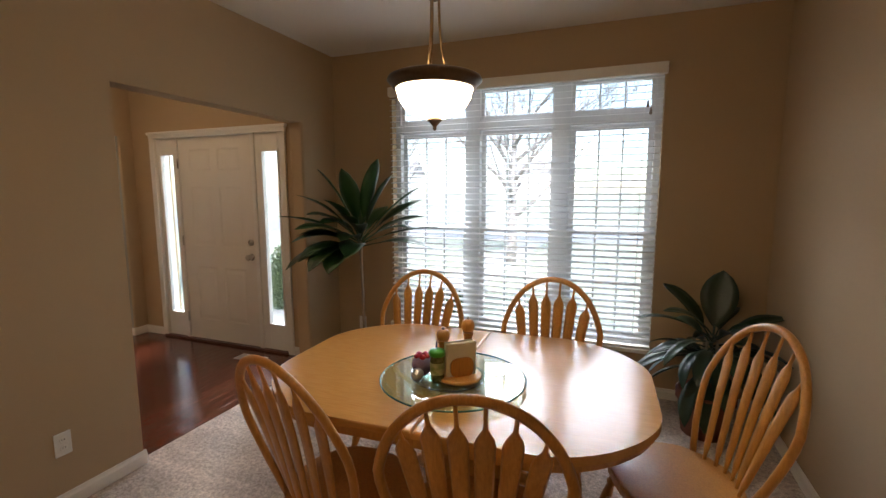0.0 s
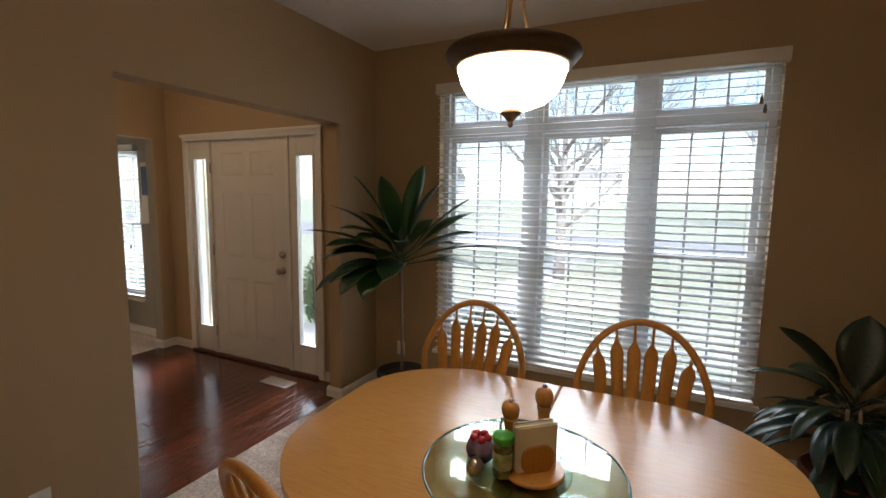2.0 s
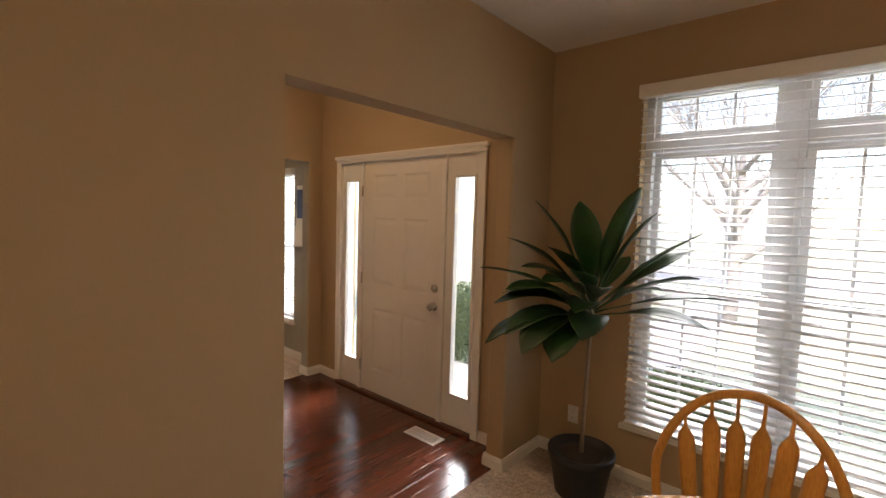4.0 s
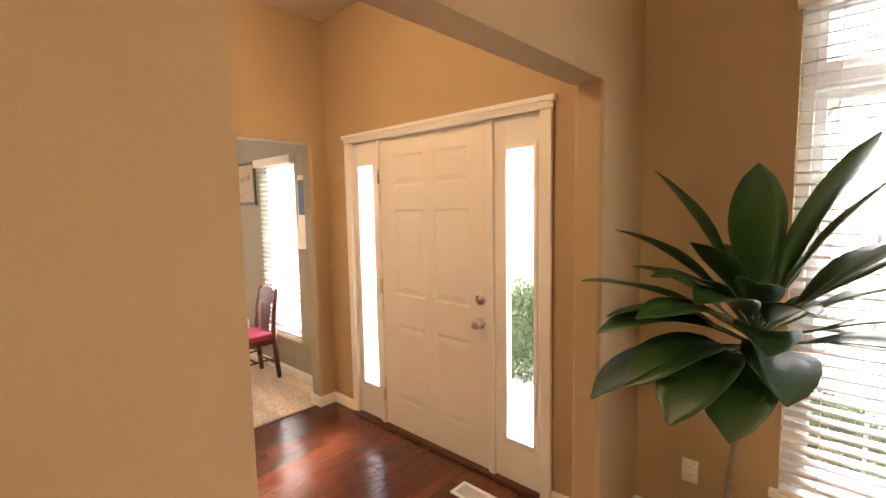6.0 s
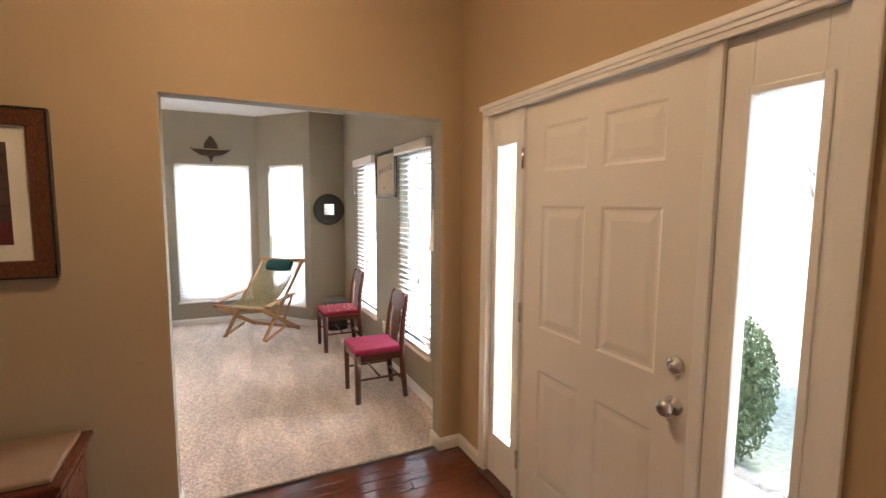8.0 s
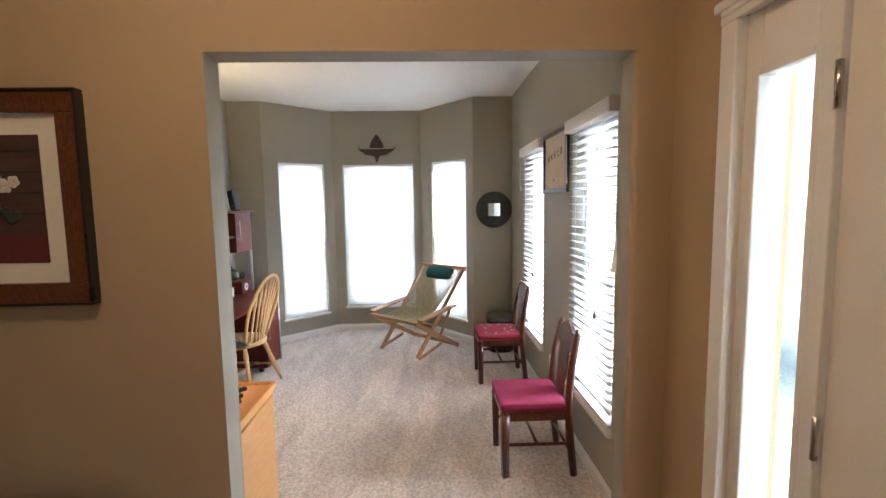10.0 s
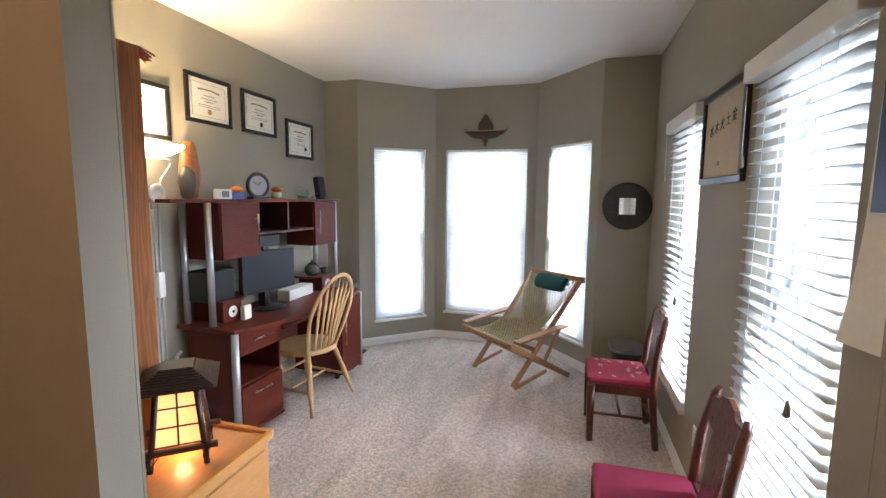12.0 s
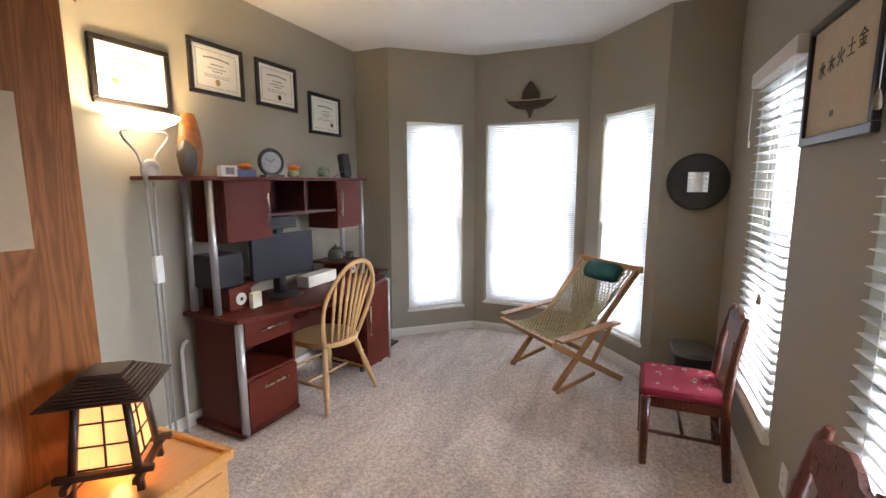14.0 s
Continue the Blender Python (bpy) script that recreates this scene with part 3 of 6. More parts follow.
def blind(name, m, width, top, bottom, tilt, label, group, pitch=0.047, inset=0.0):
    """A horizontal slatted blind: local x along it, y towards the room, hanging from top to bottom."""
    b = thing(name, m, label, "window blind", group)
    part("valance", block((-width / 2 - 0.02, -0.005, top - 0.075), (width / 2 + 0.02, 0.052, top), 0.006), M["trim"], b)
    bm = B()
    hw, n = 0.025, 4
    rows = []
    for k in range(n + 1):
        s = -1 + 2 * k / n
        rows.append((s * hw, 0.0035 * (1 - s * s)))
    lo = [[bm.verts.new((x, y, z)) for y, z in rows] for x in (-width / 2, width / 2)]
    hi = [[bm.verts.new((x, y, z + 0.0028)) for y, z in rows] for x in (-width / 2, width / 2)]
    for k in range(n):
        bm.faces.new((hi[0][k], hi[1][k], hi[1][k + 1], hi[0][k + 1])).smooth = True
        bm.faces.new((lo[0][k], lo[0][k + 1], lo[1][k + 1], lo[1][k])).smooth = True
    for e in (0, n):
        bm.faces.new((lo[0][e], lo[1][e], hi[1][e], hi[0][e]))
    for s in (0, 1):
        bm.faces.new([*lo[s], *hi[s][::-1]])
    me = to_mesh("slat", bm, M["slat"])
    z = top - 0.10
    while z > bottom + 0.045:
        part("slat", me, None, b, m=pose(random.uniform(-0.001, 0.001), 0.022 - inset, z, tilt + random.uniform(-1.5, 1.5), random.uniform(-0.05, 0.05), 0))
        z -= pitch
    part("bottom_rail", block((-width / 2, -0.003 - inset, bottom), (width / 2, 0.047 - inset, bottom + 0.02), 0.004), M["trim"], b)
    count = max(2, round(width / 0.5))
    for k in range(count):
        x = -width / 2 + 0.12 + (width - 0.24) * k / (count - 1)
        bm = B()
        for y in (-0.002 - inset, 0.047 - inset):
            tube(bm, [(x, y, top - 0.07), (x, y, bottom + 0.01)], 0.0011, 5)
        part("ladder_cord", bm, M["outlet"], b)
    return b


def cords(b, x, top, low, tassels=2):
    for k in range(tassels):
        bm = B()
        tube(bm, [(x + k * 0.02, 0.06, top), (x + k * 0.02, 0.06, low + k * 0.05)], 0.0012, 5)
        c = part("pull_cord", bm, M["outlet"], b)
        bm = B()
        lathe(bm, [(0.003, 0.05), (0.008, 0.03), (0.010, 0.005), (0.006, 0.0)], 10, (x + k * 0.02, 0.06, low + k * 0.05 - 0.045))
        part("tassel", bm, M["stem"], c)


# dining window: three tall units with transoms above
win = thing("window_1", pose(0, DIN_N, 0), "wide white triple window with transom lights and muntins", "window", kind="structure")
x0, x1, z0, z1 = WIN
fr = 0.045
bm = B()
bar(bm, x0, x0 + fr, z0, z1, 0.075, 0.19)
bar(bm, x1 - fr, x1, z0, z1, 0.075, 0.19)
bar(bm, x0 + fr, x1 - fr, z1 - fr, z1, 0.075, 0.19)
bar(bm, x0 + fr, x1 - fr, z0, z0 + fr, 0.075, 0.19)
part("window_frame", bm, M["vinyl"], win)
MUL = (-1.685, -0.965)
for u in MUL:
    part("mullion", block((u - 0.055, 0.07, z0 + fr), (u + 0.055, 0.185, z1 - fr), 0.004), M["vinyl"], win)
cells = [(x0 + fr, MUL[0] - 0.055), (MUL[0] + 0.055, MUL[1] - 0.055), (MUL[1] + 0.055, x1 - fr)]
for a, b in cells:
    part("transom_bar", block((a, 0.072, 2.045), (b, 0.187, 2.125), 0.004), M["vinyl"], win)
    double_hung(win, a, b, z0 + fr, 2.045, 0.085)
    bm = B()
    w = 0.03
    bar(bm, a, a + w, 2.125, z1 - fr, 0.1, 0.14)
    bar(bm, b - w, b, 2.125, z1 - fr, 0.1, 0.14)
    bar(bm, a + w, b - w, 2.125, 2.125 + w, 0.1, 0.14)
    bar(bm, a + w, b - w, z1 - fr - w, z1 - fr, 0.1, 0.14)
    for k in (1, 2):
        u = a + w + (b - a - 2 * w) * k / 3
        bar(bm, u - 0.007, u + 0.007, 2.125 + w, z1 - fr - w, 0.112, 0.128, 0)
    sash = part("transom_sash", bm, M["vinyl"], win)
    pane = part("pane", block((a + w - 0.004, 0.118, 2.15), (b - w + 0.004, 0.122, z1 - fr - w + 0.004)), M["pane"], sash)
    pane.visible_shadow = False
part("window_sill", block((x0 - 0.03, -0.035, z0 - 0.028), (x1 + 0.03, 0.075, z0 + 0.001), 0.005), M["trim"], win)
bl = blind("venetian_blind", pose((x0 + x1) / 2, DIN_N - 0.001, 0, 0, 0, 180), x1 - x0 - 0.01, 2.425, z0 + 0.012, -10, "wide white slatted blind, lowered with open slats", "")
cords(bl, -0.98, 2.35, 2.12)


def study_window(name, span_x):
    a, b = span_x
    w = thing(name, pose(0, STU_N, 0), "tall white double-hung study window", "window", kind="structure")
    bm = B()
    bar(bm, a, a + fr, STUDY_SILL, STUDY_HEAD, 0.08, 0.19)
    bar(bm, b - fr, b, STUDY_SILL, STUDY_HEAD, 0.08, 0.19)
    bar(bm, a + fr, b - fr, STUDY_HEAD - fr, STUDY_HEAD, 0.08, 0.19)
    bar(bm, a + fr, b - fr, STUDY_SILL, STUDY_SILL + fr, 0.08, 0.19)
    part("window_frame", bm, M["vinyl"], w)
    double_hung(w, a + fr, b - fr, STUDY_SILL + fr, STUDY_HEAD - fr, 0.09, 2, 3)
    part("window_sill", block((a - 0.02, -0.03, STUDY_SILL - 0.028), (b + 0.02, 0.078, STUDY_SILL + 0.001), 0.005), M["trim"], w)


study_window("window_2", W_WEST)
study_window("window_3", W_EAST)
for span_x in (W_WEST, W_EAST):
    c = sum(span_x) / 2
    bl = blind("venetian_blind", pose(c, STU_N - 0.001, 0, 0, 0, 180), span_x[1] - span_x[0] - 0.01, 2.10, STUDY_SILL + 0.012, 6, "white slatted blind over a study window, slats open", "study blinds", inset=0.03)
    cords(bl, 0.28, 2.0, 1.75, 1)
    cords(bl, -0.24, 2.0, 1.02, 1)

# bay windows with pleated shades
for i, (hole,) in enumerate(BAY_HOLES[1:4]):
    m, length = frame_of(BAY[i + 1], BAY[i + 2])
    # u runs with the room on the right here, so depth is positive outwards
    w = thing("window_%d" % (i + 4), m, "white double-hung bay window", "window", kind="structure")
    a, b, lo, hi = hole
    bm = B()
    bar(bm, a, a + 0.03, lo, hi, 0.07, 0.155)
    bar(bm, b - 0.03, b, lo, hi, 0.07, 0.155)
    bar(bm, a + 0.03, b - 0.03, hi - 0.03, hi, 0.07, 0.155)
    bar(bm, a + 0.03, b - 0.03, lo, lo + 0.03, 0.07, 0.155)
    part("window_frame", bm, M["vinyl"], w)
    double_hung(w, a + 0.03, b - 0.03, lo + 0.03, hi - 0.03, 0.075, 1, 1)
    part("window_sill", block((a - 0.015, -0.022, lo - 0.022), (b + 0.015, 0.068, lo + 0.001), 0.004), M["trim"], w)
    s = thing("pleated_shade", m, "white pleated shade drawn down and glowing with daylight", "window shade", "bay shades")
    part("head_rail", block((a + 0.006, 0.012, hi - 0.03), (b - 0.006, 0.05, hi - 0.002), 0.004), M["trim"], s)
    bm = B()
    prev = None
    n = int((hi - 0.03 - lo - 0.02) / 0.0095)
    for k in range(n + 1):
        z = hi - 0.03 - (hi - 0.03 - lo - 0.02) * k / n
        y = 0.024 if k % 2 else 0.034
        cur = [bm.verts.new((a + 0.008, y, z)), bm.verts.new((b - 0.008, y, z))]
        if prev:
            bm.faces.new((prev[0], prev[1], cur[1], cur[0]))
        prev = cur
    part("pleats", bm, M["shade"], s)
    part("bottom_rail", block((a + 0.008, 0.016, lo + 0.004), (b - 0.008, 0.044, lo + 0.022), 0.004), M["trim"], s)
    bm = B()
    tube(bm, [(a + 0.07, 0.008, hi - 0.02), (a + 0.07, 0.008, hi - 0.7)], 0.0014, 5)
    part("pull_cord", bm, M["outlet"], s)


# ---- front door with sidelights ----
unit = thing("door_1", pose(0.025, FOY_N, 0), "closed white six-panel front door between two sidelights", "front door", kind="structure")


def casing(bm, x0, x1, z0, z1, d=0.022):
    span(bm, (x0, -d, z0), (x1, 0.0, z1), 0.005)


bm = B()
casing(bm, -5.11, -5.045, 0.004, 2.085)
casing(bm, -3.435, -3.372, 0.004, 2.085)
part("side_casing", bm, M["trim"], unit)
bm = B()
casing(bm, -5.115, -3.367, 2.086, 2.122)
span(bm, (-5.13, -0.034, 2.122), (-3.352, 0, 2.150), 0.006)
span(bm, (-5.105, -0.028, 2.106), (-3.377, -0.02, 2.122), 0.003)
part("head_casing", bm, M["trim"], unit)
bm = B()
for a, b in ((-5.092, -5.045), (-4.78, -4.737), (-3.788, -3.745), (-3.435, -3.379)):
    span(bm, (a, -0.006, 0.004), (b, 0.14, 2.09), 0.004)
span(bm, (-5.045, -0.004, 2.092), (-3.435, 0.14, 2.128), 0.004)
part("jamb", bm, M["trim"], unit)
part("threshold", block((-5.09, -0.03, 0.0), (-3.44, 0.13, 0.022), 0.006), M["walnut"], unit)
for a, b in ((-5.045, -4.78), (-3.745, -3.435)):
    gc = (a + b) / 2 + 0.014
    g0, g1 = gc - 0.087, gc + 0.087
    bm = B()
    span(bm, (a, 0.012, 0.022), (g0, 0.055, 2.09), 0.003)
    span(bm, (g1, 0.012, 0.022), (b, 0.055, 2.09), 0.003)
    span(bm, (g0, 0.0125, 0.022), (g1, 0.0545, 0.278), 0.003)
    span(bm, (g0, 0.0125, 1.915), (g1, 0.0545, 2.09), 0.003)
    side = part("sidelight", bm, M["trim"], unit)
    bm = B()
    for lo, hi in (((g0 - 0.022, 0.256), (g0, 1.937)), ((g1, 0.256), (g1 + 0.022, 1.937)), ((g0, 0.256), (g1, 0.278)), ((g0, 1.915), (g1, 1.937))):
        span(bm, (lo[0], 0.004, lo[1]), (hi[0], 0.018, hi[1]), 0.004)
    part("glass_bead", bm, M["trim"], side)
    p = part("pane", block((g0 - 0.004, 0.03, 0.274), (g1 + 0.004, 0.036, 1.919)), M["pane"], side)
    p.visible_shadow = False

# the leaf: rails and stiles with sunken, raised-field panels
dx0, dx1, dz0, dz1 = -4.733, -3.792, 0.024, 2.086
PX = [(-4.60, -4.31), (-4.22, -3.935)]
PZ = [(0.23, 0.79), (1.0, 1.595), (1.755, 1.965)]
bm = B()
us = sorted({dx0, dx1, *[v for p in PX for v in p]})
zs = sorted({dz0, dz1, *[v for p in PZ for v in p]})
yf = 0.012
grid = {(u, z): bm.verts.new((u, yf, z)) for u in us for z in zs}
holes = [(a, b, c, d) for a, b in PX for c, d in PZ]
for i in range(len(us) - 1):
    for j in range(len(zs) - 1):
        u, z = (us[i] + us[i + 1]) / 2, (zs[j] + zs[j + 1]) / 2
        if not any(a < u < b and c < z < d for a, b, c, d in holes):
            bm.faces.new((grid[us[i], zs[j]], grid[us[i + 1], zs[j]], grid[us[i + 1], zs[j + 1]], grid[us[i], zs[j + 1]]))
back = [bm.verts.new((u, 0.055, z)) for u, z in ((dx0, dz0), (dx1, dz0), (dx1, dz1), (dx0, dz1))]
bm.faces.new(back)
edge = [[grid[u, dz0] for u in us], [grid[dx1, z] for z in zs], [grid[u, dz1] for u in us[::-1]], [grid[dx0, z] for z in zs[::-1]]]
for k in range(4):
    bm.faces.new([*edge[k], back[(k + 1) % 4], back[k]])
leaf = part("door_leaf", bm, M["door"], unit)
for a, b, c, d in holes:
    bm = B()
    rings = []
    for inset, y in ((0.0, yf), (0.012, yf + 0.005), (0.024, yf + 0.005), (0.055, yf + 0.0005)):
        rings.append([bm.verts.new((u, y, z)) for u, z in ((a + inset, c + inset), (b - inset, c + inset), (b - inset, d - inset), (a + inset, d - inset))])
    for r, s in zip(rings, rings[1:]):
        for k in range(4):
            bm.faces.new((r[k], r[(k + 1) % 4], s[(k + 1) % 4], s[k]))
    bm.faces.new(rings[-1])
    part("panel", bm, M["door"], leaf)
for name, z, prof in (("deadbolt", 1.06, [(0.033, 0), (0.033, 0.008), (0.027, 0.014), (0.012, 0.016), (0.010, 0.03), (0.004, 0.031)]),
                      ("door_knob", 0.918, [(0.034, 0), (0.034, 0.006), (0.014, 0.012), (0.012, 0.028), (0.026, 0.040), (0.030, 0.052), (0.024, 0.064), (0.010, 0.070)])):
    bm = B()
    lathe(bm, prof, 24, m=pose(-3.85, yf, z, 90, 0, 0))
    part(name, bm, M["nickel"], unit)
for z in (0.25, 1.05, 1.83):
    bm = B()
    tube(bm, [(-4.736, -0.006, z - 0.05), (-4.736, -0.006, z + 0.05)], 0.008, 10)
    part("hinge", bm, M["nickel"], unit)


# ---- dining room ----
def rounded(w, d, r, n=10):
    """A rectangle with rounded corners as an outline."""
    pts = []
    for cx, cy, a0 in ((w - r, d - r, 0), (r - w, d - r, 90), (r - w, r - d, 180), (w - r, r - d, 270)):
        for k in range(n + 1):
            a = radians(a0 + 90 * k / n)
            pts.append((cx + r * math.cos(a), cy + r * math.sin(a)))
    return pts


TABLE = (-1.165, 3.315)
TABLE_TURN = 2.0
table = thing("dining_table", pose(*TABLE, 0, 0, 0, TABLE_TURN), "honey oak dining table with rounded corners on a pedestal", "table")


def table_outline(w, d, r):
    """Bowed sides and ends between round corners."""
    pts = []
    for x, y in rounded(w, d, r, 12):
        pts.append((x + 0.045 * (x / w) * (1 - (y / d) ** 2), y + 0.05 * (y / d) * (1 - (x / w) ** 2)))
    return pts


full = table_outline(0.765, 0.54, 0.36)
for sign in (-1, 1):
    half = [(x, y) for x, y in full if x * sign > 0.0]
    half.sort(key=lambda p: math.atan2(p[1], p[0] * sign))
    ys = max(p[1] for p in half)
    half = [(sign * 0.0006, -ys), *half, (sign * 0.0006, ys)]
    bm = B()
    plate(bm, half, 0.722, 0.754, bevel=0.009)
    part("tabletop_half", bm, M["oak_top"], table)
bm = B()
plate(bm, [(x * 0.978, y * 0.972) for x, y in full], 0.690, 0.7215, bevel=0.010)
part("edge_moulding", bm, M["oak"], table)
bm = B()
plate(bm, table_outline(0.66, 0.44, 0.28), 0.63, 0.6975)
part("apron", bm, M["oak"], table)
bm = B()
lathe(bm, [(0.10, 0.63), (0.12, 0.58), (0.07, 0.54), (0.085, 0.45), (0.115, 0.36), (0.12, 0.28), (0.08, 0.22), (0.11, 0.19), (0.11, 0.14)], 24)
part("pedestal", bm, M["oak"], table)
for a in (45, 135, 225, 315):
    bm = B()
    d = Vector((math.cos(radians(a)), math.sin(radians(a)), 0))
    tube(bm, [d * 0.08 + Vector((0, 0, 0.2)), d * 0.2 + Vector((0, 0, 0.2)), d * 0.34 + Vector((0, 0, 0.12)), d * 0.45 + Vector((0, 0, 0.045)), d * 0.49 + Vector((0, 0, 0.045))], [0.04, 0.042, 0.036, 0.03, 0.026], 10)
    part("foot", bm, M["oak"], table)


def windsor(name, mat, label, group, width=0.56, high=1.05, seat_z=0.455, spindles=6, lean=0.15, seat=(0.26, 0.23), arrow=0.029, splay=0.94):
    """A bow-back chair with arrow spindles; it faces +y, its back stands at -y."""
    c = thing(name, Matrix(), label, "chair", group)
    sw, sd = seat
    bm = B()
    pts = []
    for k in range(36):
        a = 2 * math.pi * k / 36
        x, y = math.cos(a), math.sin(a)
        pts.append((sw * (0.92 + 0.08 * y) * math.copysign(abs(x) ** 0.75, x), sd * math.copysign(abs(y) ** 0.8, y)))
    plate(bm, pts, seat_z - 0.036, seat_z, bevel=0.012)
    part("seat", bm, mat, c, smooth=False)
    yb = -sd * 0.72
    half = width / 2
    rise = high - seat_z

    def back(z):
        s = (z - seat_z) / rise
        return yb - lean * s - 0.03 * s * s

    bow = []
    n = 40
    for k in range(n + 1):
        a = math.pi * k / n
        u = math.cos(a)
        z = seat_z - 0.02 + (rise + 0.012) * (max(0.0, math.sin(a)) ** 0.62)
        w = sw * 0.68 + (half - sw * 0.68) * max(0.0, min(1, (z - seat_z + 0.02) / (rise * 0.55))) ** 0.8
        bow.append(((w * u if abs(u) < 0.999 else math.copysign(w, u)), back(z), z))
    bm = B()
    tube(bm, bow, 0.0165, 10, flat=0.8, up=(0, 1, 0))
    part("bow", bm, mat, c)
    for k in range(spindles):
        f = (k + 0.5) / spindles * 2 - 1
        xb, xt = f * sw * 0.53, f * half * 0.80
        zt = seat_z - 0.02 + (rise + 0.006) * (1 - (abs(xt) / half) ** 2) ** 0.31
        blade = min(0.84, 0.765 * rise / (zt - seat_z))
        prof = [(0.0, 0.007), (0.06, 0.008), (0.12, arrow * 0.62), (blade * 0.7, arrow * 0.92), (blade, arrow), (blade + 0.035, arrow * 0.82), (blade + 0.085, 0.0075), (blade + 0.12, 0.0062), (1.0, 0.0060)]
        bm = B()
        pts, rad = [], []
        for s, r in prof:
            z = seat_z - 0.008 + (zt - seat_z) * s
            pts.append((xb + (xt - xb) * s, back(z) + 0.002 - 0.045 * (1 - f * f) * (1 - s), z))
            rad.append(r)
        rings = []
        for (x, y, z), r in zip(pts, rad):
            t = min(r, 0.0075)
            rings.append([bm.verts.new((x + r * ca, y + t * sa, z)) for ca, sa in ((1, 0), (0.7, 0.75), (0, 1), (-0.7, 0.75), (-1, 0), (-0.7, -0.75), (0, -1), (0.7, -0.75))])
        for a, b in zip(rings, rings[1:]):
            for i in range(8):
                bm.faces.new((a[i], a[(i + 1) % 8], b[(i + 1) % 8], b[i])).smooth = True
        part("spindle", bm, mat, c)
    feet = []
    for sx, sy in ((1, 1), (-1, 1), (1, -1), (-1, -1)):
        top = Vector((sx * sw * 0.62, sy * sd * 0.62, seat_z - 0.03))
        foot = Vector((sx * sw * splay, sy * (sd * 0.98 + (0.03 if sy < 0 else 0)), 0.006))
        feet.append((top, foot))
        bm = B()
        prof = [(0, 0.016), (0.08, 0.017), (0.18, 0.022), (0.28, 0.016), (0.31, 0.023), (0.34, 0.015), (0.45, 0.021), (0.62, 0.023), (0.74, 0.016), (0.78, 0.02), (0.82, 0.013), (1.0, 0.012)]
        tube(bm, [top.lerp(foot, s) for s, _ in prof], [r for _, r in prof], 10)
        part("leg", bm, mat, c)

    def stretcher(p, q):
        bm = B()
        prof = [(0, 0.008), (0.2, 0.011), (0.35, 0.009), (0.42, 0.015), (0.5, 0.011), (0.58, 0.015), (0.65, 0.009), (0.8, 0.011), (1, 0.008)]
        tube(bm, [p.lerp(q, s) for s, _ in prof], [r for _, r in prof], 8)
        part("stretcher", bm, mat, c)

    mids = []
    for a, b in ((0, 2), (1, 3)):
        p, q = feet[a][0].lerp(feet[a][1], 0.62), feet[b][0].lerp(feet[b][1], 0.62)
        stretcher(p, q)
        mids.append((p + q) / 2)
    stretcher(*mids)
    p, q = feet[0][0].lerp(feet[0][1], 0.48), feet[1][0].lerp(feet[1][1], 0.48)
    stretcher(p, q)
    return c


chair = windsor("dining_chair", M["oak"], "honey oak bow-back chair with arrow spindles at the table", "chairs round the dining table", width=0.58)
chair.matrix_basis = pose(-1.655, 3.72, 0, 0, 0, 181)
copy_thing(chair, pose(-0.87, 3.74, 0, 0, 0, 179))
copy_thing(chair, pose(-1.425, 2.81, 0, 0, 0, -14.5))
copy_thing(chair, pose(-0.92, 2.80, 0, 0, 0, 12))
copy_thing(chair, pose(-0.288, 3.30, 0, 0, 0, 109))

# pendant
pend = thing("pendant_lamp", pose(-1.199, 3.094, TOP - 0.126), "lit bowl pendant of frosted glass with a dark bronze rim", "pendant lamp")
bm = B()
lathe(bm, [(0.0, 0.1447), (0.065, 0.1447), (0.068, 0.132), (0.05, 0.115), (0.012, 0.10)], 24)
part("canopy", bm, M["bronze"], pend)
bm = B()
tube(bm, [(0, 0, 0.10), (0, 0, -0.36)], 0.006, 8)
part("stem", bm, M["bronze"], pend)
bm = B()
lathe(bm, [(0.008, -0.34), (0.034, -0.345), (0.036, -0.375), (0.03, -0.39), (0.03, -0.42), (0.012, -0.43)], 20)
part("hub", bm, M["bronze"], pend)
for a in (30, 150, 270):
    bm = B()
    c, s = math.cos(radians(a)), math.sin(radians(a))
    tube(bm, [(0.02 * c, 0.02 * s, -0.40), (0.022 * c, 0.022 * s, -0.52), (0.03 * c, 0.03 * s, -0.62), (0.05 * c, 0.05 * s, -0.70), (0.10 * c, 0.10 * s, -0.745), (0.17 * c, 0.17 * s, -0.752)], 0.0055, 8)
    part("support_rod", bm, M["antique"], pend)
bm = B()
lathe(bm, [(0.148, -0.775), (0.158, -0.748), (0.182, -0.736), (0.200, -0.744), (0.206, -0.758), (0.194, -0.772), (0.184, -0.778), (0.180, -0.79), (0.165, -0.792), (0.150, -0.785)], 48)
part("rim", bm, M["bronze"], pend)
bm = B()
prof = [(0.168, -0.775), (0.165, -0.80), (0.154, -0.835), (0.134, -0.868), (0.105, -0.893), (0.065, -0.908), (0.016, -0.914)]
lathe(bm, prof + [(r - 0.004, z + 0.004) for r, z in prof[::-1]], 48)
part("glass_bowl", bm, M["bowl"], pend)
bm = B()
lathe(bm, [(0.014, -0.905), (0.030, -0.915), (0.033, -0.924), (0.020, -0.934), (0.012, -0.945), (0.006, -0.950), (0.010, -0.957), (0.004, -0.966)], 20)
part("finial", bm, M["bronze"], pend)

pend.scale = (0.87, 0.87, 0.87)

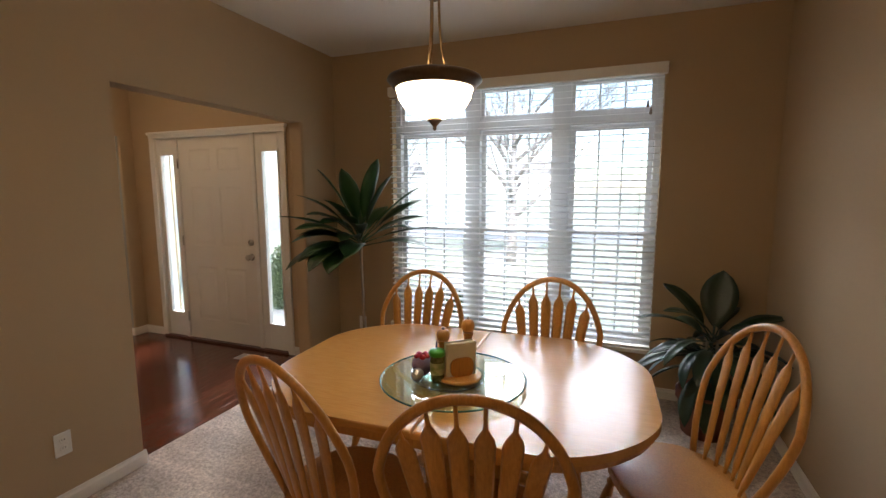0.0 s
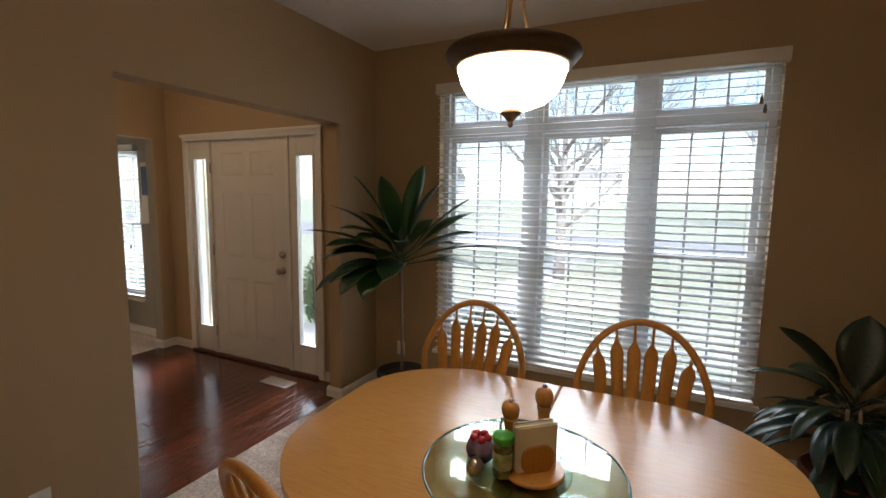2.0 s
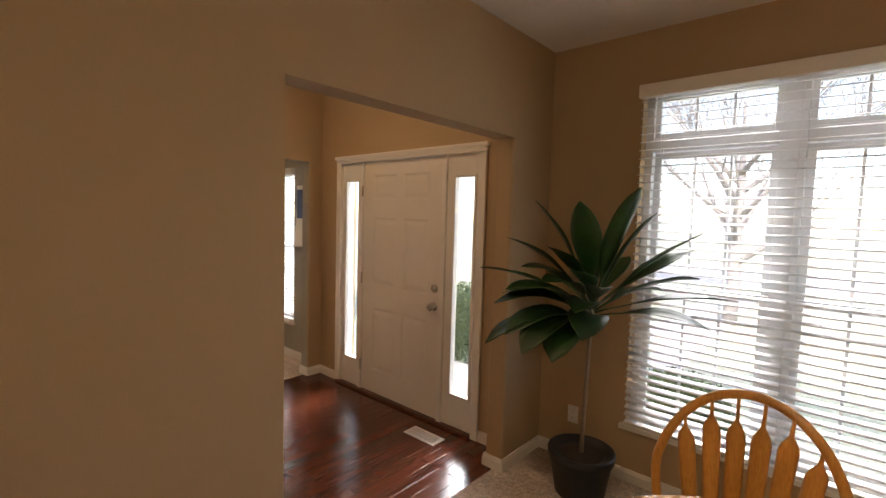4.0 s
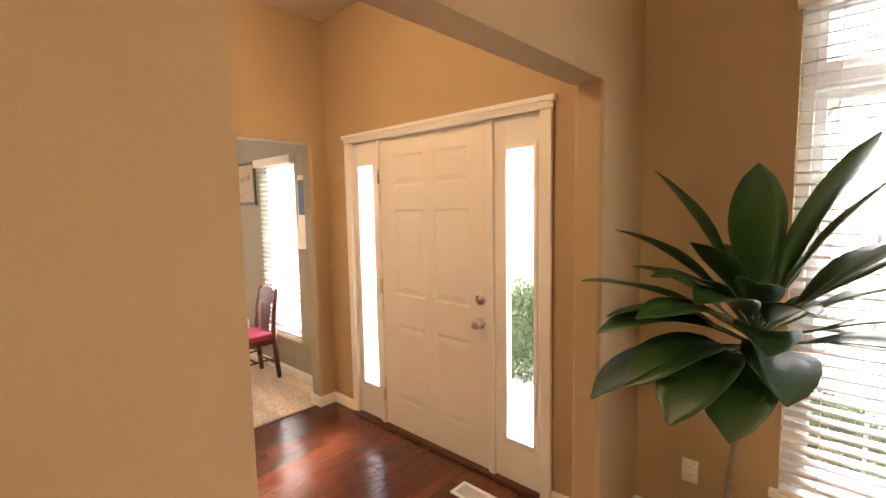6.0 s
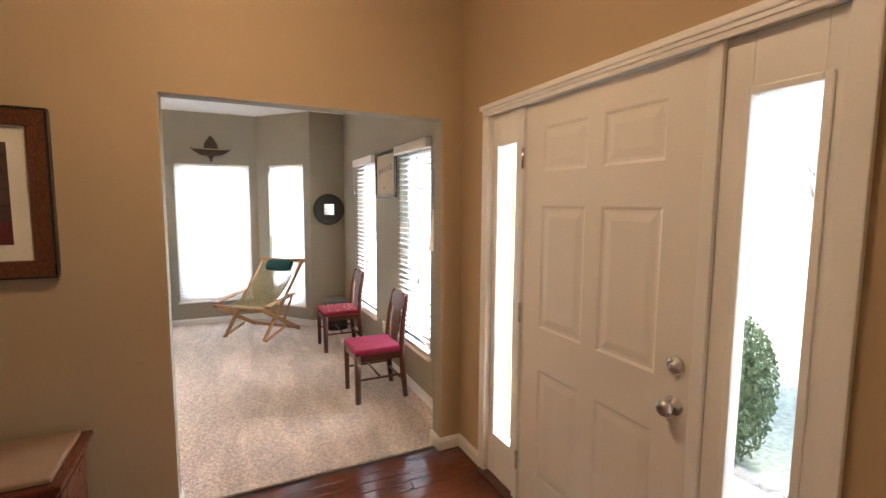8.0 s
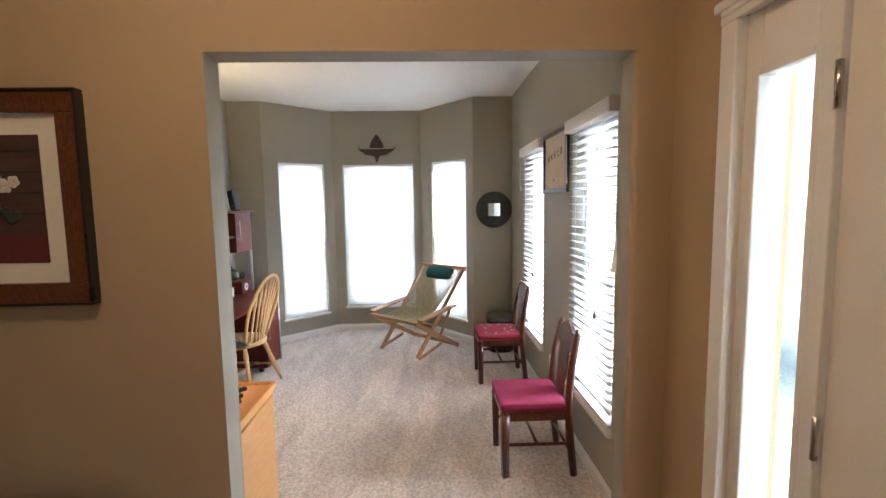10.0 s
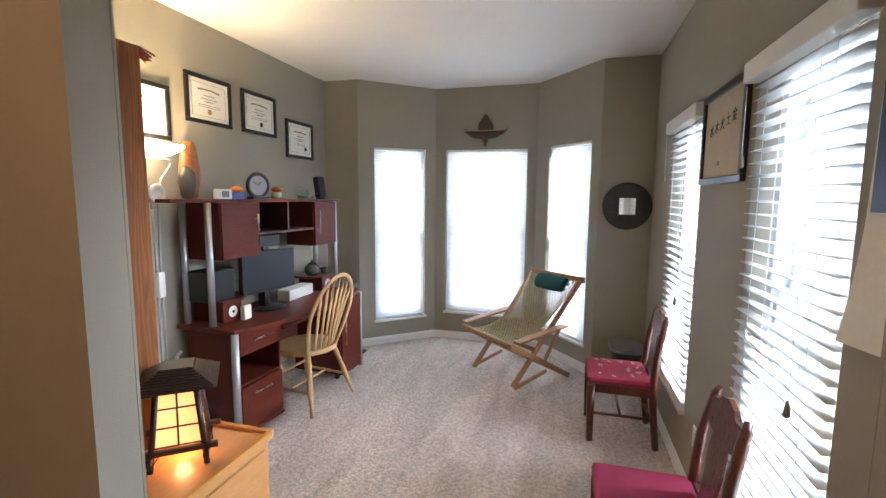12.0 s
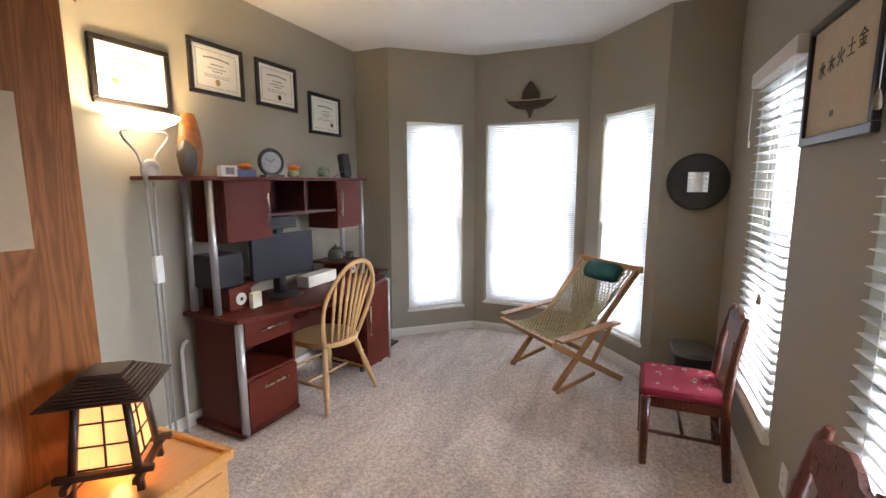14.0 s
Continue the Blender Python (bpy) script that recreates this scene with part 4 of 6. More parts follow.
# lazy susan and what stands on it
SUS = (-1.15, 3.165)
sus = thing("lazy_susan", pose(*SUS, 0.754), "round clear glass turntable on the dining table", "lazy susan")
bm = B()
lathe(bm, [(0.085, 0.0), (0.088, 0.003), (0.088, 0.012), (0.075, 0.0155)], 32)
part("turntable_base", bm, M["clear"], sus)
bm = B()
lathe(bm, [(0.298, 0.0165), (0.302, 0.019), (0.302, 0.0235), (0.298, 0.026)], 64)
disc = part("glass_disc", bm, M["clear"], sus)
bm = B()
ring = [(0.3030 * math.cos(2 * math.pi * k / 72), 0.3030 * math.sin(2 * math.pi * k / 72), 0.0213) for k in range(73)]
tube(bm, ring, 0.0036, 6)
part("rim", bm, M["glass_rim"], disc, "dark green glass edge")
SZ = 0.781
dish = thing("glass_plate", pose(SUS[0] - 0.005, SUS[1] - 0.03, SZ), "small clear glass plate under the condiments", "plate")
bm = B()
lathe(bm, [(0.11, 0.0), (0.15, 0.008), (0.155, 0.012), (0.148, 0.013), (0.108, 0.005)], 40)
part("plate", bm, M["clear"], dish)
tray = thing("napkin_holder", pose(SUS[0] + 0.035, SUS[1] - 0.015, SZ + 0.005, 0, 0, 42), "oak napkin holder filled with cream paper napkins", "napkin holder")
bm = B()
lathe(bm, [(0.088, 0.0), (0.092, 0.004), (0.092, 0.010), (0.088, 0.014)], 32)
part("base", bm, M["oak"], tray)
for s in (-1, 1):
    bm = B()
    plate(bm, [(x, y) for x, y in rounded(0.05, 0.04, 0.03, 6)], -0.004, 0.004, m=pose(0, s * 0.026, 0.052, 90, 0, 0))
    part("side", bm, M["oak"], tray)
for k in range(9):
    part("napkin", block((-0.062 + random.uniform(-0.003, 0.003), -0.020 + k * 0.0045, 0.0145), (0.064 + random.uniform(-0.003, 0.003), -0.0168 + k * 0.0045, 0.15 + random.uniform(-0.004, 0.004)), 0.0008), M["mat_board"], tray, "cream paper napkin")


def mill(place, h, label):
    c = thing("pepper_mill", pose(*place), label, "pepper mill", "mills on the turntable")
    bm = B()
    lathe(bm, [(0.024, 0), (0.026, 0.004), (0.023, h * 0.2), (0.017, h * 0.45), (0.019, h * 0.62), (0.024, h * 0.68), (0.024, h * 0.70)], 20)
    part("body", bm, M["oak"], c)
    bm = B()
    lathe(bm, [(0.021, h * 0.705), (0.027, h * 0.76), (0.029, h * 0.84), (0.024, h * 0.91), (0.010, h * 0.94)], 20)
    part("cap", bm, M["oak"], c)
    bm = B()
    lathe(bm, [(0.004, h * 0.935), (0.008, h * 0.96), (0.007, h * 0.985), (0.002, h)], 12)
    part("knob", bm, M["nickel"], c)


mill((SUS[0] - 0.045, SUS[1] + 0.005, SZ + 0.006), 0.20, "turned oak salt mill beside the napkins")
mill((SUS[0] + 0.035, SUS[1] + 0.095, SZ), 0.235, "tall turned oak pepper mill with a metal knob")
jar = thing("spice_jar", pose(SUS[0] - 0.04, SUS[1] - 0.075, SZ + 0.006), "spice jar with a bright green lid", "jar")
bm = B()
lathe(bm, [(0.026, 0), (0.029, 0.004), (0.029, 0.095), (0.024, 0.102)], 24)
part("jar", bm, material("dried_herb_jar", (0.10, 0.11, 0.03), 0.2, second=(0.2, 0.19, 0.09), scale=60, amount=0.8, fine=0.3), jar)
bm = B()
lathe(bm, [(0.0293, 0.028), (0.0297, 0.03), (0.0297, 0.075), (0.0293, 0.077)], 24)
part("label", bm, material("green_cream_label", (0.55, 0.55, 0.32), 0.6, second=(0.18, 0.30, 0.06), scale=38, amount=0.8), jar)
bm = B()
lathe(bm, [(0.029, 0.1025), (0.032, 0.104), (0.032, 0.122), (0.029, 0.126), (0.004, 0.1265)], 28)
part("lid", bm, material("bright_green_plastic", (0.06, 0.36, 0.04), 0.35, fine=0.03), jar)
orn = thing("glass_ornament", pose(SUS[0] - 0.125, SUS[1] - 0.035, SZ), "purple and red glass ball candle holder", "ornament")
bm = B()
lathe(bm, [(0.018, 0), (0.024, 0.003), (0.040, 0.022), (0.046, 0.045), (0.040, 0.068), (0.022, 0.085), (0.018, 0.083), (0.034, 0.066)], 24)
part("ball", bm, material("purple_glass", (0.16, 0.10, 0.17), 0.12, second=(0.3, 0.25, 0.3), scale=14, coat=0.5), orn)
bm = B()
for k in range(5):
    a = k * 1.3
    lathe(bm, [(0.004, 0.0), (0.013, 0.008), (0.014, 0.016), (0.004, 0.024)], 10, (0.022 * math.cos(a), 0.022 * math.sin(a), 0.071))
part("berries", bm, material("red_berries", (0.40, 0.02, 0.03), 0.25), orn)
bm = B()
tube(bm, [(0.045, 0.01, 0.005), (0.055, 0.014, 0.075), (0.06, 0.016, 0.15)], [0.006, 0.005, 0.003], 8)
part("incense_stick", bm, M["slot"], orn)
ball = thing("silver_ball", pose(SUS[0] - 0.115, SUS[1] - 0.105, SZ), "small mirrored silver ball on the turntable", "ornament")
bm = B()
lathe(bm, [(0.004, 0.0)] + [(0.027 * math.sin(math.pi * k / 12), 0.027 - 0.027 * math.cos(math.pi * k / 12)) for k in range(1, 12)] + [(0.003, 0.054)], 20)
part("ball", bm, M["nickel"], ball)


# plants
def leaf_mesh(name, length, width, arch, cup, mat, seg=9):
    """A broad leaf along +x that bends down by arch, folded along its midrib, with a short stalk."""
    bm = B()
    top, low = [], []
    for k in range(seg + 1):
        s = k / seg
        w = width * max(0.0, math.sin(math.pi * min(1, 0.02 + s * 0.98) ** 1.15)) ** 0.7 + 0.003
        ang = arch * s
        x = length * (math.sin(arch * s) / arch if abs(arch) > 1e-3 else s)
        z = -length * ((1 - math.cos(ang)) / arch if abs(arch) > 1e-3 else 0)
        wave = 0.06 * width * math.sin(s * 9)
        row = [(x, -w, z + cup * w + wave), (x, -w * 0.5, z + cup * w * 0.35), (x, 0, z - 0.0), (x, w * 0.5, z + cup * w * 0.35), (x, w, z + cup * w - wave)]
        top.append([bm.verts.new(p) for p in row])
        low.append([bm.verts.new((p[0], p[1], p[2] - 0.0018)) for p in row])
    for a, b in zip(top, top[1:]):
        for i in range(4):
            bm.faces.new((a[i], b[i], b[i + 1], a[i + 1])).smooth = True
    for a, b in zip(low, low[1:]):
        for i in range(4):
            bm.faces.new((a[i], a[i + 1], b[i + 1], b[i])).smooth = True
    for i in (0, 4):
        for k in range(seg):
            bm.faces.new((top[k][i], low[k][i], low[k + 1][i], top[k + 1][i]))
    return to_mesh(name, bm, mat)


def pot_mesh(r, h, lip):
    bm = B()
    lathe(bm, [(r * 0.74, 0.006), (r * 0.78, 0.012), (r * 0.97, h - lip), (r * 1.03, h - lip), (r * 1.05, h - 0.006), (r * 1.03, h), (r * 0.95, h), (r * 0.92, h - 0.03), (0.01, h - 0.032)], 36)
    return bm


def stalk_and_leaf(parent, base, azim, elev, length, width, arch, mat, stalk=0.12, cup=0.35, roll=0.0):
    """One leaf with its stalk, as a part; base is where it leaves the stem."""
    d = Vector((math.cos(radians(azim)) * math.cos(radians(elev)), math.sin(radians(azim)) * math.cos(radians(elev)), math.sin(radians(elev))))
    me = leaf_mesh("leaf", length, width, arch, cup, mat)
    tip = Vector(base) + d * stalk
    at = Matrix.Translation(tip) @ pose(0, 0, 0, 0, 0, azim) @ pose(0, 0, 0, 0, -elev, 0) @ pose(0, 0, 0, roll, 0, 0)
    lf = part("leaf", me, None, parent, m=at)
    bm = B()
    inv = at.inverted()
    tube(bm, [inv @ Vector(base), inv @ (Vector(base) + d * stalk * 0.6 + Vector((0, 0, 0.004))), inv @ (tip + d * 0.02)], [0.006, 0.005, 0.004], 7)
    part("leaf_stalk", bm, mat, lf)


tree = thing("potted_tree", pose(-2.545, 4.74, 0.0), "tall thin-stemmed houseplant with broad glossy leaves, black pot", "houseplant")
part("pot", pot_mesh(0.185, 0.27, 0.05), M["pot_black"], tree)
bm = B()
lathe(bm, [(0.16, 0.225), (0.165, 0.232), (0.1, 0.245), (0.01, 0.25)], 28)
part("soil", bm, M["soil"], tree)
bm = B()
crown = Vector((0.10, -0.186, 1.11))
tube(bm, [(0.0, 0.0, 0.22), (0.010, -0.016, 0.4), (0.026, -0.046, 0.6), (0.052, -0.10, 0.85), (0.088, -0.165, 1.03), crown, (0.10, -0.19, 1.18)], [0.015, 0.0125, 0.012, 0.0115, 0.012, 0.015, 0.007], 10)
part("trunk", bm, M["stem"], tree)
rnd = random.Random(5)
LEAVES = [  # azimuth and rise of the tip seen from the crown, reach, half width, bend, height on the stem
    (-34, 62, 0.68, 0.052, 0.25, 0.06), (-86, 63, 0.60, 0.060, 0.25, 0.06), (-159, 60, 0.64, 0.052, 0.35, 0.05), (-9, 58, 0.58, 0.045, 0.3, 0.06),
    (6, 41, 0.64, 0.040, 0.25, 0.04), (36, 33, 0.60, 0.055, 0.35, 0.04), (28, 22, 0.54, 0.060, 0.5, 0.03), (17, 11, 0.66, 0.052, 0.4, 0.02),
    (23, -3, 0.58, 0.046, 0.7, 0.0), (-130, 20, 0.66, 0.042, 0.45, 0.03), (-144, 38, 0.60, 0.036, 0.6, 0.04), (-110, 14, 0.58, 0.055, 0.7, 0.03),
    (-132, -14, 0.60, 0.078, 0.75, 0.0), (-121, -9, 0.52, 0.078, 0.9, 0.0), (-105, -14, 0.54, 0.085, 0.9, 0.0), (-89, -17, 0.50, 0.085, 0.95, 0.0),
    (-80, 33, 0.42, 0.050, 0.7, 0.05), (-76, 10, 0.42, 0.065, 0.9, 0.02), (-60, 24, 0.40, 0.050, 0.8, 0.04), (-150, 10, 0.50, 0.060, 0.8, 0.01),
    (80, 36, 0.46, 0.050, 0.6, 0.04), (120, 40, 0.44, 0.050, 0.5, 0.04), (165, 24, 0.50, 0.055, 0.6, 0.03), (60, 14, 0.46, 0.055, 0.7, 0.02), (-175, 6, 0.48, 0.060, 0.8, 0.01),
    (-118, 28, 0.50, 0.055, 0.9, 0.04), (-98, 22, 0.46, 0.060, 1.0, 0.04), (-122, 46, 0.44, 0.045, 0.7, 0.06), (-70, -4, 0.44, 0.075, 1.0, 0.0), (-140, 4, 0.54, 0.060, 0.9, 0.01),
]
for az, el, reach, wd, bend, up in LEAVES:
    stalk = reach * 0.27
    stalk_and_leaf(tree, crown + Vector((0, 0, up)), az, el + math.degrees(bend) * 0.37, (reach - stalk) * 1.03, wd * 1.22, bend, M["leaf"], stalk, 0.25, rnd.uniform(-14, 14))

bush = thing("potted_plant", pose(0.03, 4.60, 0.006), "bushy dark-leaved houseplant in a terracotta pot", "houseplant")
part("pot", pot_mesh(0.165, 0.29, 0.06), M["terracotta"], bush)
bm = B()
lathe(bm, [(0.14, 0.245), (0.146, 0.252), (0.1, 0.262), (0.01, 0.268)], 28)
part("soil", bm, M["soil"], bush)
for k in range(3):
    bm = B()
    a = k * 2.1
    tube(bm, [(0.04 * math.cos(a), 0.04 * math.sin(a), 0.24), (0.05 * math.cos(a), 0.05 * math.sin(a), 0.42), (0.04 * math.cos(a), 0.05 * math.sin(a), 0.62)], [0.012, 0.011, 0.008], 9)
    part("stem", bm, M["stem"], bush)
LEAVES = [(60, 80, 0.36, 0.085, 0.25, 0.19), (80, 72, 0.33, 0.06, 0.25, 0.19), (150, 55, 0.36, 0.06, 0.5, 0.2), (10, 35, 0.38, 0.06, 0.7, 0.2), (190, 32, 0.38, 0.045, 0.8, 0.22), (225, 12, 0.36, 0.045, 1.0, 0.2),
          (200, 5, 0.42, 0.055, 0.9, 0.12), (180, -12, 0.42, 0.06, 0.9, 0.06), (250, 10, 0.36, 0.055, 1.2, 0.16), (270, -5, 0.36, 0.06, 1.2, 0.1), (235, -18, 0.36, 0.06, 1.0, 0.04),
          (300, 5, 0.38, 0.06, 1.1, 0.14), (320, -8, 0.38, 0.055, 1.0, 0.08), (345, 12, 0.36, 0.06, 0.9, 0.16), (285, 38, 0.34, 0.055, 1.0, 0.2), (330, 42, 0.30, 0.05, 0.9, 0.22),
          (60, 40, 0.30, 0.06, 0.7, 0.2), (120, 10, 0.30, 0.05, 1.0, 0.1), (215, 45, 0.30, 0.05, 0.9, 0.24), (160, 12, 0.32, 0.05, 1.1, 0.1), (260, -28, 0.3, 0.055, 0.8, 0.0)]
for az, el, ln, wd, ar, up in LEAVES:
    stalk_and_leaf(bush, Vector((0.02, 0.02, 0.40 + up)), az, el, ln, wd * (1.2 if el > 50 else 0.85), ar, M["leaf_dark"], 0.11, 0.3, rnd.uniform(-16, 16))
for k in range(26):
    # drooping strap leaves round the crown
    stalk_and_leaf(bush, Vector((0.02, 0.02, 0.42 + 0.16 * rnd.random())), k * 137.5, rnd.uniform(-12, 34), rnd.uniform(0.26, 0.36), rnd.uniform(0.026, 0.040), rnd.uniform(0.9, 1.4), M["leaf_dark"], 0.10, 0.3, rnd.uniform(-20, 20))


def outlet(m, label="white duplex wall outlet with its cover plate"):
    """A wall plate: local y points into the room."""
    o = thing("wall_outlet", m, label, "outlet", "wall outlets")
    part("cover_plate", block((-0.036, 0.0, -0.058), (0.036, 0.007, 0.058), 0.003), M["outlet"], o)
    for z in (-0.02, 0.02):
        bm = B()
        lathe(bm, [(0.0155, 0.0065), (0.0155, 0.0085), (0.014, 0.0095)], 16, m=pose(0, 0, z, -90, 0, 0))
        s = part("socket", bm, M["outlet"], o)
        bm = B()
        for x in (-0.0055, 0.0055):
            span(bm, (x - 0.001, 0.009, z - 0.001), (x + 0.001, 0.0102, z + 0.007))
        part("slots", bm, M["slot"], s)


outlet(pose(DIN_W, 2.70, 0.335, 0, 0, -90))
outlet(pose(-2.745, DIN_N, 0.32, 0, 0, 180))
outlet(pose(-7.117, STU_N, 0.361, 0, 0, 180))

# ---- foyer ----
vent = thing("floor_vent", pose(-3.68, 4.58, 0.001), "white metal floor register by the front door", "floor vent")
bm = B()
for lo, hi in (((-0.15, -0.065), (0.15, -0.045)), ((-0.15, 0.045), (0.15, 0.065)), ((-0.15, -0.045), (-0.125, 0.045)), ((0.125, -0.045), (0.15, 0.045))):
    span(bm, (*lo, 0.0), (*hi, 0.007), 0.002)
part("frame", bm, M["outlet"], vent)
for k in range(20):
    part("slat", block((-0.118 + k * 0.0124, -0.0448, 0.001), (-0.113 + k * 0.0124, 0.0448, 0.0055)), M["outlet"], vent)

def dome_light(m, label):
    dome = thing("ceiling_light", m, label, "ceiling light", "flush ceiling lights")
    bm = B()
    lathe(bm, [(0.01, 0), (0.17, 0), (0.175, -0.01), (0.17, -0.03), (0.15, -0.032)], 36)
    part("base", bm, M["bronze"], dome)
    bm = B()
    lathe(bm, [(0.155, -0.033), (0.15, -0.06), (0.12, -0.095), (0.07, -0.115), (0.01, -0.12)], 36)
    part("glass_dome", bm, M["hall"], dome)


# both fixtures are unseen, added to give the walls their warm light
dome_light(pose(-4.2, 3.45, FOY_TOP), "unseen dome light added on the hall ceiling")
dome_light(pose(-1.75, 0.05, TOP), "unseen dome light added behind the dining table")


def picture(name, m, w, h, face, border, depth, mat, label, category="picture", group=""):
    """A framed picture: local x along the wall, y out of it, origin at its centre on the wall."""
    p = thing(name, m, label, category, group)
    for lo, hi in (((-w / 2, h / 2 - border), (w / 2, h / 2)), ((-w / 2, -h / 2), (w / 2, -h / 2 + border)),
                   ((-w / 2, -h / 2 + border), (-w / 2 + border, h / 2 - border)), ((w / 2 - border, -h / 2 + border), (w / 2, h / 2 - border))):
        part("frame_rail", block((lo[0], 0.001, lo[1]), (hi[0], depth, hi[1]), min(0.005, border / 4)), mat, p)
    part("backing", block((-w / 2 + border * 0.6, 0.002, -h / 2 + border * 0.6), (w / 2 - border * 0.6, depth * 0.45, h / 2 - border * 0.6)), face, p)
    return p


def sheet(bm, x0, x1, z0, z1, y):
    span(bm, (x0, y, z0), (x1, y + 0.0012, z1))


painting = picture("orchid_painting", pose(FOY_W, 2.268, 1.63, 0, 0, -90), 1.02, 0.72, M["mat_board"], 0.075, 0.035, M["frame_wood"], "still life of white orchids in a wide brown wood frame")
bm = B()
for lo, hi in (((-0.51, 0.352), (0.51, 0.362)), ((-0.51, -0.362), (0.51, -0.352)), ((-0.512, -0.35), (-0.502, 0.35)), ((0.502, -0.35), (0.512, 0.35))):
    span(bm, (lo[0], 0.0, lo[1]), (hi[0], 0.041, hi[1]), 0.002)
part("frame_edge", bm, M["black_frame"], painting, "black outer edge of the frame")
bm = B()
sheet(bm, -0.365, 0.365, -0.215, 0.215, 0.0165)
art = part("print", bm, material("dark_mauve_print", (0.085, 0.045, 0.035), 0.5, second=(0.05, 0.03, 0.026), scale=5, stretch=(1, 1, 5), amount=0.8, fine=0.1), painting)
bm = B()
sheet(bm, -0.365, 0.365, -0.215, -0.12, 0.018)
part("tabletop_band", bm, material("maroon_band", (0.11, 0.022, 0.022), 0.5, fine=0.1), art)
bm = B()
for k in range(4):
    sheet(bm, -0.365, 0.365, -0.05 + k * 0.07, -0.046 + k * 0.07, 0.018)
part("plank_lines", bm, M["slot"], art)
bm = B()
for x, z, r in ((-0.21, 0.055, 0.03), (-0.24, 0.045, 0.024), (-0.18, 0.045, 0.022), (-0.27, 0.06, 0.02), (-0.205, 0.085, 0.02), (-0.15, 0.06, 0.018)):
    for j in range(5):
        a = j * 1.257 + x * 20
        lathe(bm, [(r * 0.5, 0), (r * 0.52, 0.0006), (r * 0.3, 0.0009)], 8, m=pose(x + 0.6 * r * math.cos(a), 0.018, z + 0.6 * r * math.sin(a), -90, 0, 0))
part("orchid_blooms", bm, material("white_petals", (0.62, 0.58, 0.50), 0.7, fine=0.1), art)
bm = B()
for k in range(10):
    x, z = -0.26 + 0.02 * k + rnd.uniform(-0.02, 0.02), -0.03 + rnd.uniform(-0.05, 0.03)
    lathe(bm, [(0.02, 0), (0.021, 0.0005), (0.012, 0.0008)], 8, m=pose(x, 0.018, z, -90, 0, 0))
part("foliage", bm, material("dim_painted_foliage", (0.05, 0.06, 0.045), 0.7, fine=0.2), art)

chest = thing("hall_chest", pose(-5.06, 2.285, 0), "dark mahogany chest with a padded tan top", "chest")
bm = B()
span(bm, (-0.225, -0.55, 0.08), (0.20, 0.55, 0.535), 0.006)
part("body", bm, M["mahogany"], chest)
bm = B()
span(bm, (-0.235, -0.585, 0.537), (0.232, 0.585, 0.566), 0.008)
span(bm, (-0.225, -0.57, 0.515), (0.22, 0.57, 0.536), 0.006)
part("top_moulding", bm, M["mahogany"], chest)
part("top_pad", block((-0.205, -0.55, 0.5665), (0.20, 0.55, 0.588), 0.012), material("tan_leather_top", (0.27, 0.17, 0.10), 0.45, second=(0.22, 0.135, 0.08), scale=7, bump=0.001, bump_scale=160), chest, "padded tan leather top")
for y in (-0.37, 0.0, 0.37):
    bm = B()
    span(bm, (0.2005, y - 0.165, 0.14), (0.212, y + 0.165, 0.49), 0.005)
    span(bm, (0.2125, y - 0.12, 0.18), (0.218, y + 0.12, 0.45), 0.004)
    part("front_panel", bm, M["mahogany"], chest)
bm = B()
span(bm, (-0.16, 0.5505, 0.14), (0.15, 0.562, 0.49), 0.005)
part("end_panel", bm, M["mahogany"], chest)
for x in (-0.2, 0.18):
    for y in (-0.52, 0.52):
        bm = B()
        lathe(bm, [(0.022, 0.001), (0.032, 0.02), (0.035, 0.05), (0.028, 0.079)], 14, (x, y, 0))
        part("foot", bm, M["mahogany"], chest)


# ---- study: desk and what is on it ----
DX0, DX1, DY0 = -8.30, -6.86, 1.69
# the desk stands a little turned from the wall; DESK takes its own plan into the room
DESK = pose(-6.925, 1.77, 0, 0, 0, -4) @ Matrix.Translation((-(DX1 + 0.03), -DY0, 0))


def on_desk(*place):
    return DESK @ pose(*place)


desk = thing("computer_desk", on_desk(0, 0, 0.006), "dark cherry computer desk with hutch and silver posts", "desk")
bm = B()
front = [(DX1 + 0.03, DY0), (DX1 + 0.03, 2.10)]
for k in range(13):
    s = k / 12
    front.append((DX1 + 0.01 - (DX1 - DX0 - 0.04) * s, 2.145 + 0.13 * max(0.0, math.sin(math.pi * s)) ** 0.9 + 0.06 * s))
front += [(DX0 - 0.03, 2.16), (DX0 - 0.03, DY0)]
plate(bm, front, 0.722, 0.748, bevel=0.006)
part("desktop", bm, M["cherry"], desk)


def carcass(name, x0, x1, y0, y1, z0, z1, t=0.018, shelves=(), back=True, mat="cherry"):
    """An open box: sides, floor, lid, back and shelves, each board a part."""
    part(name + "_side", block((x0, y0, z0), (x0 + t, y1, z1), 0.002), M[mat], desk)
    part(name + "_side", block((x1 - t, y0, z0), (x1, y1, z1), 0.002), M[mat], desk)
    for z in (z0, z1 - t, *shelves):
        part(name + "_shelf", block((x0 + t, y0, z), (x1 - t, y1 - 0.001, z + t), 0.002), M[mat], desk)
    if back:
        part(name + "_back", block((x0 + t, y0, z0 + t), (x1 - t, y0 + 0.008, z1 - t)), M[mat], desk)


def handle(parent, p, q, out):
    """A straight bar pull between p and q, standing off along out."""
    p, q, out = Vector(p), Vector(q), Vector(out)
    bm = B()
    tube(bm, [p + out, q + out], 0.0055, 8)
    for s in (0.15, 0.85):
        c = p.lerp(q, s)
        tube(bm, [c, c + out], 0.004, 6)
    part("handle", bm, M["nickel"], parent, "satin metal bar handle")


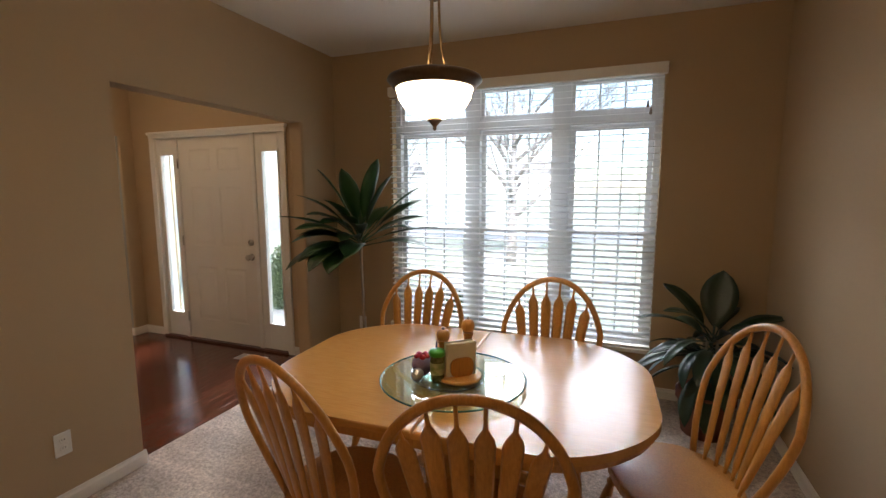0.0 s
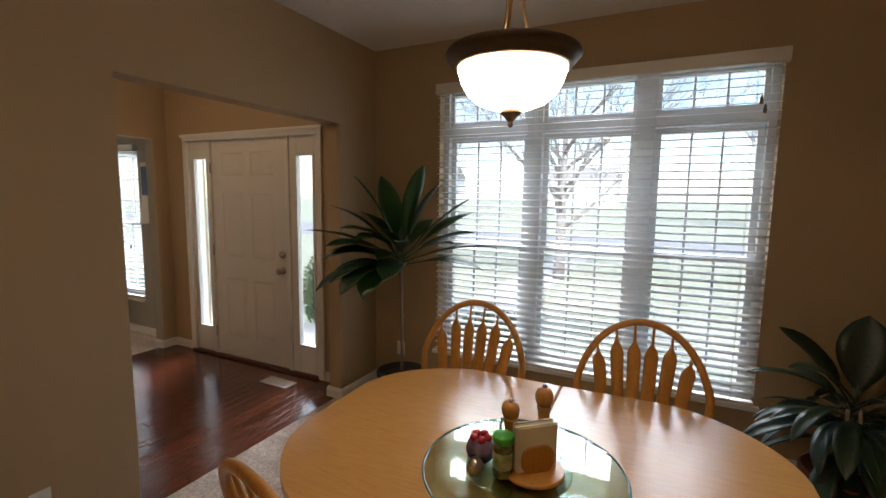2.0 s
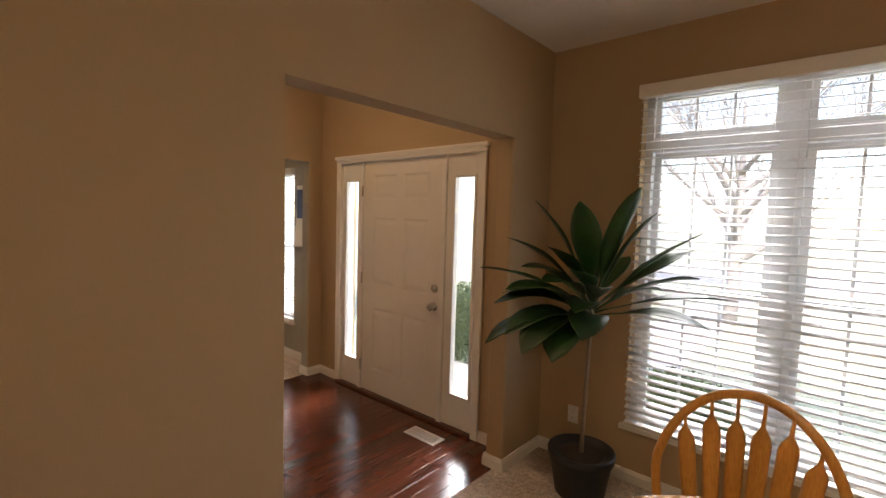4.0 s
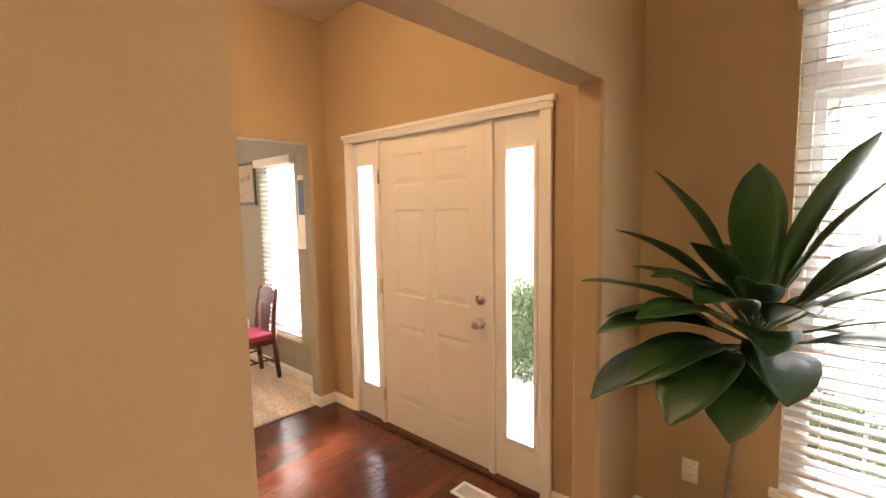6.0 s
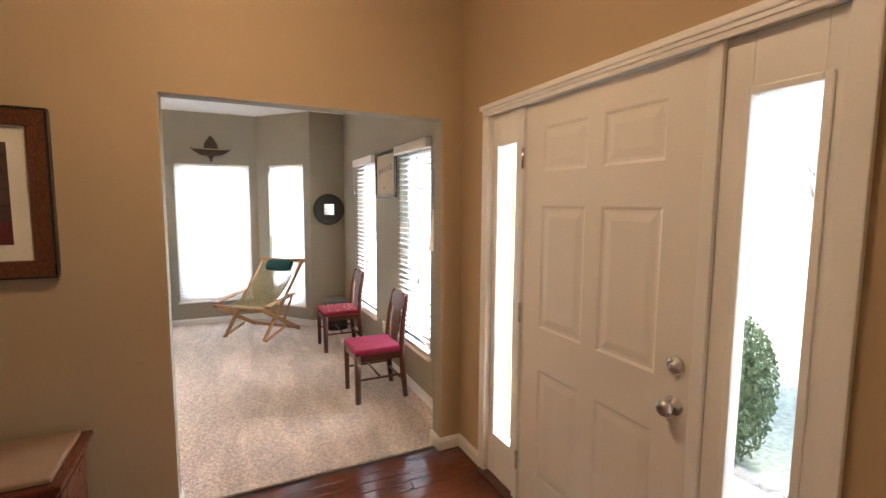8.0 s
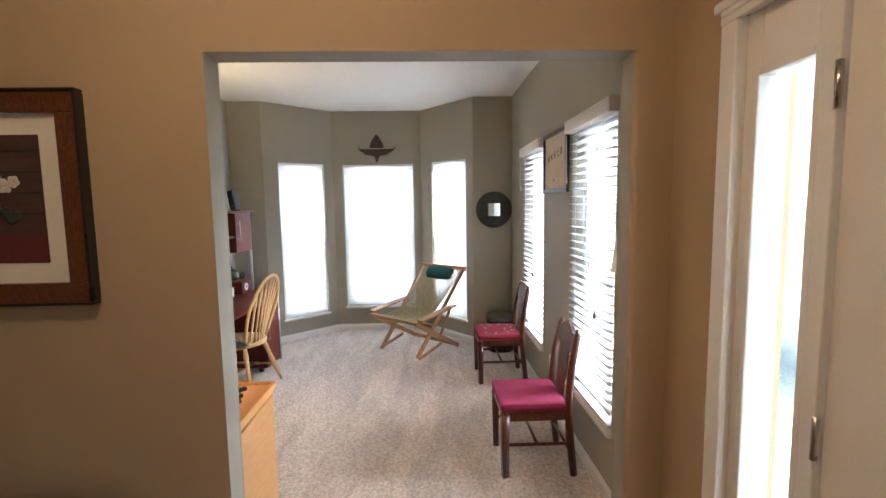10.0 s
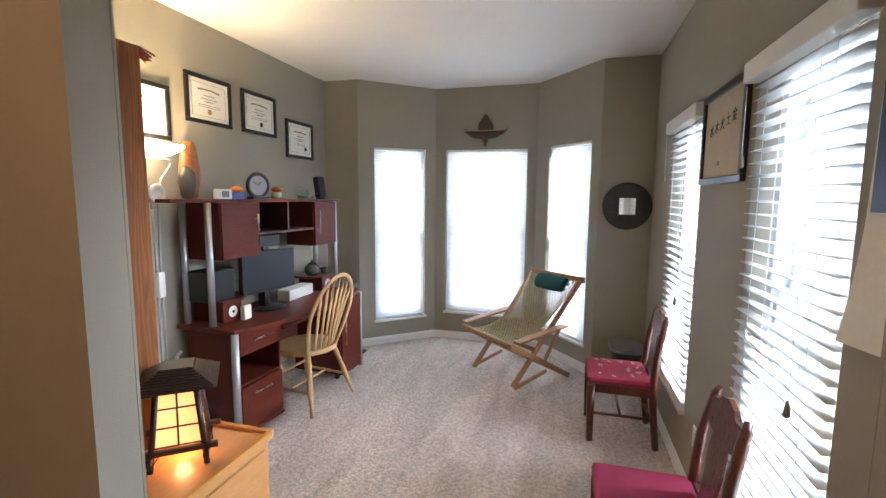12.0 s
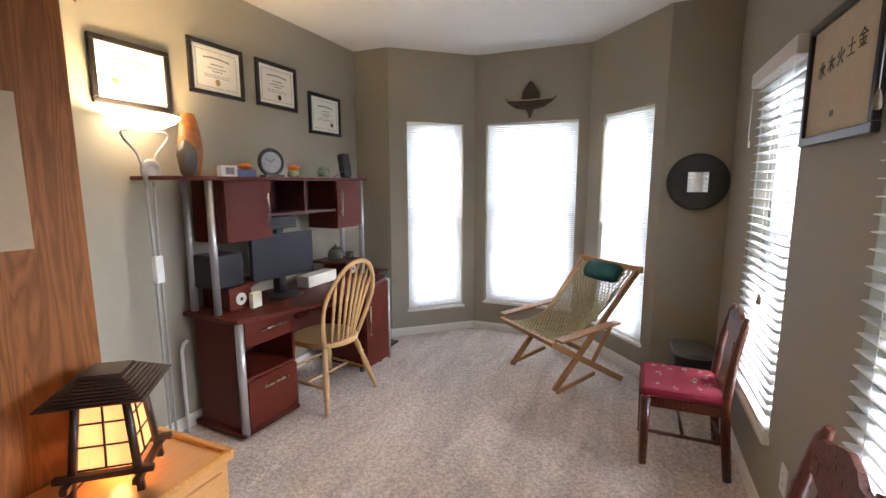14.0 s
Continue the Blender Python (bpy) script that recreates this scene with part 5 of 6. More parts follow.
carcass("left_pedestal", DX1 - 0.44, DX1 - 0.02, 1.72, 2.11, 0.045, 0.7205, shelves=(0.345, 0.55))
for x in (DX1 - 0.40, DX1 - 0.06):
    bm = B()
    lathe(bm, [(0.022, 0.0), (0.024, 0.01), (0.018, 0.0445)], 12, (x, 2.07, 0))
    part("foot", bm, M["black"], desk)
d = part("drawer_front", block((DX1 - 0.435, 2.111, 0.565), (DX1 - 0.05, 2.128, 0.712), 0.003), M["cherry"], desk)
handle(d, (DX1 - 0.34, 2.128, 0.645), (DX1 - 0.14, 2.128, 0.645), (0, 0.022, 0))
d = part("file_drawer_front", block((DX1 - 0.435, 2.111, 0.052), (DX1 - 0.05, 2.128, 0.343), 0.003), M["cherry"], desk)
handle(d, (DX1 - 0.34, 2.128, 0.285), (DX1 - 0.14, 2.128, 0.285), (0, 0.022, 0))
part("plinth", block((DX1 - 0.44, 1.70, 0.020), (DX1 + 0.012, 2.135, 0.0445), 0.004), M["cherry"], desk)
bm = B()
tube(bm, [(DX1 - 0.02, 2.115, 0.03), (DX1 - 0.02, 2.115, 0.7195)], 0.024, 16)
part("silver_column", bm, M["silver"], desk, "silver half-round corner column")
carcass("right_pedestal", DX0 + 0.02, DX0 + 0.34, 1.72, 2.19, 0.045, 0.7205, shelves=(0.4,))
d = part("cabinet_door", block((DX0 + 0.025, 2.191, 0.05), (DX0 + 0.335, 2.208, 0.715), 0.003), M["cherry"], desk)
handle(d, (DX0 + 0.305, 2.208, 0.32), (DX0 + 0.305, 2.208, 0.56), (0, 0.022, 0))
for x in (DX0 + 0.06, DX0 + 0.30):
    bm = B()
    lathe(bm, [(0.022, 0.0), (0.024, 0.01), (0.018, 0.0445)], 12, (x, 2.13, 0))
    part("foot", bm, M["black"], desk)
bm = B()
tube(bm, [(DX0 + 0.012, 2.19, 0.03), (DX0 + 0.012, 2.19, 0.7195)], 0.022, 16)
part("silver_column", bm, M["silver"], desk, "silver half-round corner column")
# shade under the desktop comes from the darker cherry
part("modesty_panel", block((DX0 + 0.34, 1.74, 0.30), (DX1 - 0.44, 1.756, 0.7205), 0.002), M["cherry_shaded"], desk)
part("keyboard_tray", block((DX0 + 0.36, 1.82, 0.63), (DX1 - 0.46, 2.14, 0.648), 0.003), M["cherry"], desk)
# hutch
HZ0, HZ1, HF = 1.165, 1.535, 2.00
for x in (DX1 - 0.02, DX0 + 0.02):
    for y in (1.735, 1.945):
        bm = B()
        tube(bm, [(x, y, 0.7485), (x, y, HZ1 - 0.001)], 0.0215, 14)
        part("silver_post", bm, M["silver"], desk, "round silver hutch post")
part("hutch_top", block((DX0 - 0.05, 1.69, HZ1), (DX1 + 0.255, 1.97, HZ1 + 0.022), 0.004), M["cherry"], desk)
CL, CR = DX1 - 0.08, DX0 + 0.07
carcass("left_cupboard", CL - 0.34, CL, 1.70, 1.975, HZ0, HZ1 - 0.001)
d = part("cupboard_door", block((CL - 0.338, 1.9755, HZ0 + 0.004), (CL - 0.002, 1.993, HZ1 - 0.005), 0.003), M["cherry"], desk)
handle(d, (CL - 0.30, 1.993, HZ0 + 0.08), (CL - 0.30, 1.993, HZ1 - 0.08), (0, 0.022, 0))
carcass("right_cupboard", CR, CR + 0.31, 1.70, 1.975, HZ0, HZ1 - 0.001)
d = part("cupboard_door", block((CR + 0.002, 1.9755, HZ0 + 0.004), (CR + 0.308, 1.993, HZ1 - 0.005), 0.003), M["cherry"], desk)
handle(d, (CR + 0.27, 1.993, HZ0 + 0.10), (CR + 0.27, 1.993, HZ1 - 0.07), (0, 0.022, 0))
mid0, mid1 = CR + 0.31, CL - 0.34
# shade inside the cubbies comes from the darker cherry
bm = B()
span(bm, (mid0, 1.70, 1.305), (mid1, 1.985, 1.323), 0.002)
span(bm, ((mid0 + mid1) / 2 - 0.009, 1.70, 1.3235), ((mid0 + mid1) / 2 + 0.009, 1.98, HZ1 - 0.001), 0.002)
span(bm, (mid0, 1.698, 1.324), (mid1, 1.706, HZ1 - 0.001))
part("cubby_shelf", bm, M["cherry_shaded"], desk)
for x0, x1, face in ((CL - 0.31, CL - 0.0, CL - 0.03), (CR + 0.0, CR + 0.31, CR + 0.03)):
    bm = B()
    xs = (x0 + x1) / 2
    s = 1 if face > xs else -1
    pts = [(xs + s * 0.155, 1.70), (xs + s * 0.155, 1.975), (xs - s * 0.02, 1.975), (xs - s * 0.10, 1.93), (xs - s * 0.155, 1.84), (xs - s * 0.155, 1.70)]
    plate(bm, pts if s < 0 else pts[::-1], 0.875, 0.893, bevel=0.003)
    part("corner_shelf", bm, M["cherry"], desk)
    part("shelf_support", block((xs + s * 0.06 - 0.08, 1.71, 0.7485), (xs + s * 0.06 + 0.08, 1.955, 0.8745), 0.003), M["cherry"], desk)
    bm = B()
    lathe(bm, [(0.036, 0.0), (0.038, 0.003), (0.036, 0.006)], 28, m=pose(xs + s * 0.06, 1.955, 0.812, -90, 0, 0))
    ring = part("disc_holder", bm, M["outlet"], desk, "round white disc holder")
    bm = B()
    lathe(bm, [(0.010, 0.006), (0.011, 0.0075), (0.009, 0.008)], 16, m=pose(xs + s * 0.06, 1.955, 0.812, -90, 0, 0))
    part("hole", bm, M["slot"], ring)

mon = thing("computer_monitor", on_desk(-7.40, 1.95, 0.755, 0, 0, -6), "wide black flat-screen monitor on the desk", "monitor")
bm = B()
span(bm, (-0.245, -0.03, 0.135), (0.245, 0.012, 0.435), 0.006)
part("case", bm, M["black"], mon)
part("screen", block((-0.228, 0.0122, 0.158), (0.228, 0.0135, 0.42)), M["screen"], mon)
bm = B()
tube(bm, [(0, -0.02, 0.01), (0, -0.035, 0.08), (0, -0.03, 0.2)], [0.03, 0.026, 0.026], 12, 0.6)
part("neck", bm, M["black"], mon)
bm = B()
lathe(bm, [(0.13, 0.0), (0.132, 0.006), (0.11, 0.016), (0.03, 0.022)], 32, scale=(1, 0.72))
part("base", bm, M["black"], mon)
box_ = thing("black_router", on_desk(-7.40, 1.90, 1.085), "low black electronic box behind the monitor", "electronics")
part("case", block((-0.12, -0.06, 0.135), (0.12, 0.06, 0.215), 0.008), M["black"], box_)
part("stand", block((-0.03, -0.03, -0.33), (0.03, 0.03, 0.1345), 0.004), M["black"], box_)
sp2 = thing("desk_speaker", on_desk(-6.98, 1.86, 0.899), "black box speaker on the lower hutch shelf", "speaker")
part("cabinet", block((-0.10, -0.12, 0.0), (0.10, 0.08, 0.20), 0.01), M["black"], sp2)
letter = thing("stationery_box", on_desk(-7.80, 1.88, 0.755, 0, 0, 4), "long white paper box on the desk", "box")
part("box", block((-0.17, -0.06, 0.0), (0.17, 0.05, 0.085), 0.004), M["paper"], letter)
stk = thing("note_block", on_desk(-7.10, 2.0, 0.755, 0, 0, 10), "small white note pad on the desk", "note pad")
part("pad", block((-0.04, -0.01, 0.0), (0.04, 0.02, 0.095), 0.003), M["mat_board"], stk)
tea = thing("teapot", on_desk(-8.02, 1.88, 0.900, 0, 0, 20), "dark green ceramic teapot on the hutch shelf", "teapot")
GREEN = material("dark_green_glaze", (0.055, 0.06, 0.04), 0.25, second=(0.10, 0.095, 0.06), scale=14, coat=0.4)
bm = B()
lathe(bm, [(0.04, 0), (0.06, 0.02), (0.068, 0.05), (0.055, 0.085), (0.035, 0.098)], 24)
part("body", bm, GREEN, tea)
bm = B()
lathe(bm, [(0.036, 0.0985), (0.03, 0.11), (0.008, 0.115), (0.011, 0.128), (0.004, 0.134)], 18)
part("lid", bm, GREEN, tea)
bm = B()
tube(bm, [(-0.06, 0, 0.04), (-0.09, 0, 0.06), (-0.105, 0, 0.095)], [0.014, 0.011, 0.008], 10)
part("spout", bm, GREEN, tea)
bm = B()
tube(bm, [(0.058, 0, 0.075), (0.095, 0, 0.08), (0.10, 0, 0.05), (0.062, 0, 0.03)], 0.006, 8)
part("handle", bm, GREEN, tea)
cup = thing("tea_cup", on_desk(-8.14, 1.92, 0.900), "small dark green ceramic tea cup", "cup")
bm = B()
lathe(bm, [(0.02, 0), (0.024, 0.004), (0.034, 0.04), (0.036, 0.055), (0.033, 0.055), (0.028, 0.02), (0.005, 0.01)], 20)
part("cup", bm, GREEN, cup)

# on top of the hutch
HT = HZ1 + 0.022 + 0.006
vase = thing("twisted_vase", on_desk(-6.87, 1.83, HT), "tall tapered vase of amber and grey stone", "vase")
bm = B()
AMBER = material("amber_stone", (0.34, 0.115, 0.018), 0.4, second=(0.18, 0.055, 0.01), scale=22, amount=0.8)
lathe(bm, [(0.045, 0.0), (0.06, 0.02), (0.085, 0.12), (0.088, 0.18), (0.07, 0.27), (0.045, 0.345), (0.035, 0.35), (0.01, 0.33)], 28, scale=(0.8, 0.55))
part("body", bm, AMBER, vase)
bm = B()
STONE = material("grey_brown_stone", (0.07, 0.058, 0.042), 0.3, second=(0.02, 0.014, 0.012), scale=9, amount=0.6)
lathe(bm, [(0.046, 0.0), (0.062, 0.02), (0.084, 0.11), (0.078, 0.145), (0.055, 0.18), (0.03, 0.20), (0.005, 0.205)], 28, at=(0.036, 0.018, 0), scale=(0.72, 0.52))
part("wrap", bm, STONE, vase, "polished grey stone wrap")
clock = thing("desk_clock", on_desk(-7.41, 1.87, HT, 0, 0, -14), "round black desk clock with a pale dial", "clock")
bm = B()
tor = [(0.082 * math.cos(2 * math.pi * k / 32), 0, 0.098 + 0.082 * math.sin(2 * math.pi * k / 32)) for k in range(33)]
tube(bm, tor, 0.013, 8, 1.0, (0, 1, 0))
part("ring", bm, M["black"], clock)
bm = B()
lathe(bm, [(0.07, -0.012), (0.072, 0.0), (0.07, 0.006)], 32, m=pose(0, 0, 0.098, -90, 0, 0))
part("dial", bm, material("dial_grey", (0.26, 0.26, 0.26), 0.4, second=(0.15, 0.15, 0.15), scale=30), clock)
part("base", block((-0.07, -0.035, 0.0), (0.07, 0.045, 0.016), 0.005), M["black"], clock)
bm = B()
for a, l in ((60, 0.05), (-40, 0.036)):
    span(bm, (-0.002, 0.0065, 0), (0.002, 0.008, l), 0, pose(0, 0, 0.098, 0, a, 0))
part("pointer", bm, M["black"], clock)
for i, (x, y, w, h, col, nm, lab) in enumerate(((-7.02, 1.93, 0.10, 0.065, (0.62, 0.62, 0.60), "photo_card", "small white photo card in a stand"),
                                               (-7.18, 1.86, 0.17, 0.045, (0.07, 0.09, 0.22), "blue_box", "flat blue box on the hutch"))):
    t = thing(nm, on_desk(x, y, HT, 0, 0, -12), lab, "box" if i else "photo")
    part("body", block((-w / 2, -0.025, 0), (w / 2, 0.025, h), 0.004), material(nm, col, 0.6), t)
    if not i:
        part("picture", block((-0.03, 0.0253, 0.012), (0.02, 0.0262, 0.052)), M["ink"], t)
for x, dz, lab in ((-7.20, 0.045, "small orange gourd ornament on the blue box"), (-7.61, 0.0, "small orange topped glass jar")):
    t = thing("gourd_ornament" if dz else "glass_jar", on_desk(x, 1.87, HT + dz), lab, "ornament")
    if not dz:
        bm = B()
        lathe(bm, [(0.03, 0), (0.042, 0.01), (0.042, 0.035), (0.034, 0.05)], 20)
        part("bowl", bm, material("pale_green_glass", (0.35, 0.40, 0.26), 0.2, coat=0.4), t)
    bm = B()
    z0 = 0.0 if dz else 0.051
    lathe(bm, [(0.02, z0), (0.042, z0 + 0.012), (0.04, z0 + 0.03), (0.012, z0 + 0.042)], 20)
    part("gourd", bm, material("orange_glaze", (0.50, 0.16, 0.02), 0.4, second=(0.4, 0.1, 0.02), scale=20), t)
gb = thing("glass_bowl", on_desk(-7.90, 1.89, HT), "small clear glass bowl with sand", "bowl")
bm = B()
lathe(bm, [(0.03, 0), (0.047, 0.018), (0.05, 0.045), (0.036, 0.078), (0.033, 0.078), (0.045, 0.045), (0.042, 0.02), (0.005, 0.01)], 24)
part("bowl", bm, M["clear"], gb)
bm = B()
lathe(bm, [(0.03, 0.011), (0.039, 0.02), (0.02, 0.026)], 20)
part("sand", bm, material("pale_sand", (0.45, 0.36, 0.25), 0.9, bump=0.002), gb)
spk = thing("computer_speaker", on_desk(-8.20, 1.87, HT, 0, 0, -10), "slim black tilted computer speaker", "speaker")
bm = B()
span(bm, (-0.042, -0.035, 0.012), (0.042, 0.03, 0.20), 0.014, pose(0, 0, 0, 10, 0, 0))
part("cabinet", bm, M["black"], spk)
bm = B()
lathe(bm, [(0.045, 0), (0.046, 0.008), (0.03, 0.014)], 20)
part("base", bm, M["black"], spk)
bm = B()
tube(bm, [(0.03, 0.0, 0.06), (0.10, 0.03, 0.035), (0.16, 0.03, 0.006)], 0.0025, 6)
part("cable", bm, M["black"], spk)

# desk chair
dch = windsor("desk_chair", M["pale_oak"], "pale oak bow-back chair pulled up to the desk", "", width=0.50, high=1.02, spindles=7, seat=(0.235, 0.22), arrow=0.016, splay=1.07)
dch.matrix_basis = pose(-7.632, 2.269, 0.004, 0, 0, 172)

shred = thing("paper_shredder", pose(-8.63, 2.05, 0.006), "tall narrow black bin beside the desk", "bin")
part("case", block((-0.12, -0.17, 0.0), (0.06, 0.10, 0.70), 0.012), M["black"], shred)
part("base", block((-0.14, -0.19, 0.0005), (0.10, 0.19, 0.02), 0.006), M["black"], shred)
part("top_tray", block((-0.125, -0.175, 0.7005), (0.065, 0.105, 0.715), 0.004), M["cherry"], shred)

pipe = thing("white_tube", pose(-6.875, 1.80, 0.006), "bent white tube standing beside the cherry desk", "tube")
bm = B()
tube(bm, [(0, 0, 0.0), (0.002, 0, 0.12), (0.0, 0, 0.52), (-0.006, 0.012, 0.565), (-0.02, 0.03, 0.585)], 0.010, 8)
part("tube", bm, M["outlet"], pipe)

# torchiere
lamp = thing("floor_lamp", pose(-6.715, 1.89, 0.006), "lit satin metal torchiere floor lamp with a glass bowl", "floor lamp")
bm = B()
lathe(bm, [(0.13, 0), (0.135, 0.008), (0.125, 0.02), (0.03, 0.03)], 36)
part("base", bm, M["lamp_metal"], lamp)
for x in (-0.017, 0.017):
    bm = B()
    tube(bm, [(x, 0, 0.025), (x * 0.9, 0, 0.7), (x * 0.8, 0, 1.2), (x * 1.2, 0.0, 1.50)], 0.0075, 8)
    part("pole", bm, M["lamp_metal"], lamp)
    bm = B()
    s = 1 if x > 0 else -1
    tube(bm, [(x * 1.2, 0, 1.50), (x * 1.8, 0, 1.60), (s * 0.05, 0, 1.67), (s * 0.11, 0, 1.74), (s * 0.125, 0, 1.765), (s * 0.11, 0, 1.785), (s * 0.05, 0, 1.79)], 0.0075, 8)
    part("curved_arm", bm, M["lamp_metal"], lamp)
bm = B()
lathe(bm, [(0.055, 0.0), (0.06, 0.006), (0.055, 0.014), (0.03, 0.016), (0.026, 0.010), (0.01, 0.012)], 32, m=pose(0, 0.014, 1.585, -90, 0, 0))
part("ring_ornament", bm, M["lamp_metal"], lamp)
part("dimmer_box", block((-0.022, -0.014, 0.98), (0.022, 0.02, 1.13), 0.006), M["outlet"], lamp)
bm = B()
prof = [(0.03, 1.792), (0.09, 1.806), (0.14, 1.832), (0.168, 1.858)]
lathe(bm, prof + [(r - 0.005, z + 0.005) for r, z in prof[::-1]], 40)
shade = part("glass_bowl", bm, glow("glowing_bowl_glass", (1.0, 0.78, 0.48), 5.0), lamp)
bm = B()
lathe(bm, [(0.02, 1.800), (0.075, 1.812), (0.115, 1.830), (0.118, 1.834), (0.06, 1.836)], 32)
part("bulb", bm, M["torch"], shade)

# certificates
def certificate(c, w, h, seal, lines):
    p = picture("framed_certificate", pose(c[0], STU_S, c[1], 0, 0, 0), w, h, M["paper"], 0.028, 0.022, M["black_frame"], "cream certificate in a black frame on the study wall", "framed certificate", "framed certificates")
    iw, ih = w / 2 - 0.055, h / 2 - 0.052
    bm = B()
    for lo, hi in (((-iw, ih - 0.002), (iw, ih)), ((-iw, -ih), (iw, -ih + 0.002)), ((-iw, -ih), (-iw + 0.002, ih)), ((iw - 0.002, -ih), (iw, ih))):
        sheet(bm, lo[0], hi[0], lo[1], hi[1], 0.0102)
    part("border_line", bm, M["ink"], p)
    bm = B()
    for k, (z, half, thick) in enumerate(lines):
        n = max(3, int(half * 2 / 0.02))
        for i in range(n):
            a = -half + 2 * half * i / n
            dz = 0.012 * math.cos(a / half * 1.3) if k == 0 else 0
            sheet(bm, a + 0.002, a + 2 * half / n * 0.82, z + dz, z + dz + thick, 0.0102)
    tagged(part("text_lines", bm, M["ink"], p), kind="stuff")
    bm = B()
    lathe(bm, [(0.018, 0), (0.019, 0.001), (0.010, 0.002)], 20, m=pose(seal[0], 0.0102, seal[1], -90, 0, 0))
    part("seal", bm, M["gold"] if seal[2] else M["black_ink"], p)


rows_ = [(0.055, 0.10, 0.010), (0.028, 0.05, 0.006), (0.006, 0.07, 0.005), (-0.012, 0.04, 0.006), (-0.034, 0.10, 0.003), (-0.046, 0.10, 0.003)]
certificate((-6.77, 2.09), 0.42, 0.335, (0.09, -0.045, True), rows_[:3])
certificate((-7.315, 2.233), 0.415, 0.325, (0.0, -0.075, True), rows_)
certificate((-7.845, 2.236), 0.415, 0.325, (-0.02, -0.08, False), rows_)
certificate((-8.41, 2.10), 0.43, 0.335, (-0.09, -0.075, False), rows_)

# oak bookcase and low cabinet beside the opening
bc = thing("tall_bookcase", pose(0, 0.073, 0.006), "tall red oak bookcase standing against the hall wall", "bookcase")
for y0, y1 in ((2.652, 2.672), (1.78, 1.80)):
    part("side_panel", block((-5.92, y0, 0.0), (STU_E - 0.012, y1, 2.085), 0.002), M["panel_oak"], bc)
bm = B()
for z in (0.06, 0.45, 0.85, 1.25, 1.65, 2.06):
    span(bm, (-5.915, 1.801, z), (STU_E - 0.03, 2.651, z + 0.02), 0.002)
part("shelves", bm, M["panel_oak"], bc)
part("back_panel", block((STU_E - 0.029, 1.801, 0.0), (STU_E - 0.012, 2.651, 2.085)), M["panel_oak"], bc)
note = thing("paper_sheet", pose(-5.655, 2.7445, 1.555), "cream paper sheet taped to the oak bookcase side", "paper")
bm = B()
prev = None
for k in range(9):
    s = k / 8
    y = 0.0015 + 0.006 * (0.5 + 0.5 * math.sin(7 * s + 0.6)) * s
    cur = [bm.verts.new((0.13 - 0.26 * s, y + dy, z)) for z in (0.205, 0.07, -0.07, -0.205) for dy in (0.0, 0.0012)]
    if prev:
        for i in range(3):
            bm.faces.new((prev[2 * i], cur[2 * i], cur[2 * i + 2], prev[2 * i + 2])).smooth = True
            bm.faces.new((prev[2 * i + 1], prev[2 * i + 3], cur[2 * i + 3], cur[2 * i + 1])).smooth = True
    prev = cur
part("sheet", bm, material("cream_paper", (0.42, 0.31, 0.20), 0.85, second=(0.37, 0.27, 0.17), scale=4, fine=0.03), note)
tas = thing("red_tassel", pose(-5.935, 2.69, 2.095), "red tassel hanging over the bookcase top", "tassel")
bm = B()
for k in range(26):
    a, b = rnd.uniform(-0.03, 0.03), rnd.uniform(-0.03, 0.03)
    tube(bm, [(a * 0.3, b * 0.3 + 0.02, 0.004), (-0.012 + a * 0.4, b, 0.004), (-0.05 + a * 0.8, b * 1.2 + 0.01, -0.024 + rnd.uniform(-0.014, 0.014))], 0.0022, 5)
part("threads", bm, material("red_thread", (0.30, 0.01, 0.015), 0.8), tas)

cab = thing("oak_cabinet", pose(0, 0.083, 0.006), "low golden oak cabinet below the lantern", "cabinet")
bm = B()
span(bm, (-6.042, 2.69, 0.0), (STU_E - 0.016, 3.025, 0.655), 0.003)
part("body", bm, M["cabinet_oak"], cab)
part("top", block((-6.057, 2.68, 0.6555), (STU_E - 0.014, 3.04, 0.674), 0.003), M["cabinet_oak"], cab)
bm = B()
span(bm, (-6.059, 2.70, 0.6745), (-6.039, 3.042, 0.688), 0.003)
span(bm, (-6.038, 3.022, 0.6745), (STU_E - 0.014, 3.042, 0.688), 0.003)
part("lip", bm, M["oak"], cab)
part("door", block((-6.015, 3.0255, 0.05), (STU_E - 0.05, 3.037, 0.63), 0.003), M["cabinet_oak"], cab)

lan = thing("paper_lantern", pose(-5.84, 2.912, 0.681, 0, 0, -51), "lit dark wood and rice paper lantern lamp", "table lamp")
for sx in (-1, 1):
    for sy in (-1, 1):
        bm = B()
        tube(bm, [(sx * 0.105, sy * 0.105, 0.0), (sx * 0.072, sy * 0.072, 0.348)], 0.015, 4)
        part("post", bm, M["lantern_wood"], lan)
for sx in (-1, 1):
    part("base_beam", block((sx * 0.105 - 0.012, -0.15, 0.045), (sx * 0.105 + 0.012, 0.15, 0.067), 0.003), M["lantern_wood"], lan)
    part("base_beam", block((-0.15, sx * 0.105 - 0.012, 0.0675), (0.15, sx * 0.105 + 0.012, 0.0895), 0.003), M["lantern_wood"], lan)
bm = B()
a0, a1 = 0.086, 0.066
lo = [bm.verts.new((x * a0, y * a0, 0.09)) for x, y in ((-1, -1), (1, -1), (1, 1), (-1, 1))]
hi = [bm.verts.new((x * a1, y * a1, 0.335)) for x, y in ((-1, -1), (1, -1), (1, 1), (-1, 1))]
for k in range(4):
    bm.faces.new((lo[k], lo[(k + 1) % 4], hi[(k + 1) % 4], hi[k]))
bm.faces.new(lo[::-1])
bm.faces.new(hi)
part("paper_shade", bm, M["lantern_paper"], lan)
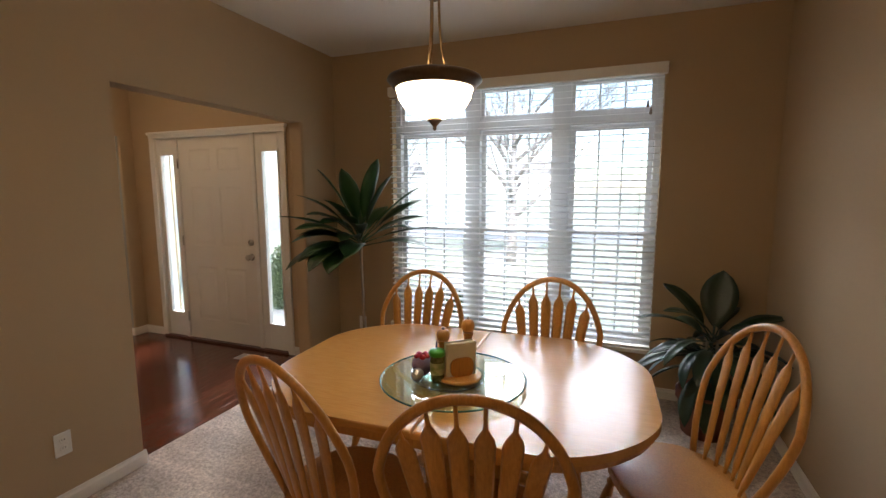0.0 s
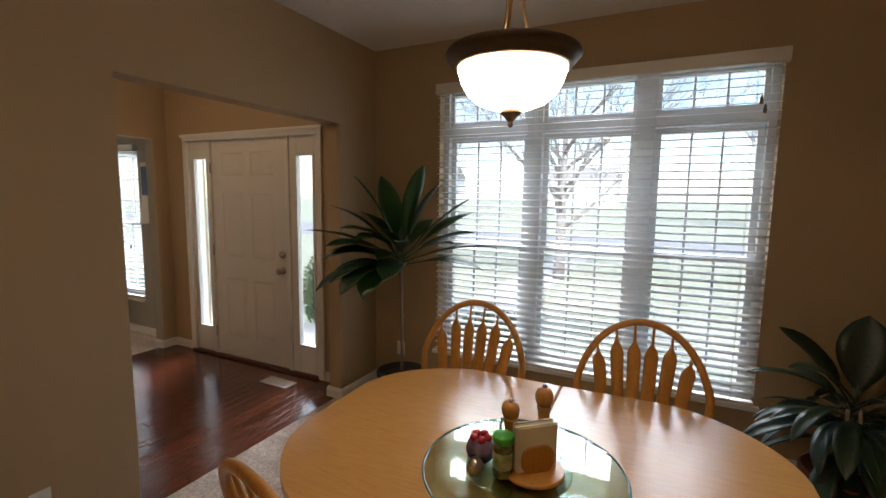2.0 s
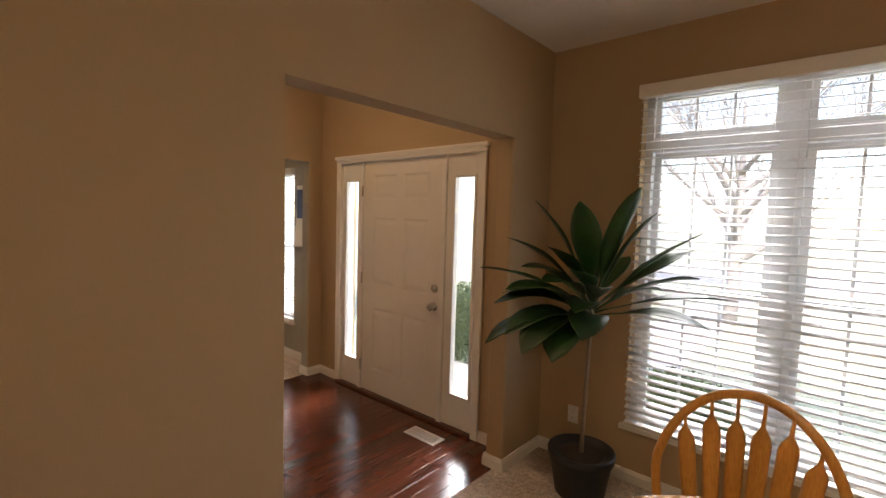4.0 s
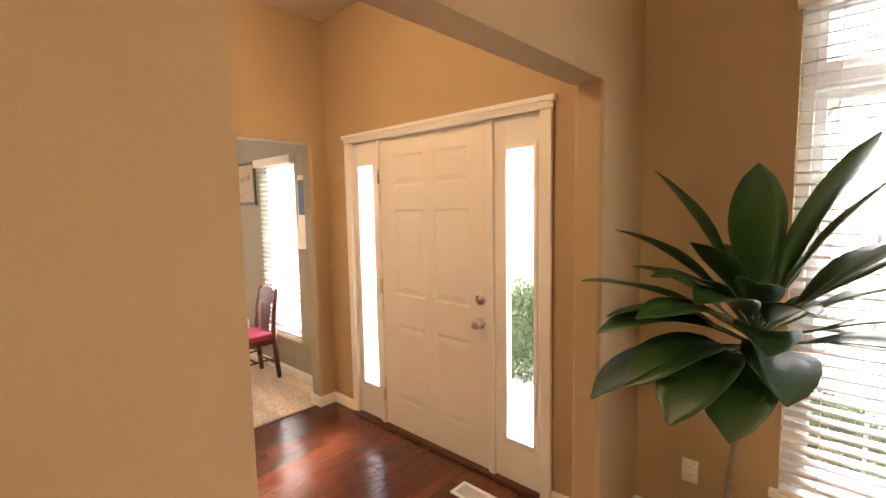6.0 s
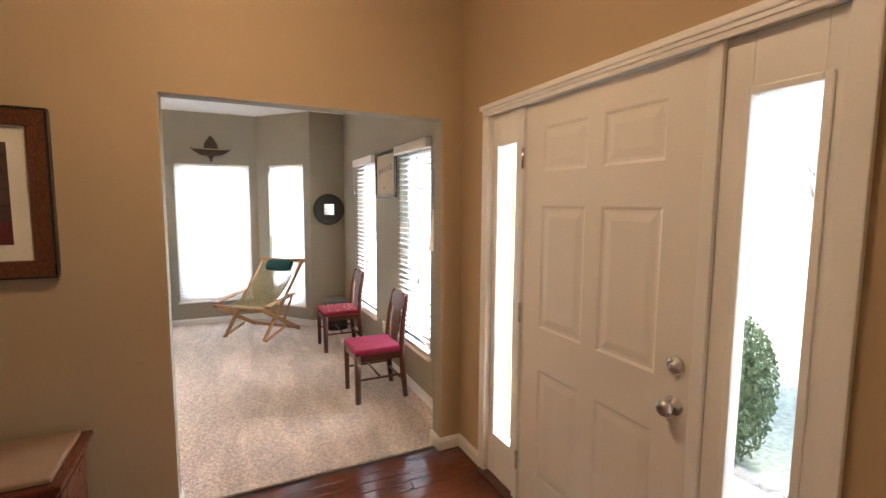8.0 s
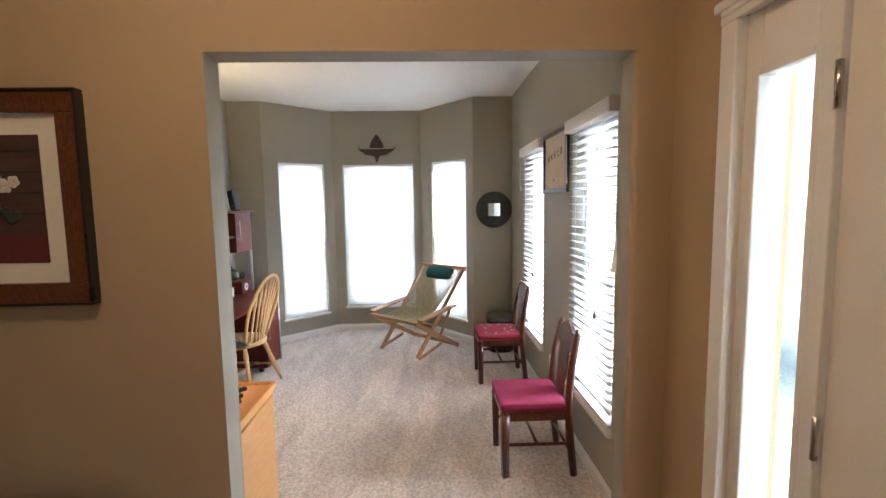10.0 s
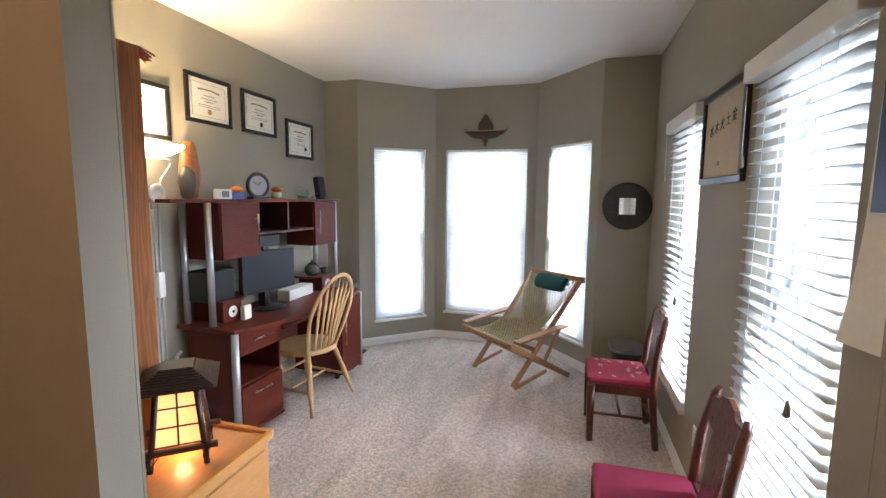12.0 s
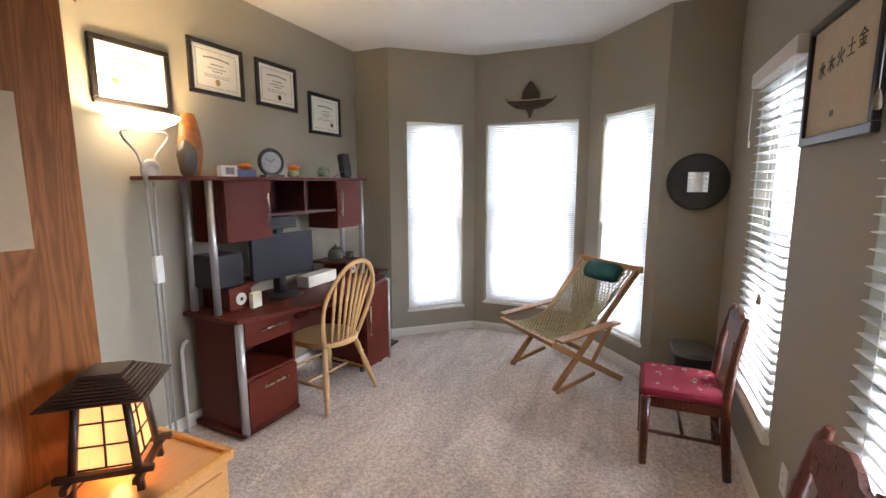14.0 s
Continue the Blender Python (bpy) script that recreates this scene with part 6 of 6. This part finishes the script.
for k in range(4):
    rot = pose(0, 0, 0, 0, 0, 90 * k)
    bm = B()
    for s in (0.0, 1 / 3, 2 / 3, 1.0):
        z = 0.093 + 0.24 * s
        w = a0 + (a1 - a0) * s
        tube(bm, [rot @ Vector((-w, w + 0.003, z)), rot @ Vector((w, w + 0.003, z))], 0.0042, 4)
    tube(bm, [rot @ Vector((0, a0 + 0.003, 0.09)), rot @ Vector((0, a1 + 0.003, 0.335))], 0.0042, 4)
    part("lattice", bm, M["lantern_wood"], lan)
steps = 9
for k in range(steps):
    s = k / (steps - 1)
    w = 0.158 - 0.09 * s
    z = 0.346 + 0.062 * s
    part("roof_slat", block((-w, -w, z), (w, w, z + 0.0062), 0.0015), M["lantern_wood"], lan)
part("roof_cap", block((-0.064, -0.064, 0.4145), (0.064, 0.064, 0.419), 0.0015), M["lantern_wood"], lan)
bulb = new("lantern_bulb", bpy.data.lights.new("lantern_bulb", "POINT"))
bulb.data.energy, bulb.data.color, bulb.data.shadow_soft_size = 0.28, (1.0, 0.5, 0.18), 0.025
bulb.matrix_world = pose(-5.84, 2.912, 0.735)
lan.scale = (0.79, 0.79, 0.79)
bm = B()
tube(bm, [(0.05, 0.0, 0.06), (0.11, 0.13, 0.02), (0.16, 0.06, 0.006), (0.19, -0.04, 0.006)], 0.003, 6)
part("cord", bm, M["black"], lan)

# ---- study: chairs, bin, wall pieces ----
def red_chair(m, cloth, flowers, label):
    c = thing("side_chair", m, label, "chair", "red cushioned side chairs")
    mat = M["mahogany"]
    for sx in (-1, 1):
        bm = B()
        tube(bm, [(sx * 0.175, 0.185, 0.006), (sx * 0.18, 0.188, 0.39)], [0.024, 0.03], 4)
        part("front_leg", bm, mat, c)
        bm = B()
        tube(bm, [(sx * 0.18, -0.215, 0.006), (sx * 0.178, -0.19, 0.25), (sx * 0.175, -0.18, 0.42), (sx * 0.17, -0.20, 0.65), (sx * 0.158, -0.235, 0.83), (sx * 0.145, -0.243, 0.862)], [0.022, 0.025, 0.025, 0.022, 0.02, 0.012], 6)
        part("back_post", bm, mat, c)
        part("side_rail", block((sx * 0.178 - 0.011, -0.17, 0.345), (sx * 0.178 + 0.011, 0.17, 0.40), 0.003), mat, c)
        bm = B()
        tube(bm, [(sx * 0.178, -0.19, 0.20), (sx * 0.177, 0.18, 0.20)], 0.010, 8)
        part("stretcher", bm, mat, c)
    part("front_rail", block((-0.165, 0.178, 0.345), (0.165, 0.20, 0.40), 0.003), mat, c)
    part("back_rail", block((-0.165, -0.20, 0.345), (0.165, -0.178, 0.40), 0.003), mat, c)
    bm = B()
    tube(bm, [(-0.17, -0.195, 0.15), (0.17, -0.195, 0.15)], 0.010, 8)
    part("stretcher", bm, mat, c)
    bm = B()
    tube(bm, [(-0.168, 0.0, 0.202), (0.168, 0.0, 0.202)], 0.009, 8)
    part("stretcher", bm, mat, c)
    # scalloped crest and pierced splat
    top = [(-0.165, 0.735), (-0.165, 0.80), (-0.13, 0.835), (-0.09, 0.835), (-0.06, 0.86), (0.0, 0.875), (0.06, 0.86), (0.09, 0.835), (0.13, 0.835), (0.165, 0.80), (0.165, 0.735), (0.08, 0.715), (0, 0.705), (-0.08, 0.715)]
    bm = B()
    plate(bm, [(x, z - 0.78) for x, z in top[::-1]], -0.011, 0.011, m=Matrix.Translation((0, -0.226, 0.78)) @ pose(0, 0, 0, 98, 0, 0), bevel=0.003)
    part("crest_rail", bm, mat, c)
    splat = [(-0.075, 0.43), (-0.06, 0.52), (-0.085, 0.62), (-0.07, 0.735), (0.07, 0.735), (0.085, 0.62), (0.06, 0.52), (0.075, 0.43)]
    bm = B()
    plate(bm, [(x, z - 0.58) for x, z in splat], -0.006, 0.006, m=Matrix.Translation((0, -0.197, 0.58)) @ pose(0, 0, 0, 97, 0, 0), bevel=0.002)
    part("splat", bm, mat, c)
    part("lower_back_rail", block((-0.155, -0.196, 0.415), (0.155, -0.176, 0.45), 0.004), mat, c)
    bm = B()
    span(bm, (-0.195, -0.175, 0.4005), (0.195, 0.212, 0.45), 0.02)
    cu = part("cushion", bm, cloth, c, "crimson flowered cushion" if flowers else "plain rose cushion")
    if flowers:
        bm = B()
        for k in range(16):
            x, y = rnd.uniform(-0.165, 0.165), rnd.uniform(-0.145, 0.18)
            for j in range(4):
                lathe(bm, [(0.006, 0.449), (0.007, 0.4506), (0.003, 0.4512)], 7, (x + rnd.uniform(-0.02, 0.02), y + rnd.uniform(-0.012, 0.012), 0))
        tagged(part("embroidery", bm, M["motif"], cu), kind="stuff")
    return c


red_chair(pose(-7.79, 4.555, 0, 0, 0, 180), M["red_cloth"], True, "mahogany side chair with a crimson flowered cushion")
red_chair(pose(-6.414, 4.535, 0, 0, 0, 180), M["pink_cloth"], False, "mahogany side chair with a plain rose cushion")

# folding rope lounge chair
lg = thing("rope_lounge_chair", pose(-8.679, 3.818, 0.006, 0, 0, -132.5), "folding wooden lounge chair with a knotted rope sling", "lounge chair")
WOOD = M["lawn_chair"]


def lath(name, p, q, w, t, up=(0, 0, 1)):
    """A flat lath from p to q: w across, t thick."""
    p, q = Vector(p), Vector(q)
    d = (q - p).normalized()
    s = Vector((1, 0, 0)) if abs(d.x) < 0.9 else Vector((0, 1, 0))
    s = (s - d * s.dot(d)).normalized()
    n = d.cross(s)
    m = Matrix((d, s, n)).transposed().to_4x4()
    m.translation = (p + q) / 2
    bm = B()
    box(bm, (0, 0, 0), ((q - p).length, t, w), 0.004, m)
    return part(name, bm, WOOD, lg)


for s in (-1, 1):
    lath("back_rail", (s * 0.27, 0.33, 0.022), (s * 0.30, -0.405, 0.86), 0.045, 0.022)
    lath("seat_rail", (s * 0.325, -0.27, 0.022), (s * 0.325, 0.40, 0.40), 0.045, 0.022)
    lath("floor_rail", (s * 0.295, 0.33, 0.02), (s * 0.297, -0.02, 0.105), 0.03, 0.018)
    lath("arm", (s * 0.36, 0.38, 0.432), (s * 0.36, -0.16, 0.50), 0.018, 0.075)
    lath("arm_prop", (s * 0.345, -0.12, 0.485), (s * 0.345, 0.05, 0.22), 0.03, 0.018)
lath("rear_bar", (-0.32, -0.22, 0.05), (0.32, -0.22, 0.05), 0.04, 0.022)
lath("cross_bar", (-0.27, 0.09, 0.30), (0.27, 0.09, 0.30), 0.035, 0.022)
lath("front_bar", (-0.345, 0.405, 0.405), (0.345, 0.405, 0.405), 0.03, 0.035)
lath("head_bar", (-0.34, -0.40, 0.865), (0.34, -0.40, 0.865), 0.05, 0.03)
# the sling: crossing cords of a net
def sling(u, v):
    """u across -1..1, v from the front bar to the head bar."""
    y = 0.40 - 0.80 * v
    z = 0.405 + 0.46 * v ** 1.25 - 0.17 * math.sin(math.pi * v) * (1 - 0.25 * u * u)
    return Vector((u * (0.27 - 0.035 * math.sin(math.pi * v)), y, z))


bm = B()
N = 15
for sgn in (-1, 1):
    for k in range(-N, N + 1):
        pts = []
        for j in range(41):
            v = j / 40
            u = (k / N * 2) + sgn * (v - 0.5) * 3.0
            f = (u + 1) % 4
            u = f - 1 if f <= 2 else 3 - f
            pts.append(sling(u, v) + Vector((0, 0, 0.003 * math.sin(j * 2.1 + k))))
        tube(bm, pts[::2], 0.0058, 4)
tagged(part("rope_sling", bm, M["rope"], lg, "knotted olive rope net"), kind="stuff")
bm = B()
for s in (-1, 1):
    tube(bm, [sling(s * 1.02, j / 20) for j in range(21)], 0.007, 6)
part("edge_rope", bm, M["rope"], lg)
bm = B()
for k in range(9):
    u = -0.26 + 0.065 * k
    tube(bm, [(u, 0.385, 0.405), (u, 0.405, 0.425), (u, 0.428, 0.405), (u, 0.405, 0.383), (u, 0.385, 0.405)], 0.006, 5)
part("lashing", bm, M["rope"], lg)
bm = B()
prof = [(0.01, -0.185), (0.05, -0.18), (0.062, -0.15), (0.066, 0), (0.062, 0.15), (0.05, 0.18), (0.01, 0.185)]
lathe(bm, prof, 20, m=Matrix.Translation((0, -0.345, 0.80)) @ pose(0, 0, 0, 30, 0, 0) @ pose(0, 0, 0, 0, 90, 0), scale=(1.25, 0.6))
part("head_pillow", bm, M["teal"], lg, "teal cloth head pillow")

bin_ = thing("trash_can", pose(-8.58, 4.69, 0.006, 0, 0, 4), "black trash can with a silver lid in the corner", "trash can")
bm = B()
plate(bm, rounded(0.155, 0.125, 0.07, 6), 0.0, 0.335, bevel=0.006)
part("bin", bm, M["black"], bin_)
bm = B()
plate(bm, rounded(0.163, 0.133, 0.075, 6), 0.336, 0.372, bevel=0.014)
part("lid", bm, material("dull_silver_plastic", (0.22, 0.22, 0.23), 0.35, second=(0.18, 0.18, 0.19), metal=0.4, fine=0.05), bin_, "silver lid")

mir = thing("round_mirror", pose(-8.76, 4.66, 1.525, 0, 0, -90), "round carved black wall disc with a square mirror", "mirror")
bm = B()
lathe(bm, [(0.19, 0.0), (0.20, 0.004), (0.198, 0.014), (0.17, 0.019), (0.13, 0.016), (0.085, 0.019), (0.08, 0.017)], 56, m=pose(0, 0.001, 0, -90, 0, 0))
CARVED = material("carved_black_wood", (0.022, 0.022, 0.02), 0.5, second=(0.045, 0.042, 0.036), scale=26, bump=0.004, bump_scale=55, fine=0.2)
part("disc", bm, CARVED, mir)
part("mirror_pane", block((-0.065, 0.0195, -0.07), (0.065, 0.0225, 0.07), 0.001), M["mirror"], mir)
bm = B()
for lo, hi in (((-0.075, 0.07), (0.075, 0.078)), ((-0.075, -0.078), (0.075, -0.07)), ((-0.075, -0.07), (-0.065, 0.07)), ((0.065, -0.07), (0.075, 0.07))):
    span(bm, (lo[0], 0.0185, lo[1]), (hi[0], 0.026, hi[1]), 0.002)
part("mirror_frame", bm, CARVED, mir)

# carved wall piece over the bay window
wp = thing("carved_wall_piece", pose(-9.465, 3.31, 2.287, 0, 0, -90), "dark carved wood wall piece with a horned bar", "wall carving")
DARK = material("dark_carved_wood", (0.035, 0.018, 0.011), 0.4, second=(0.07, 0.035, 0.02), scale=24, bump=0.004, bump_scale=50, fine=0.2)
bm = B()
plate(bm, [(-0.085, 0.0), (-0.075, 0.07), (-0.045, 0.10), (-0.022, 0.155), (0, 0.172), (0.022, 0.155), (0.045, 0.10), (0.075, 0.07), (0.085, 0.0)][::-1], 0.0, 0.035, m=pose(0, 0.001, 0, 90, 0, 180), bevel=0.008)
part("crown", bm, DARK, wp)
bm = B()
tube(bm, [(-0.235, 0.03, 0.022), (-0.20, 0.03, -0.005), (-0.12, 0.035, -0.035), (0, 0.04, -0.05), (0.12, 0.035, -0.035), (0.20, 0.03, -0.005), (0.235, 0.03, 0.022)], [0.008, 0.018, 0.04, 0.05, 0.04, 0.018, 0.008], 12, 0.62, (0, 1, 0))
part("boat", bm, DARK, wp)
bm = B()
tube(bm, [(-0.245, 0.052, 0.03), (-0.215, 0.055, 0.004), (-0.12, 0.062, -0.002), (0, 0.066, -0.006), (0.12, 0.062, -0.002), (0.215, 0.055, 0.004), (0.245, 0.052, 0.03)], 0.007, 8)
part("horn_inlay", bm, material("bone_inlay", (0.42, 0.33, 0.22), 0.5, second=(0.2, 0.13, 0.08), scale=30), wp, "pale bone inlay")
bm = B()
lathe(bm, [(0.03, -0.085), (0.034, -0.10), (0.02, -0.125), (0.012, -0.14), (0.018, -0.15), (0.004, -0.165)], 16, (0, 0.025, 0))
part("pendant_knob", bm, DARK, wp)

# calligraphy between the study windows
scr = picture("calligraphy_print", pose(-7.02, STU_N, 1.88, 0, 0, 180), 0.60, 0.44, M["scroll"], 0.032, 0.024, M["black_frame"], "brush calligraphy on tan paper in a black frame")
for k, ch in enumerate("水木火土金"):
    cu = bpy.data.curves.new("brush_character", "FONT")
    cu.body = ch
    cu.size = 0.062
    cu.extrude = 0.0006
    cu.align_x = "CENTER"
    tmp = bpy.data.objects.new("brush_character", cu)
    scene.collection.objects.link(tmp)
    me = bpy.data.meshes.new_from_object(tmp.evaluated_get(bpy.context.evaluated_depsgraph_get()))
    bpy.data.objects.remove(tmp)
    me.materials.clear()
    me.materials.append(M["black_ink"])
    part("brush_character", me, None, scr, m=Matrix.Translation((0.165 - 0.078 * k, 0.0118, 0.015 + 0.008 * k)) @ pose(0, 0, 0, 90, 0, 180))
bm = B()
sheet(bm, 0.02, 0.05, -0.135, -0.115, 0.0112)
part("red_stamp", bm, M["ink"], scr)

# calendar by the window
cal = thing("wall_calendar", pose(-5.78, STU_N, 1.60, 0, 0, 180), "white wall calendar with a blue picture", "calendar")
bm = B()
prev = None
for k in range(15):
    s = k / 14
    z = 0.31 - 0.64 * s
    y = 0.004 + 0.006 * s + 0.04 * max(0, s - 0.55) ** 1.6 * 2
    cur = [bm.verts.new((-0.14, y, z)), bm.verts.new((0.14, y + 0.012 * s ** 2, z - 0.02 * s))]
    if prev:
        bm.faces.new((prev[0], prev[1], cur[1], cur[0])).smooth = True
    prev = cur
pg = part("page", bm, M["paper"], cal)
part("blue_picture", block((-0.115, 0.0165, -0.04), (0.115, 0.0175, 0.265)), material("deep_blue_print", (0.03, 0.06, 0.15), 0.4, second=(0.015, 0.03, 0.09), scale=8), pg)

# ---- outdoors ----
LAWN = material("pale_spring_lawn", (0.33, 0.35, 0.25), 0.95, second=(0.40, 0.39, 0.31), scale=0.8, bump=0.02, bump_scale=30, fine=0.3)
bm = B()
plate(bm, [(-160, 5.0), (160, 5.0), (160, 320), (-160, 320)], -0.45, -0.25)
plate(bm, [(-160, -60), (-9.9, -60), (-9.9, 5.0), (-160, 5.0)], -0.45, -0.25)
structure("ground", bm, LAWN, "pale spring lawn reaching to the distance", "lawn")
CONC = material("pale_concrete", (0.48, 0.46, 0.42), 0.9, second=(0.42, 0.40, 0.37), scale=3, bump=0.002, fine=0.08)
structure("pavement", block((-5.4, 4.97, -0.25), (-3.0, 6.2, -0.04), 0.01), CONC, "pale concrete front stoop", "stoop")
structure("path", block((-3.9, 6.21, -0.25), (-2.9, 17.0, -0.235)), CONC, "pale concrete garden path", "path")
structure("road", block((-160, 18.0, -0.2499), (160, 25.0, -0.24)), material("grey_asphalt", (0.30, 0.30, 0.30), 0.9, bump=0.004, fine=0.2), "grey asphalt street", "road")


def twig_tree(place, h, seed, label, spread=1.0, levels=4):
    r = random.Random(seed)
    t = thing("bare_tree", pose(*place), label, "tree", "bare trees")
    trunk, crown_bm = B(), B()
    fork = Vector((0, 0, h * 0.30))
    tube(trunk, [(0, 0, -0.05), (0.02, 0, h * 0.12), fork, fork + Vector((0.03, 0, h * 0.2)), fork + Vector((0, 0, h * 0.45))], [h * 0.024, h * 0.02, h * 0.018, h * 0.012, h * 0.004], 9)

    def limb(p, d, length, rad, level):
        pts, rr = [p], [rad]
        q = p.copy()
        for k in range(4):
            d = (d + Vector((r.uniform(-0.16, 0.16), r.uniform(-0.16, 0.16), r.uniform(-0.04, 0.12)))).normalized()
            q = q + d * length / 4
            pts.append(q.copy())
            rr.append(rad * (1 - 0.2 * (k + 1)))
        tube(crown_bm, pts, rr, 5 if level < 2 else 3)
        if level < levels:
            for k in range(1, 5):
                for _ in range(2 if level else 1):
                    e = (d + Vector((r.uniform(-1, 1), r.uniform(-1, 1), r.uniform(-0.1, 0.7))) * 0.75).normalized()
                    limb(pts[k], e, length * r.uniform(0.5, 0.75), max(0.0055, rr[k] * 0.5), level + 1)

    for k in range(11):
        a = k * 2.4 + r.uniform(-0.3, 0.3)
        z = h * (0.20 + 0.03 * k)
        el = r.uniform(0.75, 1.25)
        limb(Vector((0, 0, z)), Vector((math.cos(a) * spread, math.sin(a) * spread, el)).normalized(), h * r.uniform(0.42, 0.55), h * 0.0095, 0)
    BARK = M["bark"]
    part("trunk", trunk, BARK, t)
    part("crown", crown_bm, BARK, t)


twig_tree((-2.95, 12.2, -0.25), 5.6, 3, "bare young lawn tree with fine twigs", 1.15, 3)
twig_tree((5.5, 38.0, -0.25), 9.0, 8, "bare street tree across the road", 0.9, 3)
twig_tree((-18.0, 36.0, -0.25), 9.0, 9, "bare street tree across the road", 0.9, 3)


def shrub(place, w, h, seed):
    s = thing("shrub", pose(*place), "rounded green shrub beside the front stoop", "shrub")
    r = random.Random(seed)
    bm = B()
    for k in range(9000):
        a, b = r.uniform(0, 2 * math.pi), math.acos(r.uniform(-0.96, 1))
        rad = r.uniform(0.55, 1.04)
        p = Vector((w * rad * math.sin(b) ** 0.6 * math.cos(a), w * rad * math.sin(b) ** 0.6 * math.sin(a), h * 0.50 + h * 0.50 * rad * math.cos(b)))
        q = Euler((r.uniform(0, 6), r.uniform(0, 6), r.uniform(0, 6))).to_matrix()
        l = r.uniform(0.015, 0.028)
        bm.faces.new([bm.verts.new(p + q @ Vector(v)) for v in ((-l, 0, 0), (0, -l * 0.5, 0.004), (l, 0, 0), (0, l * 0.5, 0.004))])
    tagged(part("foliage", bm, material("clipped_box_leaf", (0.085, 0.125, 0.055), 0.6, second=(0.14, 0.18, 0.09), scale=9), s), kind="stuff")
    bm = B()
    tube(bm, [(0, 0, -0.05), (0, 0, h * 0.6)], [0.03, 0.02], 8)
    part("trunk", bm, M["stem"], s)


shrub((-4.90, 6.72, -0.25), 0.38, 1.06, 4)
shrub((-2.4, 6.3, -0.25), 0.4, 0.62, 5)


STONE_BED = material("pale_garden_stone", (0.46, 0.44, 0.41), 0.85, second=(0.30, 0.28, 0.26), scale=7, bump=0.006, bump_scale=25, fine=0.15)
r = random.Random(21)
for k in range(16):
    # rough edging stones between the stoop and the bed
    st = thing("garden_stone", pose(-5.05 + 0.075 * k, 6.34 + 0.02 * k + r.uniform(-0.05, 0.05), -0.252, 0, 0, r.uniform(0, 360)), "rough pale stone edging the garden bed", "stone", "garden edging stones")
    bm = B()
    bmesh.ops.create_icosphere(bm, subdivisions=2, radius=1.0)
    sx, sy, sz = r.uniform(0.06, 0.11), r.uniform(0.05, 0.08), r.uniform(0.05, 0.09)
    for v in bm.verts:
        q = 1 + r.uniform(-0.12, 0.12)
        v.co = Vector((v.co.x * sx * q, v.co.y * sy * q, max(0.0, sz * 0.6 + v.co.z * sz * q)))
    part("stone", bm, STONE_BED, st)


# the sky's reflection in the far panes is put into their pale colour
PALE_PANE = material("sky_lit_house_glass", (0.34, 0.37, 0.41), 0.15, fine=0.03)


def house(place, turn, w, d, h, wallcol, seed):
    r = random.Random(seed)
    o = thing("far_house", pose(*place, 0, 0, turn), "pale two-storey house across the street", "house", "houses across the street")
    part("wall", block((-w / 2, -d / 2, 0), (w / 2, d / 2, h)), material("house_siding", wallcol, 0.8, stretch=(0.1, 0.1, 6), scale=3, fine=0.1), o)
    bm = B()
    a = [bm.verts.new(v) for v in ((-w / 2 - 0.4, -d / 2 - 0.4, h), (w / 2 + 0.4, -d / 2 - 0.4, h), (w / 2 + 0.4, d / 2 + 0.4, h), (-w / 2 - 0.4, d / 2 + 0.4, h), (-w / 2 - 0.4, 0, h + d * 0.32), (w / 2 + 0.4, 0, h + d * 0.32))]
    for f in ((0, 1, 5, 4), (2, 3, 4, 5), (0, 4, 3), (1, 2, 5), (3, 2, 1, 0)):
        bm.faces.new([a[i] for i in f])
    part("roof", bm, material("grey_shingles", (0.24, 0.23, 0.23), 0.9, scale=4, fine=0.2), o)
    for lvl in range(2):
        for k in range(4):
            x = -w / 2 + w * (k + 0.5) / 4
            wn_ = part("window", block((x - 0.5, -d / 2 - 0.06, 0.9 + lvl * 2.8), (x + 0.5, -d / 2 - 0.001, 2.3 + lvl * 2.8), 0.01), M["vinyl"], o)
            part("pane", block((x - 0.42, -d / 2 - 0.075, 0.98 + lvl * 2.8), (x + 0.42, -d / 2 - 0.061, 2.22 + lvl * 2.8)), PALE_PANE, wn_)
    part("garage_door", block((w / 2 - 5.2, -d / 2 - 0.08, 0.02), (w / 2 - 0.5, -d / 2 - 0.062, 0.55)), M["vinyl"], o)


house((-52, 96, -0.25), 4, 16, 9, 5.6, (0.72, 0.71, 0.69), 1)
house((-18, 104, -0.25), -2, 15, 9, 5.6, (0.68, 0.67, 0.66), 2)
house((28, 100, -0.25), -6, 17, 9, 5.6, (0.74, 0.72, 0.69), 3)

# ---- foyer floor boards ----
bw = 0.083
r = random.Random(11)
meshes = {}
x = CARPET_E - 0.005
while x - bw > CARPET_W + 0.003:
    y = FOY_N + 0.015
    y -= r.uniform(0.0, 0.5)
    ys = [FOY_N + 0.015, y] if FOY_N + 0.015 - y > 0.08 else [FOY_N + 0.015]
    while ys[-1] > BACK + 0.02:
        ys.append(max(BACK + 0.01, ys[-1] - r.choice((0.6, 0.8, 1.0, 1.2))))
    for a, b in zip(ys, ys[1:]):
        ln = round(a - b, 2)
        if ln < 0.03:
            continue
        if ln not in meshes:
            bm = B()
            span(bm, (-bw + 0.0012, -ln + 0.0012, -0.01), (0, 0, 0.0), 0.0014)
            meshes[ln] = to_mesh("floor_board", bm, M["floor_wood"])
        part("floor_board", meshes[ln], None, hall_floor, m=pose(x, a, r.uniform(-0.0004, 0.0004)))
    x -= bw
